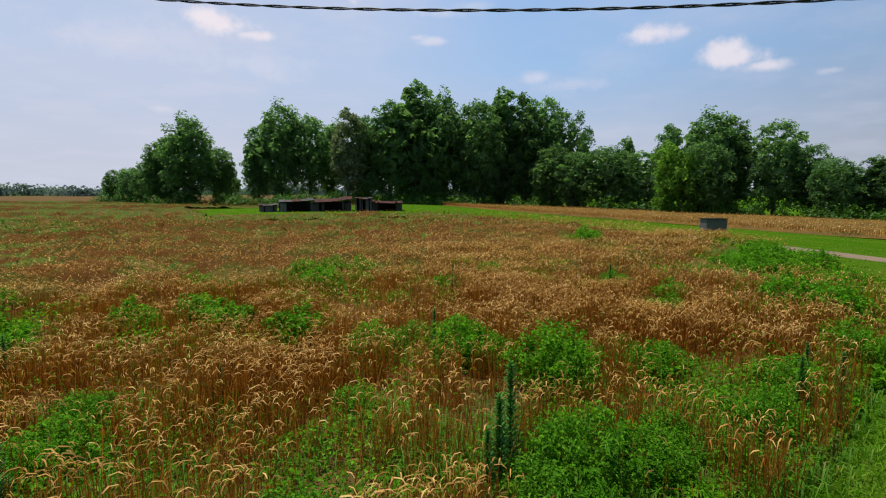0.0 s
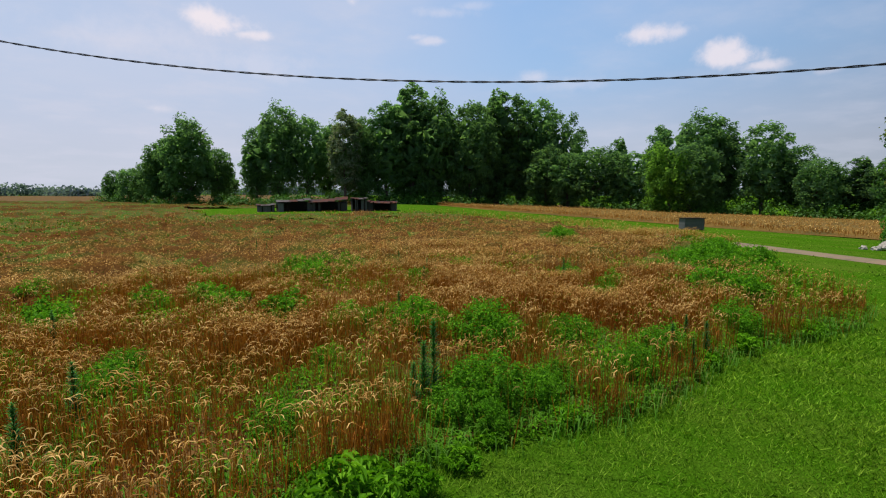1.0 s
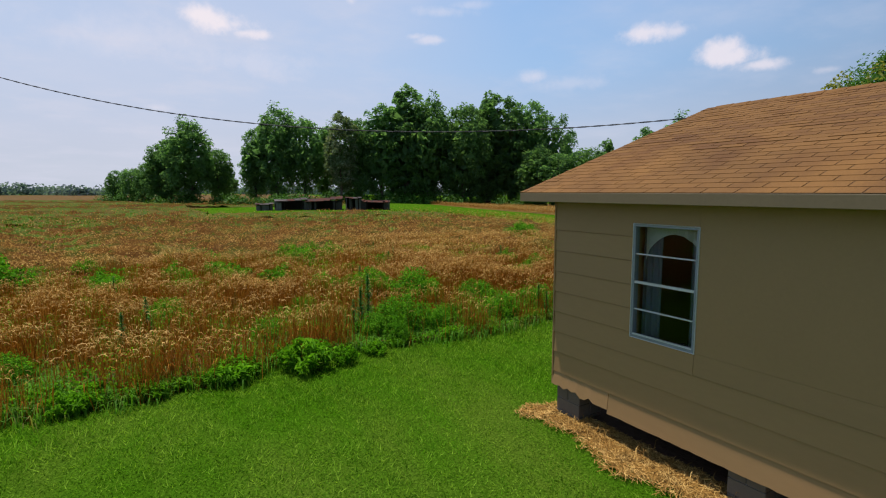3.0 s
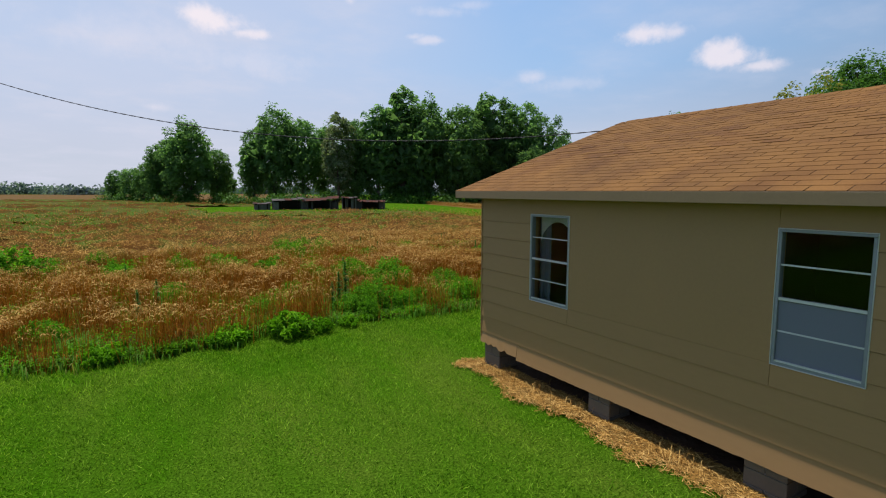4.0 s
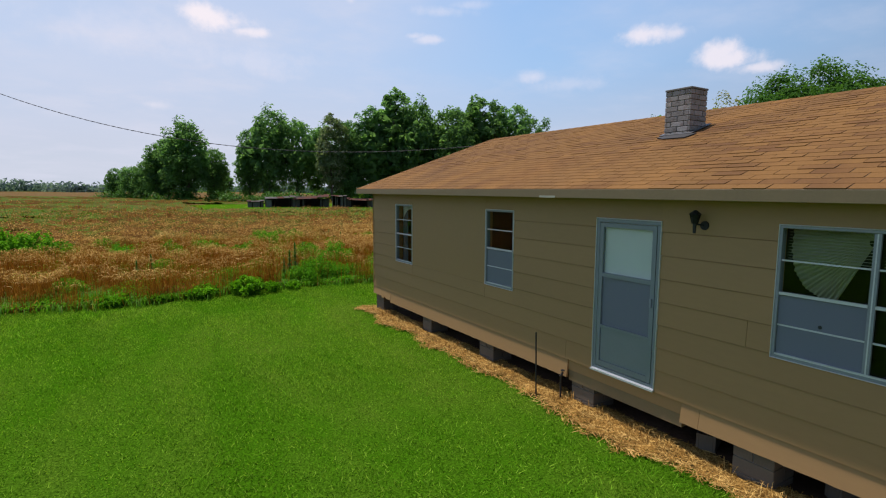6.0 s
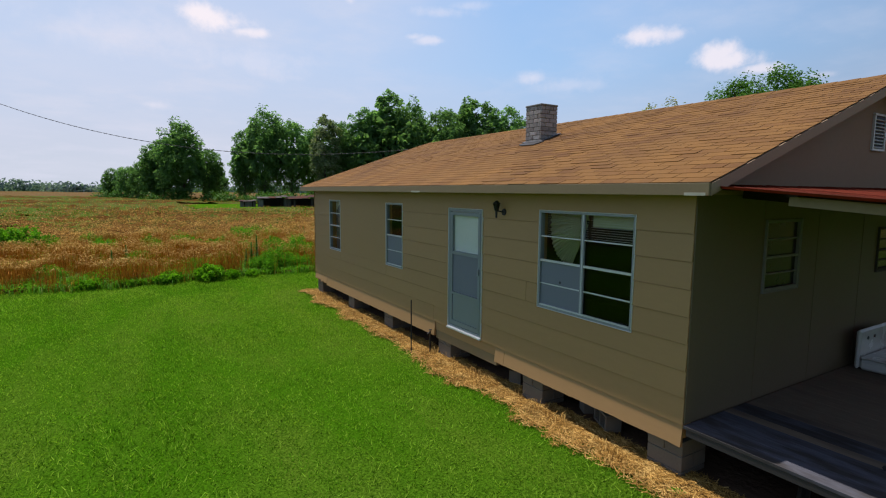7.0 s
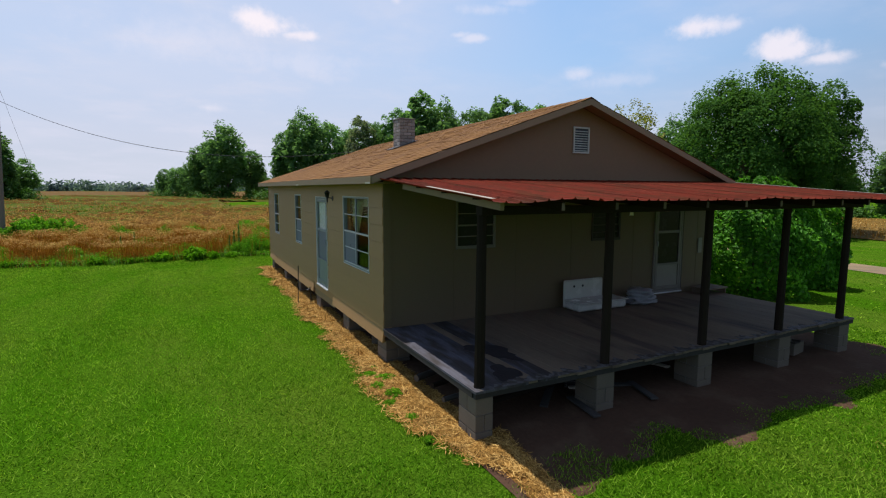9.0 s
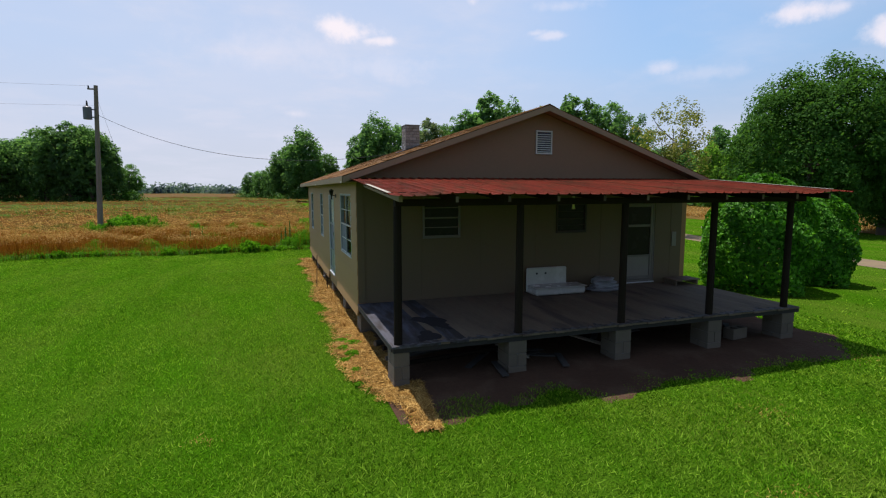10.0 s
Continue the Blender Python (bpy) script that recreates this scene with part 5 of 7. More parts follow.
def old_shed(x, y, width, depth, wall, rise, turn, roof_mat, open_front, label, lean=0.0, board_mat=None):
    """A sagging plank shed with a patched tin roof; open_front leaves a dark bay in the middle."""
    s = thing("farm_shed", x, y, 0, label, "shed", "old farm sheds")
    m = pose(x, y, 0, 0, 0, turn)
    rr = random.Random(int(x * 10 + y))
    def add(name, bm, mat):
        bm.transform(m)
        return part(name, bm, mat, s)
    board_mat = board_mat or M_BARN
    n = int(width / 0.4)
    for k in range(n):
        x0 = -width / 2 + k * width / n
        if open_front and 0.3 < (k + 0.5) / n < 0.8:
            continue
        if rr.random() < 0.12:
            continue
        add("wall_board", boxed(x0, x0 + width / n - 0.03, -depth / 2, -depth / 2 + 0.05, 0, wall * rr.uniform(0.82, 1.0)), board_mat)
    add("back_wall", boxed(-width / 2, width / 2, depth / 2 - 0.05, depth / 2, 0, wall + 0.02), M_BARN)
    for sx in (-width / 2, width / 2 - 0.05):
        add("side_wall", boxed(sx, sx + 0.05, -depth / 2 + 0.051, depth / 2 - 0.051, 0, wall), M_BARN)
    w, d = width / 2 + 0.2, depth / 2 + 0.35
    sheets = max(4, int(width / 0.8))
    for k in range(sheets):
        xa, xb = -w + 2 * w * k / sheets, -w + 2 * w * (k + 1) / sheets - 0.01
        sag = -0.16 * math.sin(math.pi * (k + 0.5) / sheets) + rr.uniform(-0.05, 0.04)
        tip = lean * (k + 0.5) / sheets
        bm = bmesh.new()
        slab(bm, ((xa, -d + rr.uniform(-0.2, 0.15), wall + 0.05 + sag + tip), (xb, -d + rr.uniform(-0.2, 0.15), wall + 0.05 + sag + tip), (xb, 0, wall + rise + sag + tip), (xa, 0, wall + rise + sag + tip)), 0.03)
        slab(bm, ((xa, 0, wall + rise + sag + tip), (xb, 0, wall + rise + sag + tip), (xb, d, wall + 0.05 + tip), (xa, d, wall + 0.05 + tip)), 0.03)
        add("roof_sheet", bm, roof_mat if rr.random() < 0.7 else M_RUST)
    for sx in (-width / 5, width / 3):
        add("post", boxed(sx - 0.08, sx + 0.08, -depth / 2 - 0.25, -depth / 2 - 0.09, 0, wall - 0.05), M_WOOD_DARK)


M_TINPALE = material("pale_old_tin", (0.115, 0.105, 0.10), 0.8, metal=0.0, spec=0.06, var=0.45, scale=0.9, fine=6, bump=0.3, second=(0.05, 0.032, 0.026), mix_lo=0.45, mix_hi=0.6)
old_shed(17.4, 78.6, 2.4, 3, 0.95, 0.22, -14, M_TINPALE, False, "low grey lean-to shed with a pale tin roof", 0.1, M_BIN)
old_shed(21.2, 77.8, 4.6, 4, 1.45, 0.30, -10, M_TINPALE, True, "low grey plank shed with a pale tin roof", 0.25, M_BIN)
old_shed(26.4, 76.4, 5.4, 5, 1.35, 0.45, -22, M_RUST, True, "open plank shed with a rusted red tin roof", 0.5)
old_shed(30.0, 73.2, 2.2, 3.5, 1.95, 0.15, -18, M_TINPALE, False, "upright grey plank shed with a flat tin roof", 0.0, M_BIN)
old_shed(33.6, 73.0, 4.8, 5, 1.45, 0.28, -28, M_RUST, True, "open-fronted plank shed with a sagging rusty roof", -0.25)


def rock_pile():
    rr = random.Random(8)
    for k in range(20):
        bm = bmesh.new()
        bmesh.ops.create_icosphere(bm, subdivisions=2, radius=1)
        s = Vector((rr.uniform(0.12, 0.30), rr.uniform(0.12, 0.24), rr.uniform(0.09, 0.19)))
        for v in bm.verts:
            v.co *= 1 + 0.6 * noise.noise(v.co * 1.6 + Vector((k * 3.1, 0, 0)))
            v.co = Vector((v.co.x * s.x, v.co.y * s.y, v.co.z * s.z))
        a, d = rr.uniform(0, 6.28), rr.uniform(0, 1.0)
        ob = part("field_rock", bm, M_ROCK)
        ob.matrix_world = pose(35.4 + d * math.cos(a) * 1.1, 9.9 + d * math.sin(a), 0.06 + max(0, 0.6 - d) * 0.45, 0, 0, rr.uniform(0, 360))
        tagged(ob, "pale limestone rock in a heap on the grass", "rock", "heap of rocks")


rock_pile()


# ---- trees ----
def leaf_cards(points, normals, size, gen, droop=0.0, slim=1.0):
    """Small kite-shaped leaf clumps at the points, facing roughly along the normals."""
    n = len(points)
    nm = unit(normals + gen.normal(0, 0.55, (n, 3)))
    side = unit(np.cross(nm, gen.normal(0, 1, (n, 3))))
    tip = np.cross(nm, side)
    s = (size * gen.uniform(0.6, 1.35, n))[:, None]
    bend = nm * s * 0.22
    v = np.stack([points - tip * s * 0.55, points + side * s * 0.36 * slim + bend, points + tip * s * 0.6 - np.array([0, 0, droop]) * s, points - side * s * 0.36 * slim + bend], 1).reshape(-1, 3)
    b = (np.arange(n) * 4)[:, None, None]
    f = (b + np.array([(0, 1, 2), (0, 2, 3)])[None]).reshape(-1, 3)
    return v, f


def crown_mesh(name, gen, centre_z, rx, rz, puffs, cards, leaf, mat, openness=0.0, lean=0.0, low=0.15, single=False, boss=(0.13, 0.27, 0.35)):
    """An uneven crown: many overlapping clumps of leaves set on a rough ovoid, with gaps; single: one triangle a spray."""
    P, Q = [], []
    lobes = [(gen.uniform(0, 2 * math.pi), gen.uniform(0.68, 1.14)) for k in range(6)]
    for k in range(puffs):
        a, u = gen.uniform(0, 2 * math.pi), gen.uniform(-1, 1)
        lobe = 1.0
        for la, ls in lobes:
            lobe += (ls - 1) * max(0.0, math.cos(a - la)) ** 3
        rr = gen.uniform(0.50, 0.98) * lobe
        h = (1 - abs(u) ** 3.2) ** 0.5
        wide = (1.0 if u < 0.3 else 1.0 - 0.15 * (u - 0.3)) * (0.9 if u < -0.8 else 1)
        c = np.array([math.cos(a) * h * rx * rr * wide, math.sin(a) * h * rx * rr * wide, centre_z + u * rz * min(1.0, 0.25 + 0.8 * lobe)])
        c[2] = max(c[2], low * centre_z)
        size = gen.uniform(*boss[:2]) * min(rx, rz)
        d = unit(gen.normal(0, 1, (cards, 3)))
        d[:, 2] = np.where(d[:, 2] < -0.6, -d[:, 2] * 0.6, d[:, 2])
        rad = gen.uniform(boss[2], 1.0, cards) ** 0.6
        P.append(c + d * rad[:, None] * size * np.array([1.0, 1.0, 1.15]))
        Q.append(0.7 * d + np.array([0, 0, 0.5]) + 0.45 * unit(c - np.array([0, 0, centre_z])))
    P, Q = np.concatenate(P), np.concatenate(Q)
    keep = gen.random(len(P)) > openness
    v, f = leaf_cards(P[keep], Q[keep], leaf, gen, 0.15)
    if single:
        f = f[::2]
    if not openness:                  # larger sprays deep inside, so that the heart of the crown is closed
        n = 620
        d = unit(gen.normal(0, 1, (n, 3))) * (gen.random(n) ** 0.4)[:, None] * 0.78
        inner = leaf_cards(d * np.array([rx, rx, rz]) + np.array([0, 0, centre_z]), gen.normal(0, 1, (n, 3)), min(leaf * 2.4, 1.6), gen)
        v, f = joined((v, f), inner)
    return mesh_from(name, v, f, mat)


def trunk_mesh(gen, height, radius, limbs, spread, low):
    bm = bmesh.new()
    x = y = 0.0
    pts = [(0, 0, -0.2)]
    for k in range(1, 6):
        x, y = x + gen.normal(0, 0.02 * height * 0.3), y + gen.normal(0, 0.02 * height * 0.3)
        pts.append((x, y, height * 0.8 * k / 5))
    for k in range(5):
        tube(bm, pts[k], pts[k + 1], radius * (1.25 if k == 0 else 1 - 0.17 * k), radius * (1 - 0.17 * (k + 1)), 8, False)
    for k in range(limbs):
        z = height * gen.uniform(low, 0.7)
        i = min(4, int(z / (height * 0.8) * 5))
        p = Vector(pts[i]).lerp(Vector(pts[i + 1]), 0.5)
        a = gen.uniform(0, 2 * math.pi)
        m = p + Vector((math.cos(a) * spread * 0.34, math.sin(a) * spread * 0.34, height * 0.09))
        q = m + Vector((math.cos(a + 0.4) * spread * 0.26, math.sin(a + 0.4) * spread * 0.26, height * 0.08))
        tube(bm, p, m, radius * 0.34, radius * 0.22, 6, False)
        tube(bm, m, q, radius * 0.22, radius * 0.06, 6, False)
    return bm


def tree(gen, height, rx, rz, puffs, cards, leaf, mat, label, trunk_r, group="", openness=0.0, limbs=7, low=0.15, name="tree", single=False, boss=(0.13, 0.27, 0.35)):
    t = new(name)
    tagged(t, label, "tree", group)
    part("trunk", trunk_mesh(gen, height, trunk_r, limbs, rx, 0.25), M_BARK, t)
    part("crown", crown_mesh("crown", gen, height - rz * 1.06, rx, rz, puffs, cards, leaf, mat, openness, 0, low, single, boss), None, t)
    return t


gen = np.random.default_rng(21)
# unit trees (1 m high in the mesh times 20), each then set at its own height
KINDS = []
for k in range(7):
    slim = (1.0, 0.75, 1.15, 0.85, 0.95, 0.62, 1.05)[k]
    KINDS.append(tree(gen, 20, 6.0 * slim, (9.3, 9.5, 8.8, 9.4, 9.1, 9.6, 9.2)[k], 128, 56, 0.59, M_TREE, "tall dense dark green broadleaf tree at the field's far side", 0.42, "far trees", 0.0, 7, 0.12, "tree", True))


def set_tree(kind, x, y, height, turn=0, wide=1.0, label=""):
    s = height * 1.04 / 20
    ob = copy_thing(KINDS[kind], pose(x, y, 0, 0, 0, turn) @ Matrix.Diagonal((s * wide, s * wide, s, 1)))
    if label:
        ob["label"] = label
    return ob


FAR = [  # kind, x, y, height, width
    (0, 12.0, 130, 19.0, 1.15), (3, 5.5, 134, 13.0, 1.0), (2, 18.5, 134, 13.2, 1.0), (4, 8.5, 138, 15.0, 1.0),
    (0, 31.9, 131, 23.4, 0.95), (2, 38.8, 129, 21.5, 0.9), (3, 27.5, 134, 17.5, 0.9), (6, 50.0, 121, 20.0, 0.9),
    (1, 55.5, 118, 24.0, 1.0), (5, 62.0, 117, 29.0, 1.25), (0, 65.8, 112, 26.5, 0.85), (4, 74.4, 108, 24.5, 0.95), (5, 84.5, 111, 29.2, 1.2),
    (1, 89.0, 107, 28.0, 0.9), (3, 93.5, 104, 26.5, 0.9), (6, 98.0, 100, 23.5, 0.8), (2, 70.0, 116, 24.0, 0.9), (4, 79.5, 112, 25.0, 0.9),
    (2, 96.0, 87, 14.6, 1.5), (5, 103.0, 86, 17.0, 1.1), (6, 92.0, 92, 13.0, 1.5), (4, 99.5, 79, 13.0, 1.5), (0, 89.0, 97, 15.0, 1.2),
    (1, 98.5, 71, 18.0, 1.1), (0, 103.0, 66, 20.6, 1.05), (3, 107.5, 63, 19.0, 1.1), (4, 109.0, 55, 18.0, 1.15), (6, 112.0, 50, 13.5, 1.0), (2, 97.0, 63, 14.0, 1.3),
    (2, 108.0, 45, 11.0, 1.2), (4, 114.0, 46, 9.5, 1.4), (5, 112.5, 40, 11.0, 1.7), (0, 112.0, 35, 10.5, 1.4), (3, 115.0, 28, 12.0, 1.3), (6, 113.0, 20, 15.0, 1.2), (2, 116.0, 10, 16.0, 1.2), (1, 118.0, 0, 15.5, 1.4), (0, 117.0, -10, 16.0, 1.3), (4, 118.0, -22, 16.0, 1.3),
    (2, 1.0, 158, 9.0, 1.25), (6, -3.4, 166, 8.4, 1.2), (0, 22.0, 146, 9.0, 1.6), (3, 3.8, 148, 9.5, 1.3),
    (0, -49.0, 119, 14.6, 1.1), (4, -43.5, 114, 15.6, 1.1), (1, -38.5, 112, 16.8, 1.15), (2, -34.8, 113, 16.4, 1.1), (3, -31.5, 114, 12.8, 1.1), (6, -29.0, 121, 8.6, 1.2), (2, -55.0, 120, 14.0, 1.2), (0, -61.0, 122, 14.8, 1.2), (5, -36.5, 118, 16.5, 1.5), (0, -46.0, 122, 15.6, 1.3), (2, -52.0, 116, 13.5, 1.3),
]
gen2 = random.Random(5)
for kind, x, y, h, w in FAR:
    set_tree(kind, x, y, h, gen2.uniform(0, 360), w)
for k in KINDS:                       # the patterns themselves stand in the second row of the wood
    i = KINDS.index(k)
    s = (21.5 if i < 5 else 22.5) / 20
    k.matrix_basis = pose(47 + i * 8.5, 136 - i * 3.2, 0, 0, 0, i * 50) @ Matrix.Diagonal((s, s, s, 1))


def understory():
    """Shrubs and low growth along the foot of the woods, too many to count."""
    g = np.random.default_rng(33)
    P, Q = [], []
    def clump(x, y, r, h, n):
        d = unit(g.normal(0, 1, (n, 3)))
        d[:, 2] = np.abs(d[:, 2])
        rad = g.uniform(0.5, 1, n)[:, None]
        P.append(np.array([x, y, 0]) + d * rad * np.array([r, r, h]))
        Q.append(d + np.array([0, 0, 0.6]))
    for x0, y0, x1, y1, n, h in ((2, 126, 22, 128, 22, 3.0), (20, 118, 32, 112, 22, 2.4), (30, 122, 66, 110, 46, 3.4), (66, 106, 98, 92, 40, 3.0), (92, 86, 100, 60, 34, 3.6), (100, 58, 112, 20, 46, 3.6), (112, 20, 112, -30, 40, 4.0), (-64, 116, -27, 113, 40, 3.4), (-6, 172, 2, 150, 14, 3)):
        for k in range(n):
            t = g.random()
            clump(x0 + (x1 - x0) * t + g.normal(0, 1.5), y0 + (y1 - y0) * t + g.normal(0, 1.5), g.uniform(1.2, 2.6), h * g.uniform(0.5, 1.1), 100)
    v, f = leaf_cards(np.concatenate(P), np.concatenate(Q), 0.5, g, 0.1)
    return mesh_from("understory", v, f, M_UNDER)


M_UNDER = material("undergrowth_leaves", (0.065, 0.19, 0.016), 0.65, var=0.25, scale=0.15, fine=1.5, bump=0, island_var=0.35, second=(0.035, 0.09, 0.013), through=0.25, spec=0.3)
tagged(part("understory", understory(), None), "light green undergrowth along the foot of the woods", "shrubs", kind="stuff")


def far_woods():
    g = np.random.default_rng(44)
    P, Q = [], []
    for a in np.linspace(-28, 74, 330):
        d = 620 + 90 * math.sin(a * 0.31) + 60 * math.sin(a * 0.83 + 1)
        h = 7.5 + 2 * math.sin(a * 0.57) + 3 * g.random()
        b = radians(a)
        n = 70
        q = unit(g.normal(0, 1, (n, 3)))
        q[:, 2] = np.abs(q[:, 2])
        P.append(np.array([math.sin(b) * d, math.cos(b) * d, 0]) + q * np.array([9, 9, h]) * g.uniform(0.4, 1, (n, 1)))
        Q.append(q)
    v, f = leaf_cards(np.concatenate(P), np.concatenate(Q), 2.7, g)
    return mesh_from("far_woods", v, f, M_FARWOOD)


tagged(part("far_woods", far_woods(), None), "line of distant woods, blue haze put into the leaf colour", "woods", kind="stuff")

gen = np.random.default_rng(52)
big = tree(gen, 12.0, 6.0, 5.5, 165, 350, 0.19, M_SHADETREE, "large round dark green shade tree beyond the drive", 0.45, "", 0.0, 9, 0.22, boss=(0.13, 0.31, 0.45))
big.matrix_basis = pose(40.7, 6.6, 0)
big2 = tree(gen, 12.0, 4.0, 5.5, 115, 280, 0.19, M_SHADETREE, "large dark green shade tree on the grass beyond the drive", 0.42, "", 0.0, 9, 0.2, boss=(0.14, 0.33, 0.45))
big2.matrix_basis = pose(46.6, 5.0, 0)
M_BRIGHTLEAF = material("bright_tree_leaves", (0.125, 0.270, 0.050), 0.7, var=0.3, scale=0.2, fine=1.5, bump=0, island_var=0.25, second=(0.16, 0.30, 0.055), through=0.7, spec=0.0)
light = tree(gen, 14.5, 5.6, 6.8, 120, 62, 0.42, M_BRIGHTLEAF, "broad light green tree before the darker far trees", 0.3, "", 0.0, 7, 0.1)
light.matrix_basis = pose(93.5, 65.0, 0)
M_GREYLEAF = material("greyish_tree_leaves", (0.15, 0.225, 0.115), 0.7, var=0.25, scale=0.2, fine=1.5, bump=0, island_var=0.35, second=(0.20, 0.22, 0.15), through=0.5, spec=0.15)
thin = tree(gen, 22.3, 5.4, 9.6, 150, 70, 0.5, M_GREYLEAF, "thin grey-green tree with half-bare top among the far trees", 0.35, "", 0.18, 16, 0.12)
thin.matrix_basis = pose(44.9, 119, 0)
pale = tree(gen, 8.0, 2.8, 2.9, 72, 85, 0.13, M_PALE, "thin tree with sparse yellowing leaves and bare twigs", 0.12, "", 0.25, 12, 0.4)
pale.matrix_basis = pose(25.2, 3.8, 0)


def shrub(name, x, y, rx, ry, h, n, label):
    g = np.random.default_rng(int(x * 10))
    a = g.uniform(0, 2 * math.pi, n)
    t = g.uniform(0.0, 1.0, n) ** 0.85
    prof = np.where(t < 0.42, 1 - 0.12 * ((0.42 - t) / 0.42) ** 2, np.clip(1 - np.abs((t - 0.42) / 0.60) ** 2.4, 0, 1) ** 0.55)
    lump = 0.88 + 0.10 * np.sin(a * 3 + t * 5) * np.sin(t * 9 + 1) + 0.07 * np.sin(a * 7 + t * 12)
    rad = prof * lump * (1 - 0.28 * g.random(n) ** 2)
    P = np.stack([np.cos(a) * rad * rx, np.sin(a) * rad * ry, t * h * (0.95 + 0.07 * np.sin(a * 4))], 1)
    d = np.stack([np.cos(a), np.sin(a), (t - 0.45) * 1.6], 1)
    v, f = leaf_cards(P, d + np.array([0, 0, 0.35]), 0.105, g, 0.2)
    s = new(name)
    s.location = (x, y, 0)
    tagged(s, label, "shrub", "rounded shrubs by the porch")
    ob = new("foliage", mesh_from("foliage", v, f, M_HEDGE))
    ob.parent = s
    bm = bmesh.new()
    for k in range(7):
        a = k * 0.9
        tube(bm, (0.15 * math.cos(a), 0.15 * math.sin(a), -0.05), (rx * 0.6 * math.cos(a), ry * 0.6 * math.sin(a), h * 0.7), 0.035, 0.012, 6, False)
    me = bpy.data.meshes.new("branches")
    bm.to_mesh(me)
    bm.free()
    br = new("branches", finish(me, M_BARK))
    br.parent = s


shrub("garden_shrub", 14.6, -11.3, 1.45, 1.5, 3.05, 15000, "tall rounded bright green leafy shrub beside the porch")
shrub("garden_shrub", 16.95, -11.3, 0.98, 1.0, 2.5, 11000, "rounded clipped green leafy shrub beside the drive")
shrub("garden_shrub", 38.6, 9.8, 1.6, 1.6, 2.4, 5000, "dark green shrub at the edge of the shade tree")

# ---- lawn, straw, wheat and weeds ----
YARD_LINE = np.array([(0.0, 0.0), (-0.8, -4.0), (-1.6, -9.0), (-1.3, -14.5), (0.3, -18.5), (2.0, -22.0)])


def off_line(x, y):
    """Distance from the line down the middle of the side yard."""
    best = np.full(np.shape(x), 1e9)
    for a, b in zip(YARD_LINE, YARD_LINE[1:]):
        d = b - a
        s = np.clip(((x - a[0]) * d[0] + (y - a[1]) * d[1]) / (d @ d), 0, 1)
        best = np.minimum(best, np.hypot(x - a[0] - s * d[0], y - a[1] - s * d[1]))
    return best


def scatter(g, x0, x1, y0, y1, n, keep):
    x, y = g.uniform(x0, x1, n), g.uniform(y0, y1, n)
    k = keep(x, y) > g.random(n)
    return x[k], y[k]


def in_straw(x, y):
    rag = 0.17 * (soft_noise(x, y, 0.28, 62) - 0.5) + 0.16 * (soft_noise(x, y, 0.09, 63) - 0.5)
    w = 0.44 + 0.24 * (soft_noise(x * 0, y, 0.9, 61) - 0.5) + np.clip((-11.0 - y) * 0.05, 0, 0.12) - np.clip((-13.8 - y) * 0.16, 0, 0.25) + rag
    west = (x > 3.62 - w) & (x < 3.75) & (y > -15.6) & (y < -1.0 + rag)
    tip = (y <= -15.2) & (y > -16.75 + rag) & (x > 3.22 + (-15.2 - y) * 0.30 - rag) & (x < 3.9 - (-15.6 - y) * 0.12)
    return west | tip


def on_lawn(x, y):
    house_in = (x > 3.3) & (x < 11.9 - 0.7 * soft_noise(x, y, 0.6, 34) - 0.4 * soft_noise(x, y, 0.11, 35)) & (y > -16.72 + 0.7 * soft_noise(x, y, 0.7, 32) + 0.4 * soft_noise(x, y, 0.11, 36)) & (y < -1.0)
    near_drive = np.abs(x - drive_x(y)) < 1.2
    return ~(in_field(x, y) | house_in | near_drive | (in_straw(x, y) & in_straw(x - 0.10 - 0.25 * soft_noise(x, y, 0.07, 64), y)))


def lawn_blades():
    g = np.random.default_rng(71)
    parts_ = []
    for x0, x1, y0, y1, n in ((-9, 13, -19.5, 3.2, 590000), (-3, 12.5, -19.5, -15.2, 100000), (-26, 26, -17, 6, 210000), (3, 46, -16, 45, 70000)):
        def keep(x, y):
            d = off_line(x, y)
            clump = np.clip(0.30 + 1.35 * soft_noise(x, y, 0.20, 73) * (0.55 + 0.9 * soft_noise(x, y, 0.8, 74)), 0.3, 1)
            return on_lawn(x, y) * clump * np.clip((6.0 / np.maximum(d, 1.5)) ** 1.3, 0, 1.0)
        x, y = scatter(g, x0, x1, y0, y1, n, keep)
        d = off_line(x, y)
        k = len(x)
        lush = soft_noise(x, y, 1.1, 72)
        h = g.uniform(0.016, 0.044, k) * (0.55 + 0.9 * lush) * (1 + 0.7 * np.clip((y + 1.5) / 3, 0, 1))
        a = g.uniform(0, 2 * math.pi, k)
        w = g.uniform(0.0042, 0.0085, k) * np.clip(d / 5.2, 0.85, 4.4)
        lean = g.normal(0, 0.75, (k, 2)) * h[:, None]
        sx, sy = np.cos(a) * w, np.sin(a) * w
        z0 = np.zeros(k)
        v = np.stack([np.stack([x - sx, y - sy, z0], 1), np.stack([x + sx, y + sy, z0], 1), np.stack([x + lean[:, 0], y + lean[:, 1], h], 1)], 1).reshape(-1, 3)
        parts_.append((v, np.arange(3 * k).reshape(-1, 3)))
    v, f = joined(*parts_)
    return mesh_from("lawn_grass", v, f, M_BLADE)


tagged(part("lawn_grass", lawn_blades(), None), "short bright green mown lawn grass", "grass", kind="stuff")


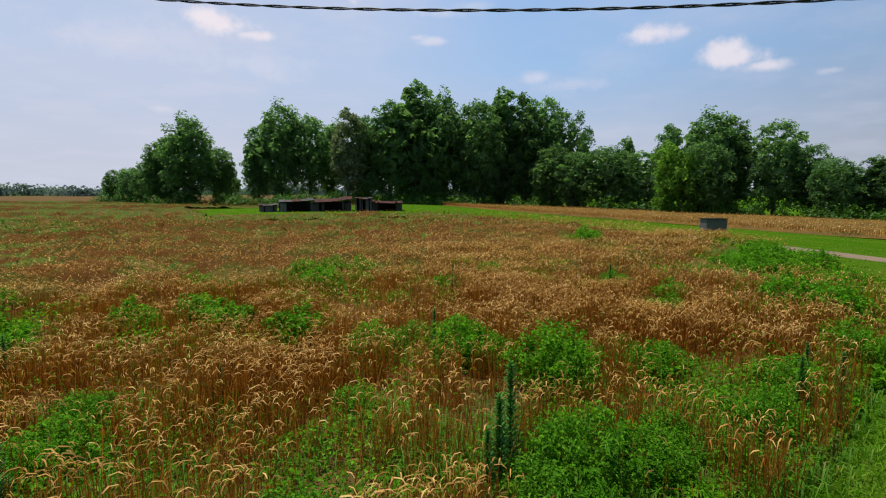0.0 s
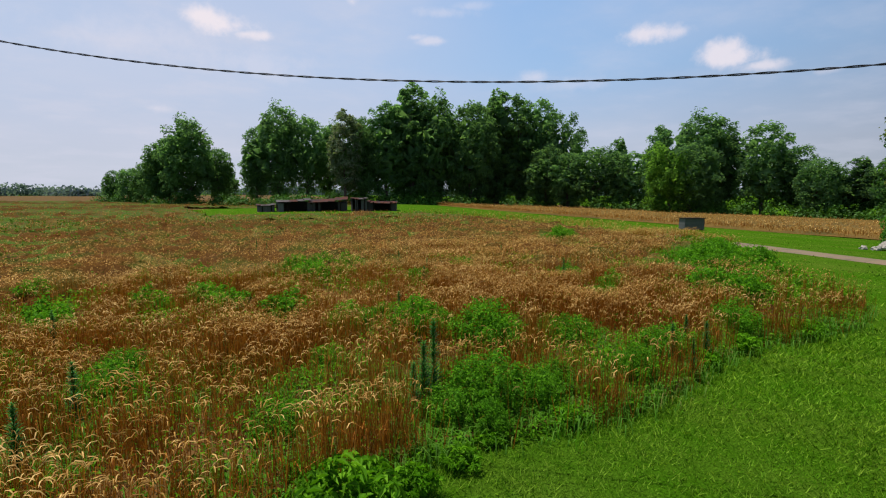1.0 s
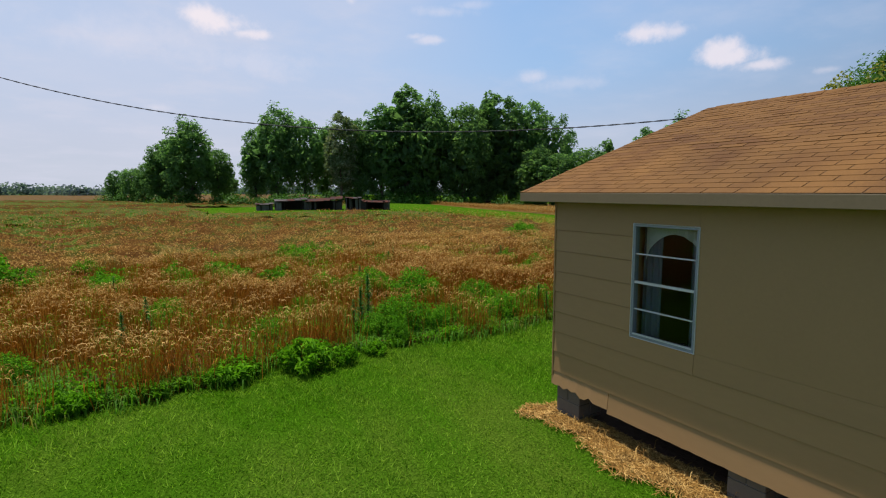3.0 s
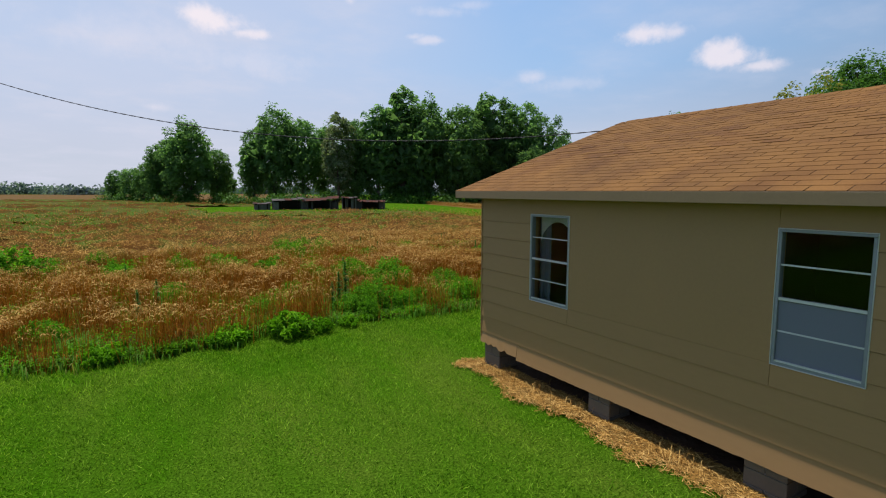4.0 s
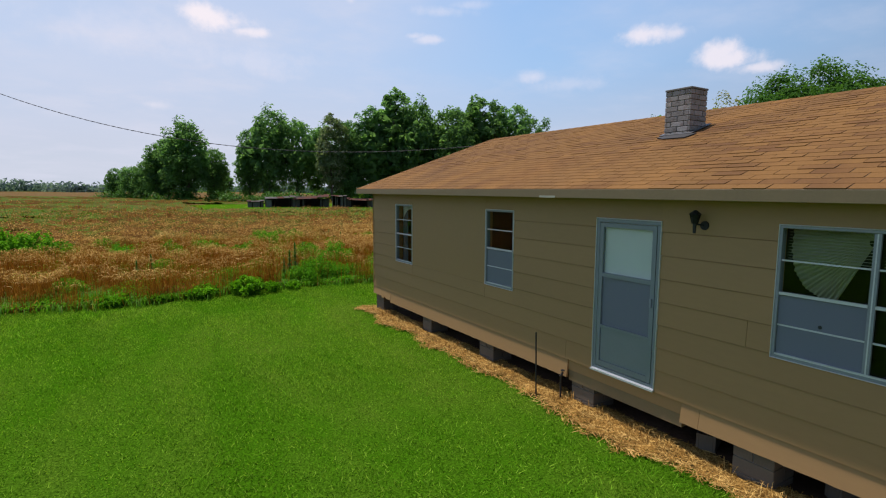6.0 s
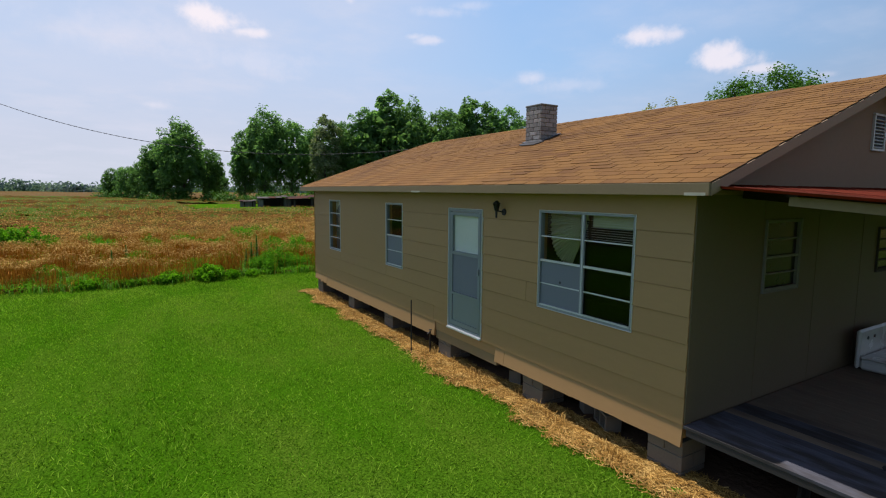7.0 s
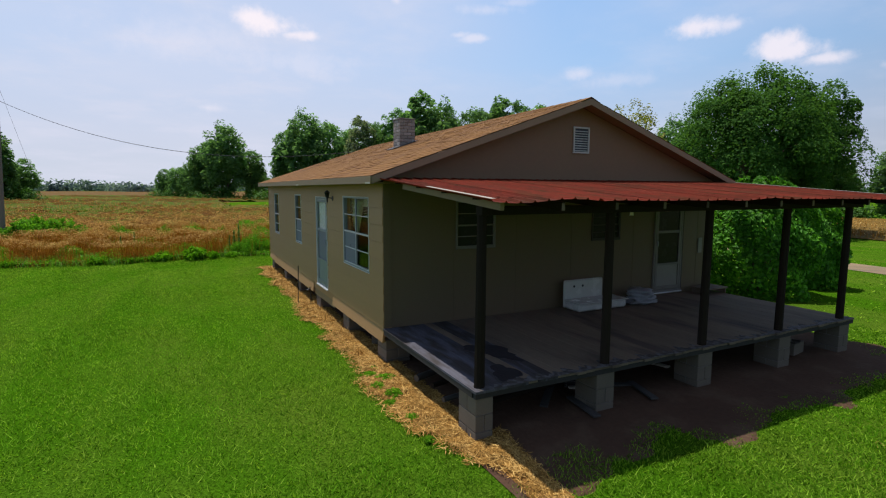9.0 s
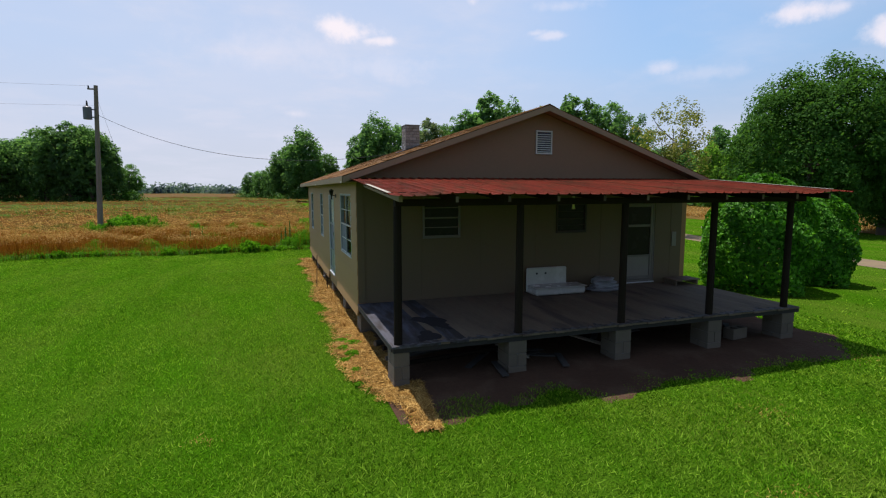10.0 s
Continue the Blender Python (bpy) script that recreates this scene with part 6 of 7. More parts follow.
def straw_bed():
    g = np.random.default_rng(81)
    x, y = scatter(g, 2.3, 4.2, -16.9, -0.9, 190000, lambda x, y: np.maximum(in_straw(x, y) * 0.85, in_straw(x + 0.12, y) * 0.22))
    n = len(x)
    a = g.normal(1.2, 0.9, n)
    L_ = g.uniform(0.03, 0.15, n)
    z = 0.008 + 0.018 * soft_noise(x, y, 0.12, 83) + 0.04 * soft_noise(x, y, 0.35, 82) * g.random(n) ** 0.6 + 0.02 * g.random(n)
    d = np.stack([np.cos(a) * L_, np.sin(a) * L_, g.normal(0, 0.18, n) * L_], 1)
    c = np.stack([x, y, z], 1)
    w = np.stack([-np.sin(a), np.cos(a), g.normal(0, 0.4, n)], 1) * 0.0031
    C = np.stack([c - d / 2, c + d / 2], 1)
    C[:, :, 2] = np.maximum(C[:, :, 2], 0.006)
    v, f = ribbons(C, np.stack([w, w * 0.7], 1))
    return mesh_from("straw_bed", v, f, M_STRAW)


def straw_base():
    V, F = [], []
    ys = np.linspace(-16.7, -1.0, 150)
    for i, y in enumerate(ys):
        xs = np.linspace(2.3, 4.3, 400)
        ok = xs[in_straw(xs, np.full_like(xs, y))]
        a, b = (min(ok.min() + 0.22, 3.45), ok.max()) if len(ok) else (3.5, 3.52)
        for k in range(6):
            t = k / 5
            V.append((a + (b - a) * t, y, 0.008 + 0.02 * math.sin(math.pi * t)))
        if i:
            for k in range(5):
                q = (i - 1) * 6 + k
                F += [(q, q + 1, q + 7), (q, q + 7, q + 6)]
    return mesh_from("straw_mulch", np.array(V), np.array(F), M_THATCH, True)


tagged(part("straw_mulch", straw_base(), None), "matted layer of dead grass along the wall", "straw", kind="structure")
tagged(part("straw_bed", straw_bed(), None), "dry golden straw and dead grass along the house wall", "straw", kind="stuff")


def dry_tufts():
    """Dead grass standing in tufts along the foot of the wall."""
    g = np.random.default_rng(85)
    out_ = []
    for k in range(26):
        cy = g.uniform(-12.4, -1.4)
        cx = 3.40 + g.normal(0, 0.07)
        n = int(g.uniform(14, 40))
        a = g.uniform(0, 2 * math.pi, n)
        h = g.uniform(0.05, 0.22, n)
        o = np.stack([np.cos(a), np.sin(a), np.zeros(n)], 1) * (h * g.uniform(0.2, 0.9, n))[:, None]
        b = np.stack([cx + g.normal(0, 0.05, n), cy + g.normal(0, 0.09, n), np.full(n, 0.01)], 1)
        up = np.array([0, 0, 1.0])
        side = np.cross(unit(o), up) * 0.0025
        out_.append(ribbons(np.stack([b, b + o * 0.45 + up * h[:, None] * 0.7, b + o + up * h[:, None] * 0.7], 1), np.stack([side, side, side * 0.2], 1)))
    return mesh_from("dry_tufts", *joined(*out_), M_STRAW)




def dry_patches():
    """Small worn spots of dead grass in the lawn."""
    g = np.random.default_rng(87)
    spots = [(7.6, -17.6, 0.2), (4.4, -18.6, 0.14), (6.2, -19.0, 0.16), (10.9, -16.6, 0.2), (1.2, -16.2, 0.1)]
    X, Y = [], []
    for cx, cy, r in spots:
        n = int(420 * r)
        X.append(cx + g.normal(0, r, n)), Y.append(cy + g.normal(0, r * 0.8, n))
    x, y = np.concatenate(X), np.concatenate(Y)
    n = len(x)
    a = g.uniform(0, 2 * math.pi, n)
    L_ = g.uniform(0.02, 0.045, n)
    o = np.stack([np.cos(a) * L_, np.sin(a) * L_, g.uniform(0.0, 0.03, n)], 1)
    c = np.stack([x, y, g.uniform(0.015, 0.04, n)], 1)
    w = np.stack([-np.sin(a), np.cos(a), np.zeros(n)], 1) * 0.0025
    return mesh_from("dry_patches", *ribbons(np.stack([c, c + o], 1), np.stack([w, w * 0.4], 1)), M_STRAW)


tagged(part("dry_patches", dry_patches(), None), "small worn spots of dead grass in the lawn", "dry grass", kind="stuff")
tagged(part("dry_tufts", dry_tufts(), None), "dead dry grass tufts standing along the wall's foot", "dry grass", kind="stuff")

GREEN_PATCHES = [(4.8, 2.9, 1.2), (6.2, 3.1, 1.1), (8.2, 3.1, 0.9), (16.4, 9.2, 2.4), (18.6, 9.2, 2.8), (19.0, 7.0, 1.8), (21.5, 10.8, 2.8), (24.0, 13.2, 1.9), (15.0, 4.4, 1.6), (17.4, 6.4, 1.6), (12.5, 5.1, 0.9), (15.0, 6.0, 1.0), (9.4, 3.3, 0.7), (6.5, 4.6, 0.7), (3.6, 3.2, 1.4), (19.2, 18.6, 2.2), (-6.0, 11.0, 2.2), (-4.2, 11.8, 1.8),
                 (4.3, 14.0, 0.8), (6.6, 16.0, 0.8), (2.3, 9.9, 0.5), (1.2, 11.6, 0.5), (3.6, 7.6, 0.5), (10.0, 7.2, 0.5), (33.0, 66.0, 9.0), (24.0, 70.0, 7.0), (13.0, 62.0, 8.0), (40.0, 72.0, 6.0), (0.4, 3.0, 0.6), (5.4, 3.3, 0.9), (7.6, 2.8, 0.6), (2.2, 4.1, 0.9), (1.3, 5.2, 0.45), (0.6, 2.9, 1.0), (22.0, 74.0, 5.0), (28.0, 71.0, 5.0), (35.0, 68.0, 6.0)]


def weedy(x, y):
    """How far green weeds have taken over the wheat, 0 to 1."""
    w = np.clip((soft_noise(x, y, 3.2, 91) - 0.56) * 4, 0, 1) * 0.55
    w = np.maximum(w, np.clip((soft_noise(x, y, 1.3, 92) - 0.66) * 5, 0, 0.6))
    far = np.clip((y - 20) / 34, 0, 1)
    w = np.maximum(w, far * np.clip(soft_noise(x, y, 7, 93) * 2.1 - 0.42, 0.12, 0.9))
    w = np.maximum(w, np.clip(1.2 - y / 16, 0, 1) * (0.03 + 0.28 * soft_noise(x, y, 0.55, 95)))
    w = w * np.where((x > 9) & (y > 8) & (y < 30), 0.7, 1)
    for cx, cy, r in GREEN_PATCHES:
        w = np.maximum(w, np.clip(1.6 - 1.3 * np.hypot(x - cx, y - cy) / r, 0, 1))
    edge = np.clip(1.1 - (y - field_edge(x)) / (1.25 + 1.7 * np.clip(-x / 3, 0, 1) * soft_noise(x, y, 1.5, 94) * 1.6), 0, 1)
    return np.maximum(w, edge * 0.9)


BUSH_AT = [  # x, y, size
    (-0.1, 15.8, 0.8), (1.5, 14.4, 0.7), (4.4, 13.4, 1.1), (4.0, 14.0, 0.9), (5.5, 13.7, 0.8), (5.4, 11.0, 0.7), (10.0, 7.05, 0.75), (12.5, 4.9, 1.2), (15.0, 5.9, 1.0), (16.6, 9.2, 1.1), (17.6, 8.2, 1.0),
    (-2.1, 7.8, 0.8), (-0.5, 6.9, 0.75), (1.0, 3.8, 0.8), (6.7, 5.5, 0.7), (-2.5, 14.5, 0.9), (-3.9, 15.3, 0.8), (13.8, 8.9, 0.8),
    (-0.06, 11.6, 0.95), (1.1, 11.6, 1.0), (1.5, 10.6, 1.1), (2.5, 9.2, 1.15), (0.2, 11.3, 0.7), (3.3, 7.6, 1.0), (4.2, 7.9, 0.8), (4.3, 6.6, 1.15), (4.55, 6.3, 0.9), (4.85, 5.05, 1.3), (5.3, 5.4, 0.9), (6.4, 4.6, 0.95),
    (-0.72, 6.0, 0.92), (-1.0, 5.7, 0.7), (2.9, 3.15, 0.8), (3.5, 3.25, 1.05), (4.1, 3.0, 0.75), (3.2, 2.75, 0.55), (4.7, 3.3, 0.65), (16.2, 8.0, 1.25), (18.4, 9.2, 1.35), (20.0, 10.0, 1.3), (21.6, 11.2, 1.3), (19.6, 8.3, 1.1), (22.8, 12.0, 1.15), (17.0, 9.9, 1.25), (19.0, 10.4, 1.2), (20.8, 9.2, 1.1), (15.4, 5.0, 0.8), (17.0, 6.4, 0.9), (12.7, 5.9, 1.3), (13.0, 5.3, 1.2), (16.0, 8.8, 0.9), (18.0, 10.2, 1.0), (14.4, 7.2, 0.9), (17.2, 8.2, 0.8), (15.2, 9.4, 0.8),
    (11.2, 7.8, 0.9), (11.3, 9.7, 0.9), (4.4, 15.4, 1.1), (6.3, 15.5, 1.1), (5.4, 15.8, 1.0), (7.0, 11.6, 0.9), (19.2, 18.4, 1.5), (20.2, 19.0, 1.4), (9.4, 12.9, 0.9), (1.5, 15.6, 0.9), (-1.9, 11.2, 1.0), (-1.76, 10.4, 0.9),
    (7.3, 3.4, 0.95), (9.8, 3.6, 1.0), (-6.3, 10.6, 1.5), (-5.4, 10.7, 1.8), (-4.5, 11.2, 1.7), (-3.7, 11.2, 1.3), (-7.1, 11.0, 1.3), (-5.9, 11.9, 1.8), (5.9, 2.9, 0.8), (2.2, 5.6, 0.7), (-2.9, 3.4, 0.9), (-8.5, 6.5, 0.9), (-5.2, 4.2, 0.8), (-10.5, 6.0, 1.0),
]


def near_bush(x, y):
    """0 where a bush stands or just before it, 1 in the open wheat."""
    k = np.ones(np.shape(x))
    for bx, by, s in BUSH_AT:
        if by < 16 and bx < 16:
            r = math.hypot(bx, by)
            cx, cy = bx - bx / r * 0.35, by - by / r * 0.35
            k = np.minimum(k, np.clip((np.hypot(x - cx, y - cy) / (0.62 * s) - 0.75) * 3, 0.03, 1))
    for cx, cy, r in CLEARINGS:
        k = np.minimum(k, np.clip((np.hypot(x - cx, y - cy) / r - 0.7) * 3, 0.08, 1))
    return k


CLEARINGS = [(0.2, 13.2, 0.8), (2.6, 6.0, 0.55), (4.2, 6.1, 0.5), (-0.3, 5.0, 0.5), (1.4, 4.4, 0.45), (3.2, 4.6, 0.6), (-2.4, 4.4, 0.3), (6.2, 6.0, 0.5), (-0.9, 7.6, 0.5), (2.0, 7.6, 0.4), (-3.6, 6.6, 0.3)]


def wheat_rows(g, x, y, tall, wide, ears, fat, simple=True):
    """Stalks with nodding ears."""
    n = len(x)
    h = tall * g.uniform(0.8, 1.1, n)
    a = g.uniform(0, 2 * math.pi, n)
    lean = g.normal(0, 0.10, (n, 2)) * h[:, None]
    base = np.stack([x, y, np.zeros(n)], 1)
    mid = base + np.stack([lean[:, 0] * 0.35, lean[:, 1] * 0.35, h * 0.55], 1)
    top = base + np.stack([lean[:, 0], lean[:, 1], h], 1)
    side = np.stack([np.cos(a), np.sin(a), np.zeros(n)], 1)
    w = (wide * g.uniform(0.7, 1.3, n))[:, None]
    stem = ribbons(np.stack([base, mid, top], 1), np.stack([side * w, side * w * 0.9, side * w * 0.6], 1))
    b = g.uniform(0, 2 * math.pi, n) * 0.6 - 0.4
    out = np.stack([np.cos(b), np.sin(b), np.zeros(n)], 1)
    L_ = (g.uniform(0.07, 0.12, n) * ears)[:, None]
    up = np.array([0, 0, 1.0])
    p1 = top + out * L_ * 0.35 + up * L_ * 0.28
    p2 = top + out * L_ * 0.85 + up * L_ * 0.18
    p3 = top + out * L_ * 1.15 - up * L_ * g.uniform(0.1, 0.6, n)[:, None]
    s2 = unit(np.cross(out, up) + 0.5 * g.normal(0, 1, (n, 3)))
    e = (fat * g.uniform(0.8, 1.25, n))[:, None]
    if not simple:
        stem = ribbons(np.stack([base, top], 1), np.stack([side * w, side * w * 0.6], 1))
        return stem, ribbons(np.stack([top, p1, p2, p3], 1), np.stack([s2 * e * 0.5, s2 * e, s2 * e * 0.95, s2 * e * 0.15], 1))
    low = base + (top - base) * 0.5
    stem = ribbons(np.stack([low, top], 1), np.stack([side * w, side * w * 0.6], 1))
    return stem, ribbons(np.stack([top, p1, p3], 1), np.stack([s2 * e * 0.6, s2 * e, s2 * e * 0.25], 1))


def wheat_leaves(g, x, y, tall):
    n = len(x)
    a = g.uniform(0, 2 * math.pi, n)
    z = tall * g.uniform(0.25, 0.75, n)
    out = np.stack([np.cos(a), np.sin(a), np.zeros(n)], 1)
    c = np.stack([x, y, z], 1)
    L_ = g.uniform(0.10, 0.22, n)[:, None]
    side = np.cross(out, (0, 0, 1.0)) * 0.005
    return ribbons(np.stack([c, c + out * L_ * 0.6 + np.array([0, 0, 0.05]), c + out * L_ - np.array([0, 0, 0.08])], 1), np.stack([side, side, side * 0.1], 1))


def wheat_field():
    g = np.random.default_rng(101)
    stems, ears = [], []
    def near(x, y):
        d = off_line(x, y)
        thick = np.clip(3.4 * soft_noise(x, y, 0.42, 102) - 0.8, 0.05, 1) * np.clip(3.2 * soft_noise(x, y, 1.9, 104) - 0.45, 0.22, 1)
        return in_field(x, y) * (d < 15) * np.clip((8.5 / np.maximum(d, 3)) ** 1.1, 0, 1) * (1 - 0.72 * weedy(x, y)) * thick * near_bush(x, y)
    x, y = scatter(g, -13, 16, 1.8, 15, 168000, near)
    tall = 0.76 * (0.70 + 0.52 * soft_noise(x, y, 0.9, 103))
    s, e = wheat_rows(g, x, y, tall, 0.0034, 1.15, 0.0050, False)
    stems.append(s), ears.append(e)
    for spread, share in ((0.07, 1.0), (0.10, 0.9)):
        pick = g.random(len(x)) < share
        n = int(pick.sum())
        b = np.stack([x[pick] + g.normal(0, spread, n), y[pick] + g.normal(0, spread, n), np.zeros(n)], 1)
        h = tall[pick] * g.uniform(0.45, 0.98, n)
        t = b + np.stack([g.normal(0, 0.13, n) * h, g.normal(0, 0.13, n) * h, h], 1)
        a = g.uniform(0, 2 * math.pi, n)
        side = np.stack([np.cos(a), np.sin(a), np.zeros(n)], 1) * 0.0042
        stems.append(ribbons(np.stack([b, t], 1), np.stack([side, side * 0.7], 1)))
    pick = g.random(len(x)) < 0.3
    stems.append(wheat_leaves(g, x[pick], y[pick], tall[pick]))
    def mid(x, y):
        d = off_line(x, y)
        return in_field(x, y) * (d >= 14) * np.clip((15 / d) ** 1.5, 0, 1) * (1 - weedy(x, y)) * np.clip(3 * soft_noise(x, y, 1.2, 102) - 0.5, 0.15, 1)
    x, y = scatter(g, -40, 34, 1.8, 48, 104000, mid)
    d = off_line(x, y)
    s, e = wheat_rows(g, x, y, 0.80 * (0.86 + 0.28 * soft_noise(x, y, 1.6, 103)), 0.0042 * np.clip(d / 15, 1, 1.7), 1.1, 0.0066 * np.clip(d / 15, 1, 1.9))
    ears.append(e)
    x, y = scatter(g, -16, 30, 12, 32, 84000, lambda x, y: in_field(x, y) * (off_line(x, y) > 13) * np.clip((16 / off_line(x, y)) ** 1.5, 0, 1) * (1 - weedy(x, y)) * np.clip(3 * soft_noise(x, y, 0.7, 106) - 0.6, 0.1, 1))
    s, e = wheat_rows(g, x, y, 0.74 * (0.75 + 0.4 * soft_noise(x, y, 0.9, 103)), 0.005, 1.1, 0.0075)
    ears.append(e)
    def distant(x, y):
        d = off_line(x, y)
        return in_field(x, y) * (d >= 38) * np.clip((45 / d) ** 1.6, 0, 1) * (1 - 0.9 * weedy(x, y))
    x, y = scatter(g, -75, 66, 20, 125, 52000, distant)
    s, e = wheat_rows(g, x, y, np.full(len(x), 0.72), 0.012, 1.5, 0.020)
    stems.append(s), ears.append(e)
    # the thick stand in the corner by the drive
    x, y = scatter(g, 7, 28, 4.2, 19, 40000, lambda x, y: in_field(x, y) * (off_line(x, y) > 7.5) * np.clip(1 - 1.3 * weedy(x, y), 0, 1) * np.clip(2.6 * soft_noise(x, y, 0.8, 114) - 0.35, 0.12, 1) * near_bush(x, y))
    s, e = wheat_rows(g, x, y, 0.72 * (0.75 + 0.4 * soft_noise(x, y, 0.9, 103)), 0.0046, 1.15, 0.0056 * np.clip(off_line(x, y) / 12, 0.9, 1.4))
    stems.append(s), ears.append(e)
    x, y = scatter(g, 44, 80, -45, 110, 90000, lambda x, y: (x > east_field_x(y)) * (x < east_field_x(y) + 3.5))
    s, e = wheat_rows(g, x, y, g.uniform(0.25, 0.8, len(x)), 0.016, 1.4, 0.022)
    stems.append(s), ears.append(e)
    x, y = scatter(g, 45, 105, -45, 110, 15000, lambda x, y: (x > east_field_x(y)) * np.clip((1.2 - (x - east_field_x(y)) / 50), 0.3, 1))
    s, e = wheat_rows(g, x, y, np.full(len(x), 0.80), 0.012, 1.5, 0.03)
    stems.append(s), ears.append(e)
    v, f = joined(*stems)
    a = part("wheat_stalks", mesh_from("wheat_stalks", v, f, M_STEM), None)
    v, f = joined(*ears)
    b = part("wheat_ears", mesh_from("wheat_ears", v, f, M_EAR), None)
    tagged(a, "reddish-brown ripe wheat stalks standing in the field", "wheat", kind="stuff")
    tagged(b, "pale golden nodding wheat ears", "wheat", kind="stuff")


wheat_field()


def wheat_mass():
    """The closed mass of stalks and leaves under the ears, where the field lies farther off."""
    g = np.random.default_rng(107)
    out_, weeds = [], []
    for x0, x1, y0, y1, step in ((-46, 40, 2.0, 46, 0.42), (-130, 66, 46, 190, 1.1)):
        xs, ys = np.arange(x0, x1, step), np.arange(y0, y1, step)
        X, Y = np.meshgrid(xs, ys)
        x, y = X.ravel() + g.normal(0, step * 0.2, X.size), Y.ravel() + g.normal(0, step * 0.2, X.size)
        d = off_line(x, y)
        inside = in_field(x, y - 0.5) & (x < east_edge(y) - 0.4)
        green = weedy(x, y)
        z = 0.54 * np.clip((d - 10) / 7, 0, 1) * (0.55 + 0.75 * soft_noise(x, y, 1.4, 108)) + g.uniform(-0.19, 0.19, X.size) * np.clip((d - 10) / 7, 0, 1) - 0.06
        z = (z + 0.06) * np.clip((east_edge(y) - 1.0 - x) / 3, 0, 1) - 0.06
        z = np.where((green > 0.5) & (d > 12), np.maximum(z, 0.10), z)
        z = z - 0.30 * np.clip((y - 58) / 8, 0, 1) * (x > 14) * (x < 46) - 0.18 * green
        z = np.where((y > 40) & (green > 0.4), np.maximum(z, 0.03), z)
        w = len(xs)
        i = (np.arange(len(ys) - 1)[:, None] * w + np.arange(w - 1)[None]).ravel()
        f = np.concatenate([np.stack([i, i + 1, i + w + 1], 1), np.stack([i, i + w + 1, i + w], 1)])
        ok = inside & (z > -0.06)
        f = f[ok[f].all(1)]
        leafy = (green + 0.5 * (soft_noise(x, y, 1.0, 109) - 0.5))[f].mean(1) > 0.55
        for share, store in ((f[~leafy], out_), (f[leafy], weeds)):
            used, f2 = np.unique(share, return_inverse=True)
            store.append((np.stack([x, y, z], 1)[used], f2.reshape(-1, 3)))
    tagged(part("wheat_mass", mesh_from("wheat_mass", *joined(*out_), M_MASS), None), "dense brown and olive mass of standing wheat", "wheat", kind="stuff")
    tagged(part("weed_mass", mesh_from("weed_mass", *joined(*weeds), M_WEEDMASS), None), "matted green weeds overgrowing parts of the wheat field", "weeds", kind="stuff")


wheat_mass()


def weed_cover():
    """Low leafy weeds over the green parts of the field."""
    g = np.random.default_rng(111)
    P, Q, S = [], [], []
    def near(x, y):
        d = off_line(x, y)
        return in_field(x, y) * (d < 16) * np.clip((7.5 / np.maximum(d, 3)) ** 1.3, 0, 1) * weedy(x, y)
    x, y = scatter(g, -13, 24, 1.7, 15, 340000, near)
    h = 0.16 + 0.46 * soft_noise(x, y, 0.8, 112) * np.clip((y - field_edge(x)) / 1.0, 0.25, 1)
    z = h * g.random(len(x)) ** 0.5
    v1 = leaf_cards(np.stack([x, y, z], 1), np.tile((0, 0, 1.0), (len(x), 1)) + g.normal(0, 0.4, (len(x), 3)), 0.046 * np.clip(off_line(x, y) / 8, 1, 2), g, 0.2)
    x, y = scatter(g, 9, 30, 3.5, 17, 90000, lambda x, y: in_field(x, y) * (off_line(x, y) >= 14) * weedy(x, y))
    z = (0.15 + 0.4 * soft_noise(x, y, 0.9, 112)) * g.random(len(x)) ** 0.4
    v3 = leaf_cards(np.stack([x, y, z], 1), np.tile((0, 0, 1.0), (len(x), 1)) + g.normal(0, 0.4, (len(x), 3)), 0.10, g, 0.2)
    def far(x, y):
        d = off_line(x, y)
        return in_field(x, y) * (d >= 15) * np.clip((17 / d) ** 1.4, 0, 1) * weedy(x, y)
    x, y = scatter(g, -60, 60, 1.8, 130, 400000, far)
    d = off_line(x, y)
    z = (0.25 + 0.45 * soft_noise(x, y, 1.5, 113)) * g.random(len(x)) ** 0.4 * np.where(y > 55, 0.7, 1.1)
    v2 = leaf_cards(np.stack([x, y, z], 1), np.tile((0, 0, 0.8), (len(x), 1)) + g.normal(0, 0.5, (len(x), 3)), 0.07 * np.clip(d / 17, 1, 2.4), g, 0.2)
    tagged(part("weed_cover", mesh_from("weed_cover", *joined(v1, v3), M_WEED), None), "low leafy green weeds growing through the wheat", "weeds", kind="stuff")
    tagged(part("far_weeds", mesh_from("far_weeds", *v2, M_FARWEED), None), "weeds scattered through the far wheat, their green dimmed to olive for distance", "weeds", kind="stuff")


weed_cover()


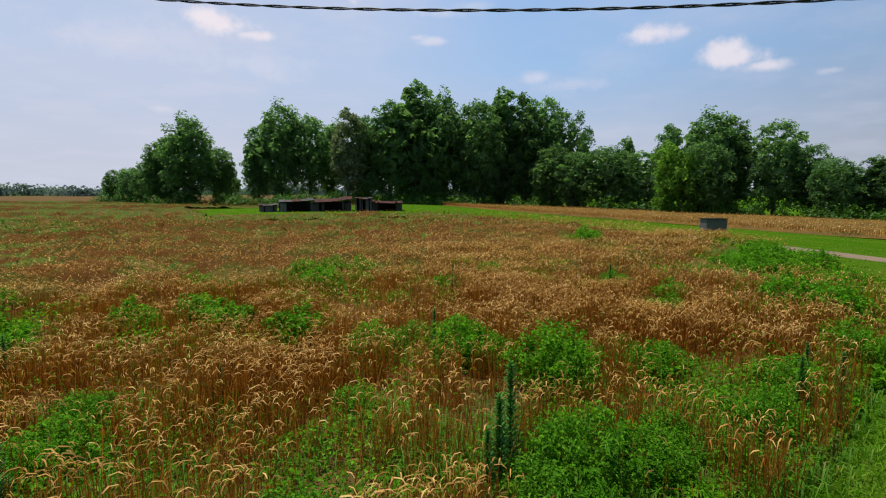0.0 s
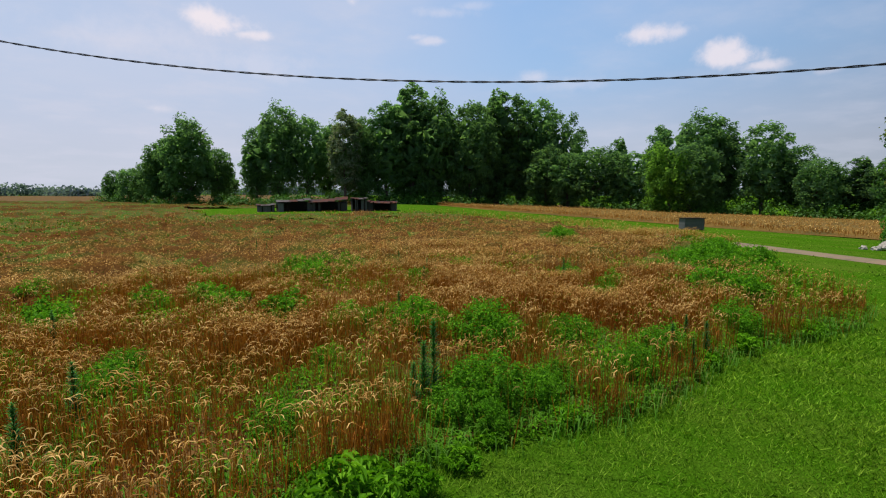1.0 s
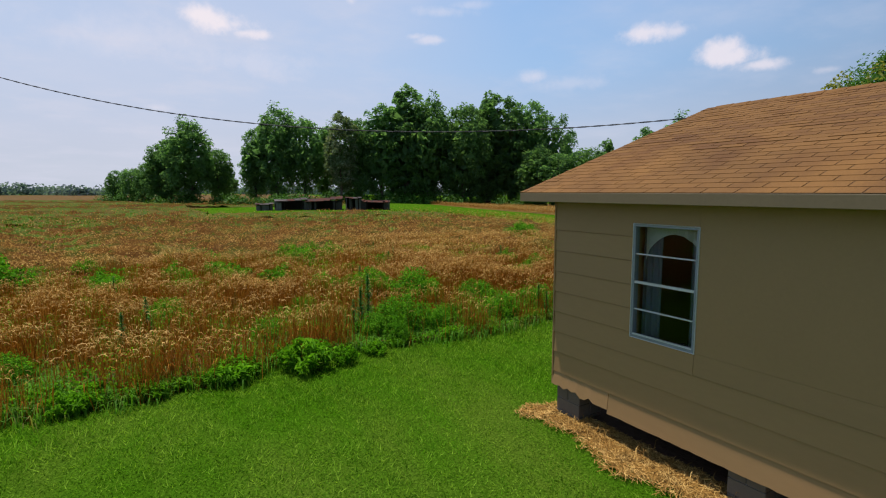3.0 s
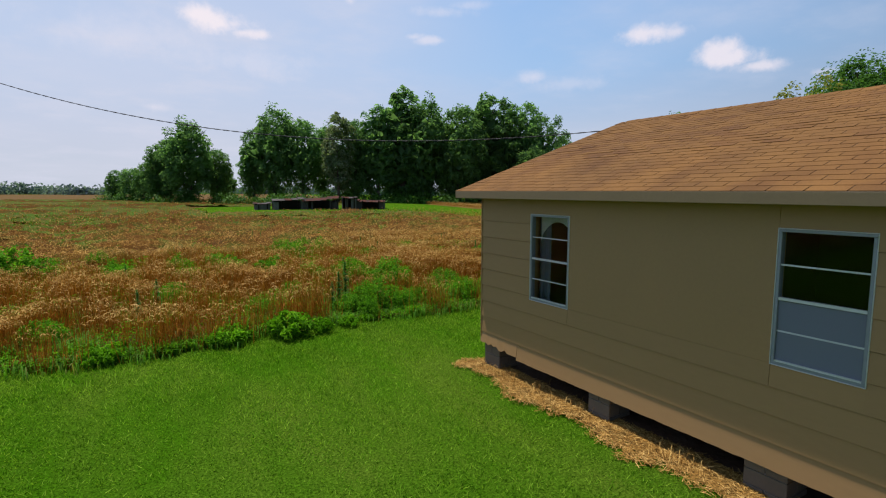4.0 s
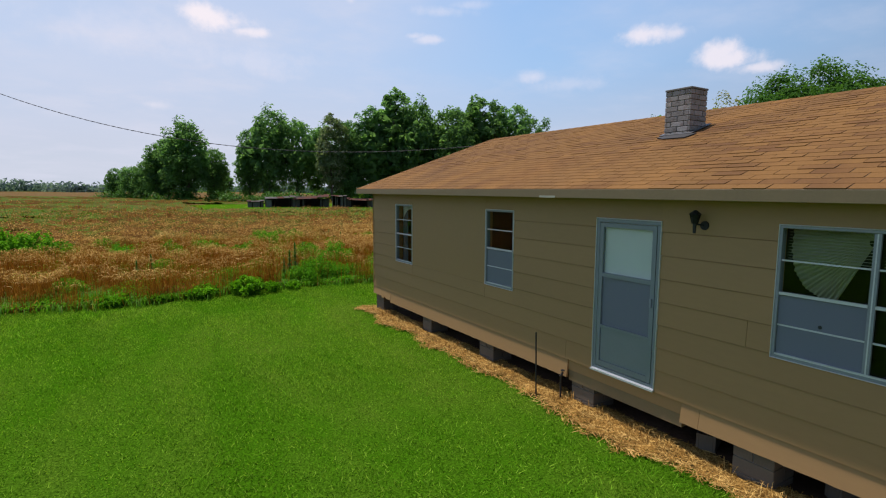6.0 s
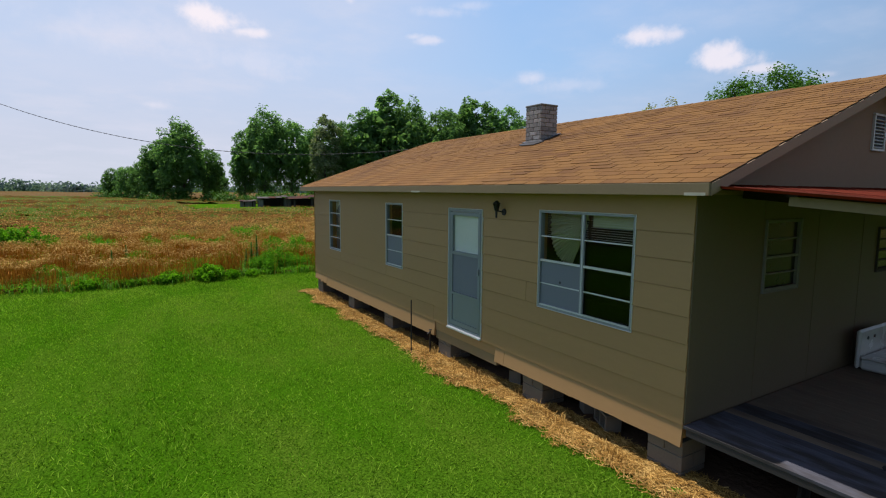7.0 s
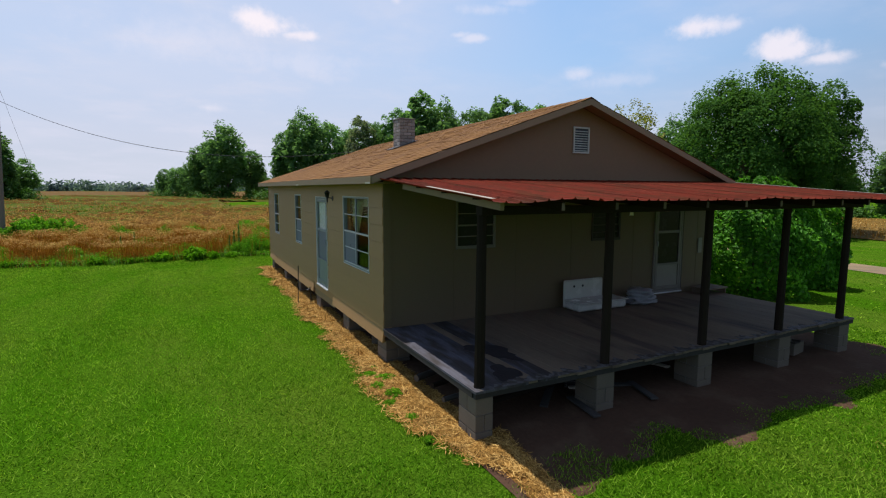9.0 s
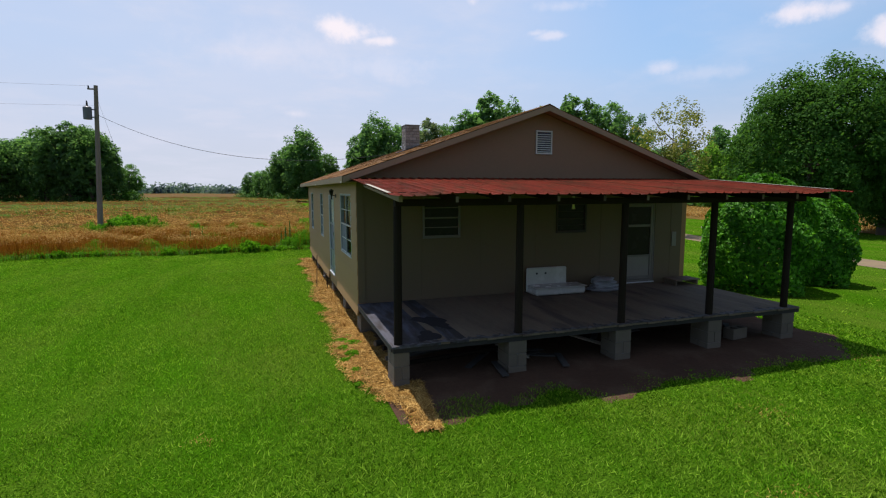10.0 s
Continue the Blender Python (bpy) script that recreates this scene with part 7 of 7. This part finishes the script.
def weed_bush_mesh(seed, n, r, h, leaf, mat, slim=1.0):
    g = np.random.default_rng(seed)
    stems, P, Q = [], [], []
    k = 16
    for i in range(k):
        a = i * 2.4 + g.normal(0, 0.2)
        rr = r * math.sqrt((i + 0.5) / k)
        tip = np.array([math.cos(a) * rr, math.sin(a) * rr, h * (1.05 - 0.45 * (rr / r) ** 2) * g.uniform(0.85, 1.1)])
        root = np.array([math.cos(a) * rr * 0.25, math.sin(a) * rr * 0.25, 0])
        bend = (root + tip) / 2 + np.array([math.cos(a) * rr * 0.18, math.sin(a) * rr * 0.18, 0.02])
        sd = np.array([-math.sin(a), math.cos(a), 0]) * 0.006
        stems.append(ribbons(np.array([[root, bend, tip]]), np.array([[sd, sd, sd * 0.3]])))
        m = n // k
        t = g.random(m) ** 0.55
        p = root + (bend - root) * np.minimum(t * 2, 1)[:, None] + (tip - bend) * np.maximum(t * 2 - 1, 0)[:, None]
        off = unit(g.normal(0, 1, (m, 3))) * np.array([1, 1, 0.55])
        p = p + off * g.uniform(0.02, 0.15, m)[:, None] * (r / 0.5)
        p[:, 2] = np.maximum(p[:, 2], 0.03)
        P.append(p)
        Q.append(off * 0.55 + np.array([0, 0, 1.2]))
    P, Q = np.concatenate(P), np.concatenate(Q)
    v, f = leaf_cards(P, Q, leaf, g, 0.3, slim)
    return mesh_from("foliage", v, f, mat), mesh_from("stems", *joined(*stems), M_WEED_DARK)


def spire_mesh(seed, h):
    """A tall unbranched weed: one stem ringed with narrow upturned leaves."""
    g = np.random.default_rng(seed)
    n = 230
    z = np.sort(g.random(n)) * h * 0.97 + 0.03
    a = np.arange(n) * 2.4
    L_ = 0.16 * (1.0 - 0.75 * (z / h) ** 1.5) * g.uniform(0.7, 1.2, n)
    out = np.stack([np.cos(a), np.sin(a), np.zeros(n)], 1)
    c = np.stack([np.zeros(n), np.zeros(n), z], 1)
    up = np.array([0, 0, 1.0])
    side = np.cross(out, up) * 0.012
    lift = (0.75 + 0.6 * z / h)[:, None]
    leaves = ribbons(np.stack([c, c + out * L_[:, None] * 0.6 + up * L_[:, None] * 0.5 * lift, c + out * L_[:, None] + up * L_[:, None] * 0.55 * lift], 1), np.stack([side * 0.5, side, side * 0.1], 1))
    bm = bmesh.new()
    tube(bm, (0, 0, -0.02), (0, 0, h), 0.009, 0.004, 6, False)
    me = bpy.data.meshes.new("stem")
    bm.to_mesh(me)
    bm.free()
    return mesh_from("foliage", *leaves, M_WEED_DARK), finish(me, M_WEED_DARK)


def plant(name, meshes, label, category, group):
    t = new(name)
    tagged(t, label, category, group)
    for nm, me in zip(("foliage", "stalk"), meshes):
        ob = new(nm, me)
        ob.parent = t
    return t


BUSHES = [plant("weed_bush", weed_bush_mesh(200 + k, 3500, 0.5, 0.80, 0.042, M_BUSH, 0.7), "bushy feathery green weed standing among the wheat", "weed", "weed bushes") for k in range(4)]
FAR_BUSHES = [plant("weed_bush", weed_bush_mesh(210 + k, 1500, 0.5, 0.80, 0.062, M_BUSH, 0.8), "bushy feathery green weed standing among the wheat", "weed", "weed bushes") for k in range(3)]
LOWS = [plant("weed_bush", weed_bush_mesh(220 + k, 900, 0.36, 0.42, 0.085, M_WEED, 0.5), "low broad-leaved green weed at the field's edge", "weed", "edge weeds") for k in range(3)]
SPIRES = [plant("tall_weed", spire_mesh(240 + k, 1.25), "tall dark green unbranched weed spire", "weed", "tall weed spires") for k in range(3)]
LOW_AT = [(1.2, 2.15, 1.25), (0.1, 2.2, 1.05), (1.85, 2.1, 0.7), (2.5, 2.3, 0.6), (-2.3, 2.6, 0.7), (5.0, 2.75, 0.7), (7.6, 2.9, 0.8), (-4.6, 2.6, 0.7), (9.0, 3.0, 0.8), (11.0, 3.1, 0.9), (4.2, 2.5, 0.6), (-6.0, 2.5, 0.8)]
SPIRE_AT = [(7.9, 3.4, 0.7), (7.7, 2.9, 0.8), (7.6, 12.1, 0.7), (-1.0, 5.2, 0.9), (4.3, 7.4, 0.8), (7.9, 14.7, 0.7), (11.8, 13.8, 0.8), (2.75, 3.55, 1.0), (2.95, 3.65, 1.05), (2.55, 3.45, 0.8), (-1.4, 4.2, 0.85), (7.1, 3.1, 0.65), (6.9, 2.6, 0.6), (6.83, 10.9, 0.75), (10.8, 9.4, 0.8), (4.2, 20.6, 0.75), (4.7, 21.0, 0.7), (9.0, 8.66, 0.6), (-1.6, 9.3, 0.7), (-8.6, 9.4, 0.6), (0.9, 6.9, 0.55)]
spin = random.Random(17)
edge_rng = random.Random(23)
for k in range(40):
    ex = edge_rng.uniform(-11, 0) if k > 26 else edge_rng.uniform(-7, 12)
    LOW_AT.append((ex, float(field_edge(ex)) + edge_rng.uniform(0.05, 0.7), edge_rng.uniform(0.35, 0.8)))
for stock, spots in ((BUSHES, [b for b in BUSH_AT if b[1] < 8.5 and b[0] < 11]), (FAR_BUSHES, [b for b in BUSH_AT if not (b[1] < 8.5 and b[0] < 11)]), (LOWS, LOW_AT), (SPIRES, SPIRE_AT)):
    for i, (x, y, s) in enumerate(spots):
        m = pose(x, y, 0, 0, 0, spin.uniform(0, 360)) @ Matrix.Diagonal((s, s, s * spin.uniform(0.85, 1.08) * (0.9 if stock is SPIRES else 0.95), 1))
        if i < len(stock):
            stock[i].matrix_basis = m
        else:
            copy_thing(stock[i % len(stock)], Matrix(m)) if stock[i % len(stock)].scale.x == 1 else copy_thing(stock[i % len(stock)], m @ Matrix.Diagonal((*stock[i % len(stock)].scale, 1)).inverted())


def edge_grass():
    """Rank uncut grass where the mower turns along the wheat."""
    g = np.random.default_rng(131)
    x, y = scatter(g, -24, 15, 1.6, 7.5, 420000, lambda x, y: np.maximum(np.exp(-((y - field_edge(x) - 0.38) / 0.36) ** 2), 0.55 * in_field(x, y) * np.clip(weedy(x, y), 0, 0.8) * (off_line(x, y) < 9)) * np.clip(9 / np.maximum(off_line(x, y), 4), 0.15, 1) * np.clip(2.4 * soft_noise(x, y, 0.6, 132) - 0.35, 0.1, 1))
    n = len(x)
    a = g.uniform(0, 2 * math.pi, n)
    h = g.uniform(0.06, 0.30, n) * np.where(y > field_edge(x) + 0.6, 1.5, 1.0)
    out = np.stack([np.cos(a), np.sin(a), np.zeros(n)], 1) * (h * g.uniform(0.2, 0.7, n))[:, None]
    b = np.stack([x, y, np.zeros(n)], 1)
    up = np.array([0, 0, 1.0])
    side = np.cross(unit(out), up) * 0.007
    v, f = ribbons(np.stack([b, b + out * 0.4 + up * h[:, None] * 0.75, b + out * 1.3 + up * h[:, None] * 0.7], 1), np.stack([side, side, side * 0.1], 1))
    return mesh_from("edge_grass", v, f, M_RANK)


M_RANK = material("rank_grass", (0.10, 0.27, 0.018), 0.6, var=0.2, scale=0.6, fine=4, bump=0, island_var=0.3, second=(0.20, 0.20, 0.05), mix_lo=0.62, mix_hi=0.75, through=0.4, spec=0.15)
tagged(part("edge_grass", edge_grass(), None), "long uncut yellow-green grass along the field edge", "grass", kind="stuff")

# straggling plants in the straw by the porch pier
for x, y, s in ((3.15, -12.9, 0.4), (3.3, -13.15, 0.5), (3.1, -13.4, 0.45), (3.2, -13.75, 0.5), (3.05, -14.0, 0.35), (3.15, -14.5, 0.35), (3.3, -12.65, 0.3), (3.1, -15.1, 0.3)):
    src = LOWS[0]
    copy_thing(src, pose(x, y, 0.01, 0, 0, spin.uniform(0, 360)) @ Matrix.Diagonal((s * 0.62, s * 0.85, s * 0.4, 1)) @ Matrix.Diagonal((*src.scale, 1)).inverted())["label"] = "small straggling green weed in the straw"


# ---- roof shingles ----
def shingles():
    """Three-tab shingles: the nearest courses tab by tab, the rest joined."""
    course, tab = 0.14, 0.305
    slope = Vector((RIDGE_X - EAVE_W, 0, RIDGE_Z - EAVE_Z))
    length = slope.length
    slope.normalize()
    normal = Vector((-slope.z, 0, slope.x))
    def tab_verts(u, y, w, lift, l):
        o = Vector((EAVE_W, y, EAVE_Z)) + slope * u
        c = []
        for s, h in ((0.0, 0.0048 + lift), (l, 0.0026)):
            for t in (0.005, w - 0.005):
                c.append(o + slope * s + Vector((0, t, 0)) + normal * h)
        for s in (0.0, l):
            for t in (0.005, w - 0.005):
                c.append(o + slope * s + Vector((0, t, 0)) + normal * 0.0006)
        return c
    faces = ((0, 2, 3, 1), (4, 5, 7, 6), (0, 1, 5, 4), (2, 6, 7, 3), (0, 4, 6, 2), (1, 3, 7, 5))
    base = bpy.data.meshes.new("shingle")
    origin = tab_verts(-0.02, 0, tab, 0.002, course + 0.012)
    base.from_pydata([tuple(v) for v in origin], [], faces)
    finish(base, M_SHINGLE)
    rr = random.Random(9)
    V, F = [], []
    rows = int(length / course)
    singles = 0
    for r_ in range(rows + 1):
        u = -0.02 + r_ * course
        if u + course * 0.5 > length:
            break
        shift = (r_ % 2) * tab * 0.5 + rr.uniform(-0.01, 0.01)
        y = RAKE_S - 0.02 - shift
        while y < RAKE_N + 0.01:
            w = tab
            a, b = max(y, RAKE_S - 0.025), min(y + w, RAKE_N + 0.025)
            whole = a == y and b == y + w
            if b - a > 0.03:
                if whole and r_ < 14 and -9.2 < y < -1.0 and singles < 300:
                    ob = part("shingle", base, None, roof_west)
                    ob.location = (slope * (u + 0.02)) + Vector((0, y, 0))
                    singles += 1
                else:
                    o = len(V)
                    V += [tuple(v) for v in tab_verts(u, a, b - a, rr.choice((0.0, 0.001, 0.002, 0.002, 0.006)), min(course + 0.012, length - u))]
                    F += [tuple(o + i for i in f) for f in faces]
            y += w
    me = bpy.data.meshes.new("shingle_field")
    me.from_pydata(V, [], F)
    ob = part("shingle_field", finish(me, M_SHINGLE_REST), None, roof_west)
    ob["kind"] = "stuff"
    E = [(2 * RIDGE_X - v[0], v[1], v[2]) for v in V]
    me = bpy.data.meshes.new("shingle_field")
    me.from_pydata(E, [], [f[::-1] for f in F])
    ob = part("shingle_field", finish(me, M_SHINGLE_REST), None, roof_east)
    ob["kind"] = "stuff"
    # ridge caps
    cap = bpy.data.meshes.new("ridge_cap")
    v = [(-0.14, 0, -0.046), (0, 0, 0.012), (0.14, 0, -0.046), (-0.14, 0.29, -0.052), (0, 0.29, 0.006), (0.14, 0.29, -0.052)]
    cap.from_pydata(v + [(x, yy, z - 0.006) for x, yy, z in v], [], [(0, 1, 4, 3), (1, 2, 5, 4), (6, 9, 10, 7), (7, 10, 11, 8), (0, 6, 7, 1), (1, 7, 8, 2), (3, 4, 10, 9), (4, 5, 11, 10), (0, 3, 9, 6), (2, 8, 11, 5)])
    finish(cap, M_SHINGLE)
    y = RAKE_S - 0.02
    while y < RAKE_N - 0.2:
        ob = part("ridge_cap", cap, None, roof_west)
        ob.location = (RIDGE_X, y, RIDGE_Z + 0.008)
        y += 0.2625


shingles()


# ---- the lie of the land ----
def settle():
    """Lets the far ground and all that stands on it follow the fall of the land."""
    for ob in list(bpy.context.scene.objects):
        if ob.parent or ob.type not in ("MESH", "EMPTY"):
            continue
        x, y = ob.matrix_basis.translation.x, ob.matrix_basis.translation.y
        if ob.type == "MESH" and abs(x) + abs(y) < 1e-6:
            n = len(ob.data.vertices)
            co = np.empty(3 * n, np.float32)
            ob.data.vertices.foreach_get("co", co)
            co = co.reshape(-1, 3)
            co[:, 2] -= dip(co[:, 0], co[:, 1])
            ob.data.vertices.foreach_set("co", co.ravel())
            ob.data.update()
        else:
            m = ob.matrix_basis.copy()
            m.translation.z -= float(dip(x, y))
            ob.matrix_basis = m


settle()
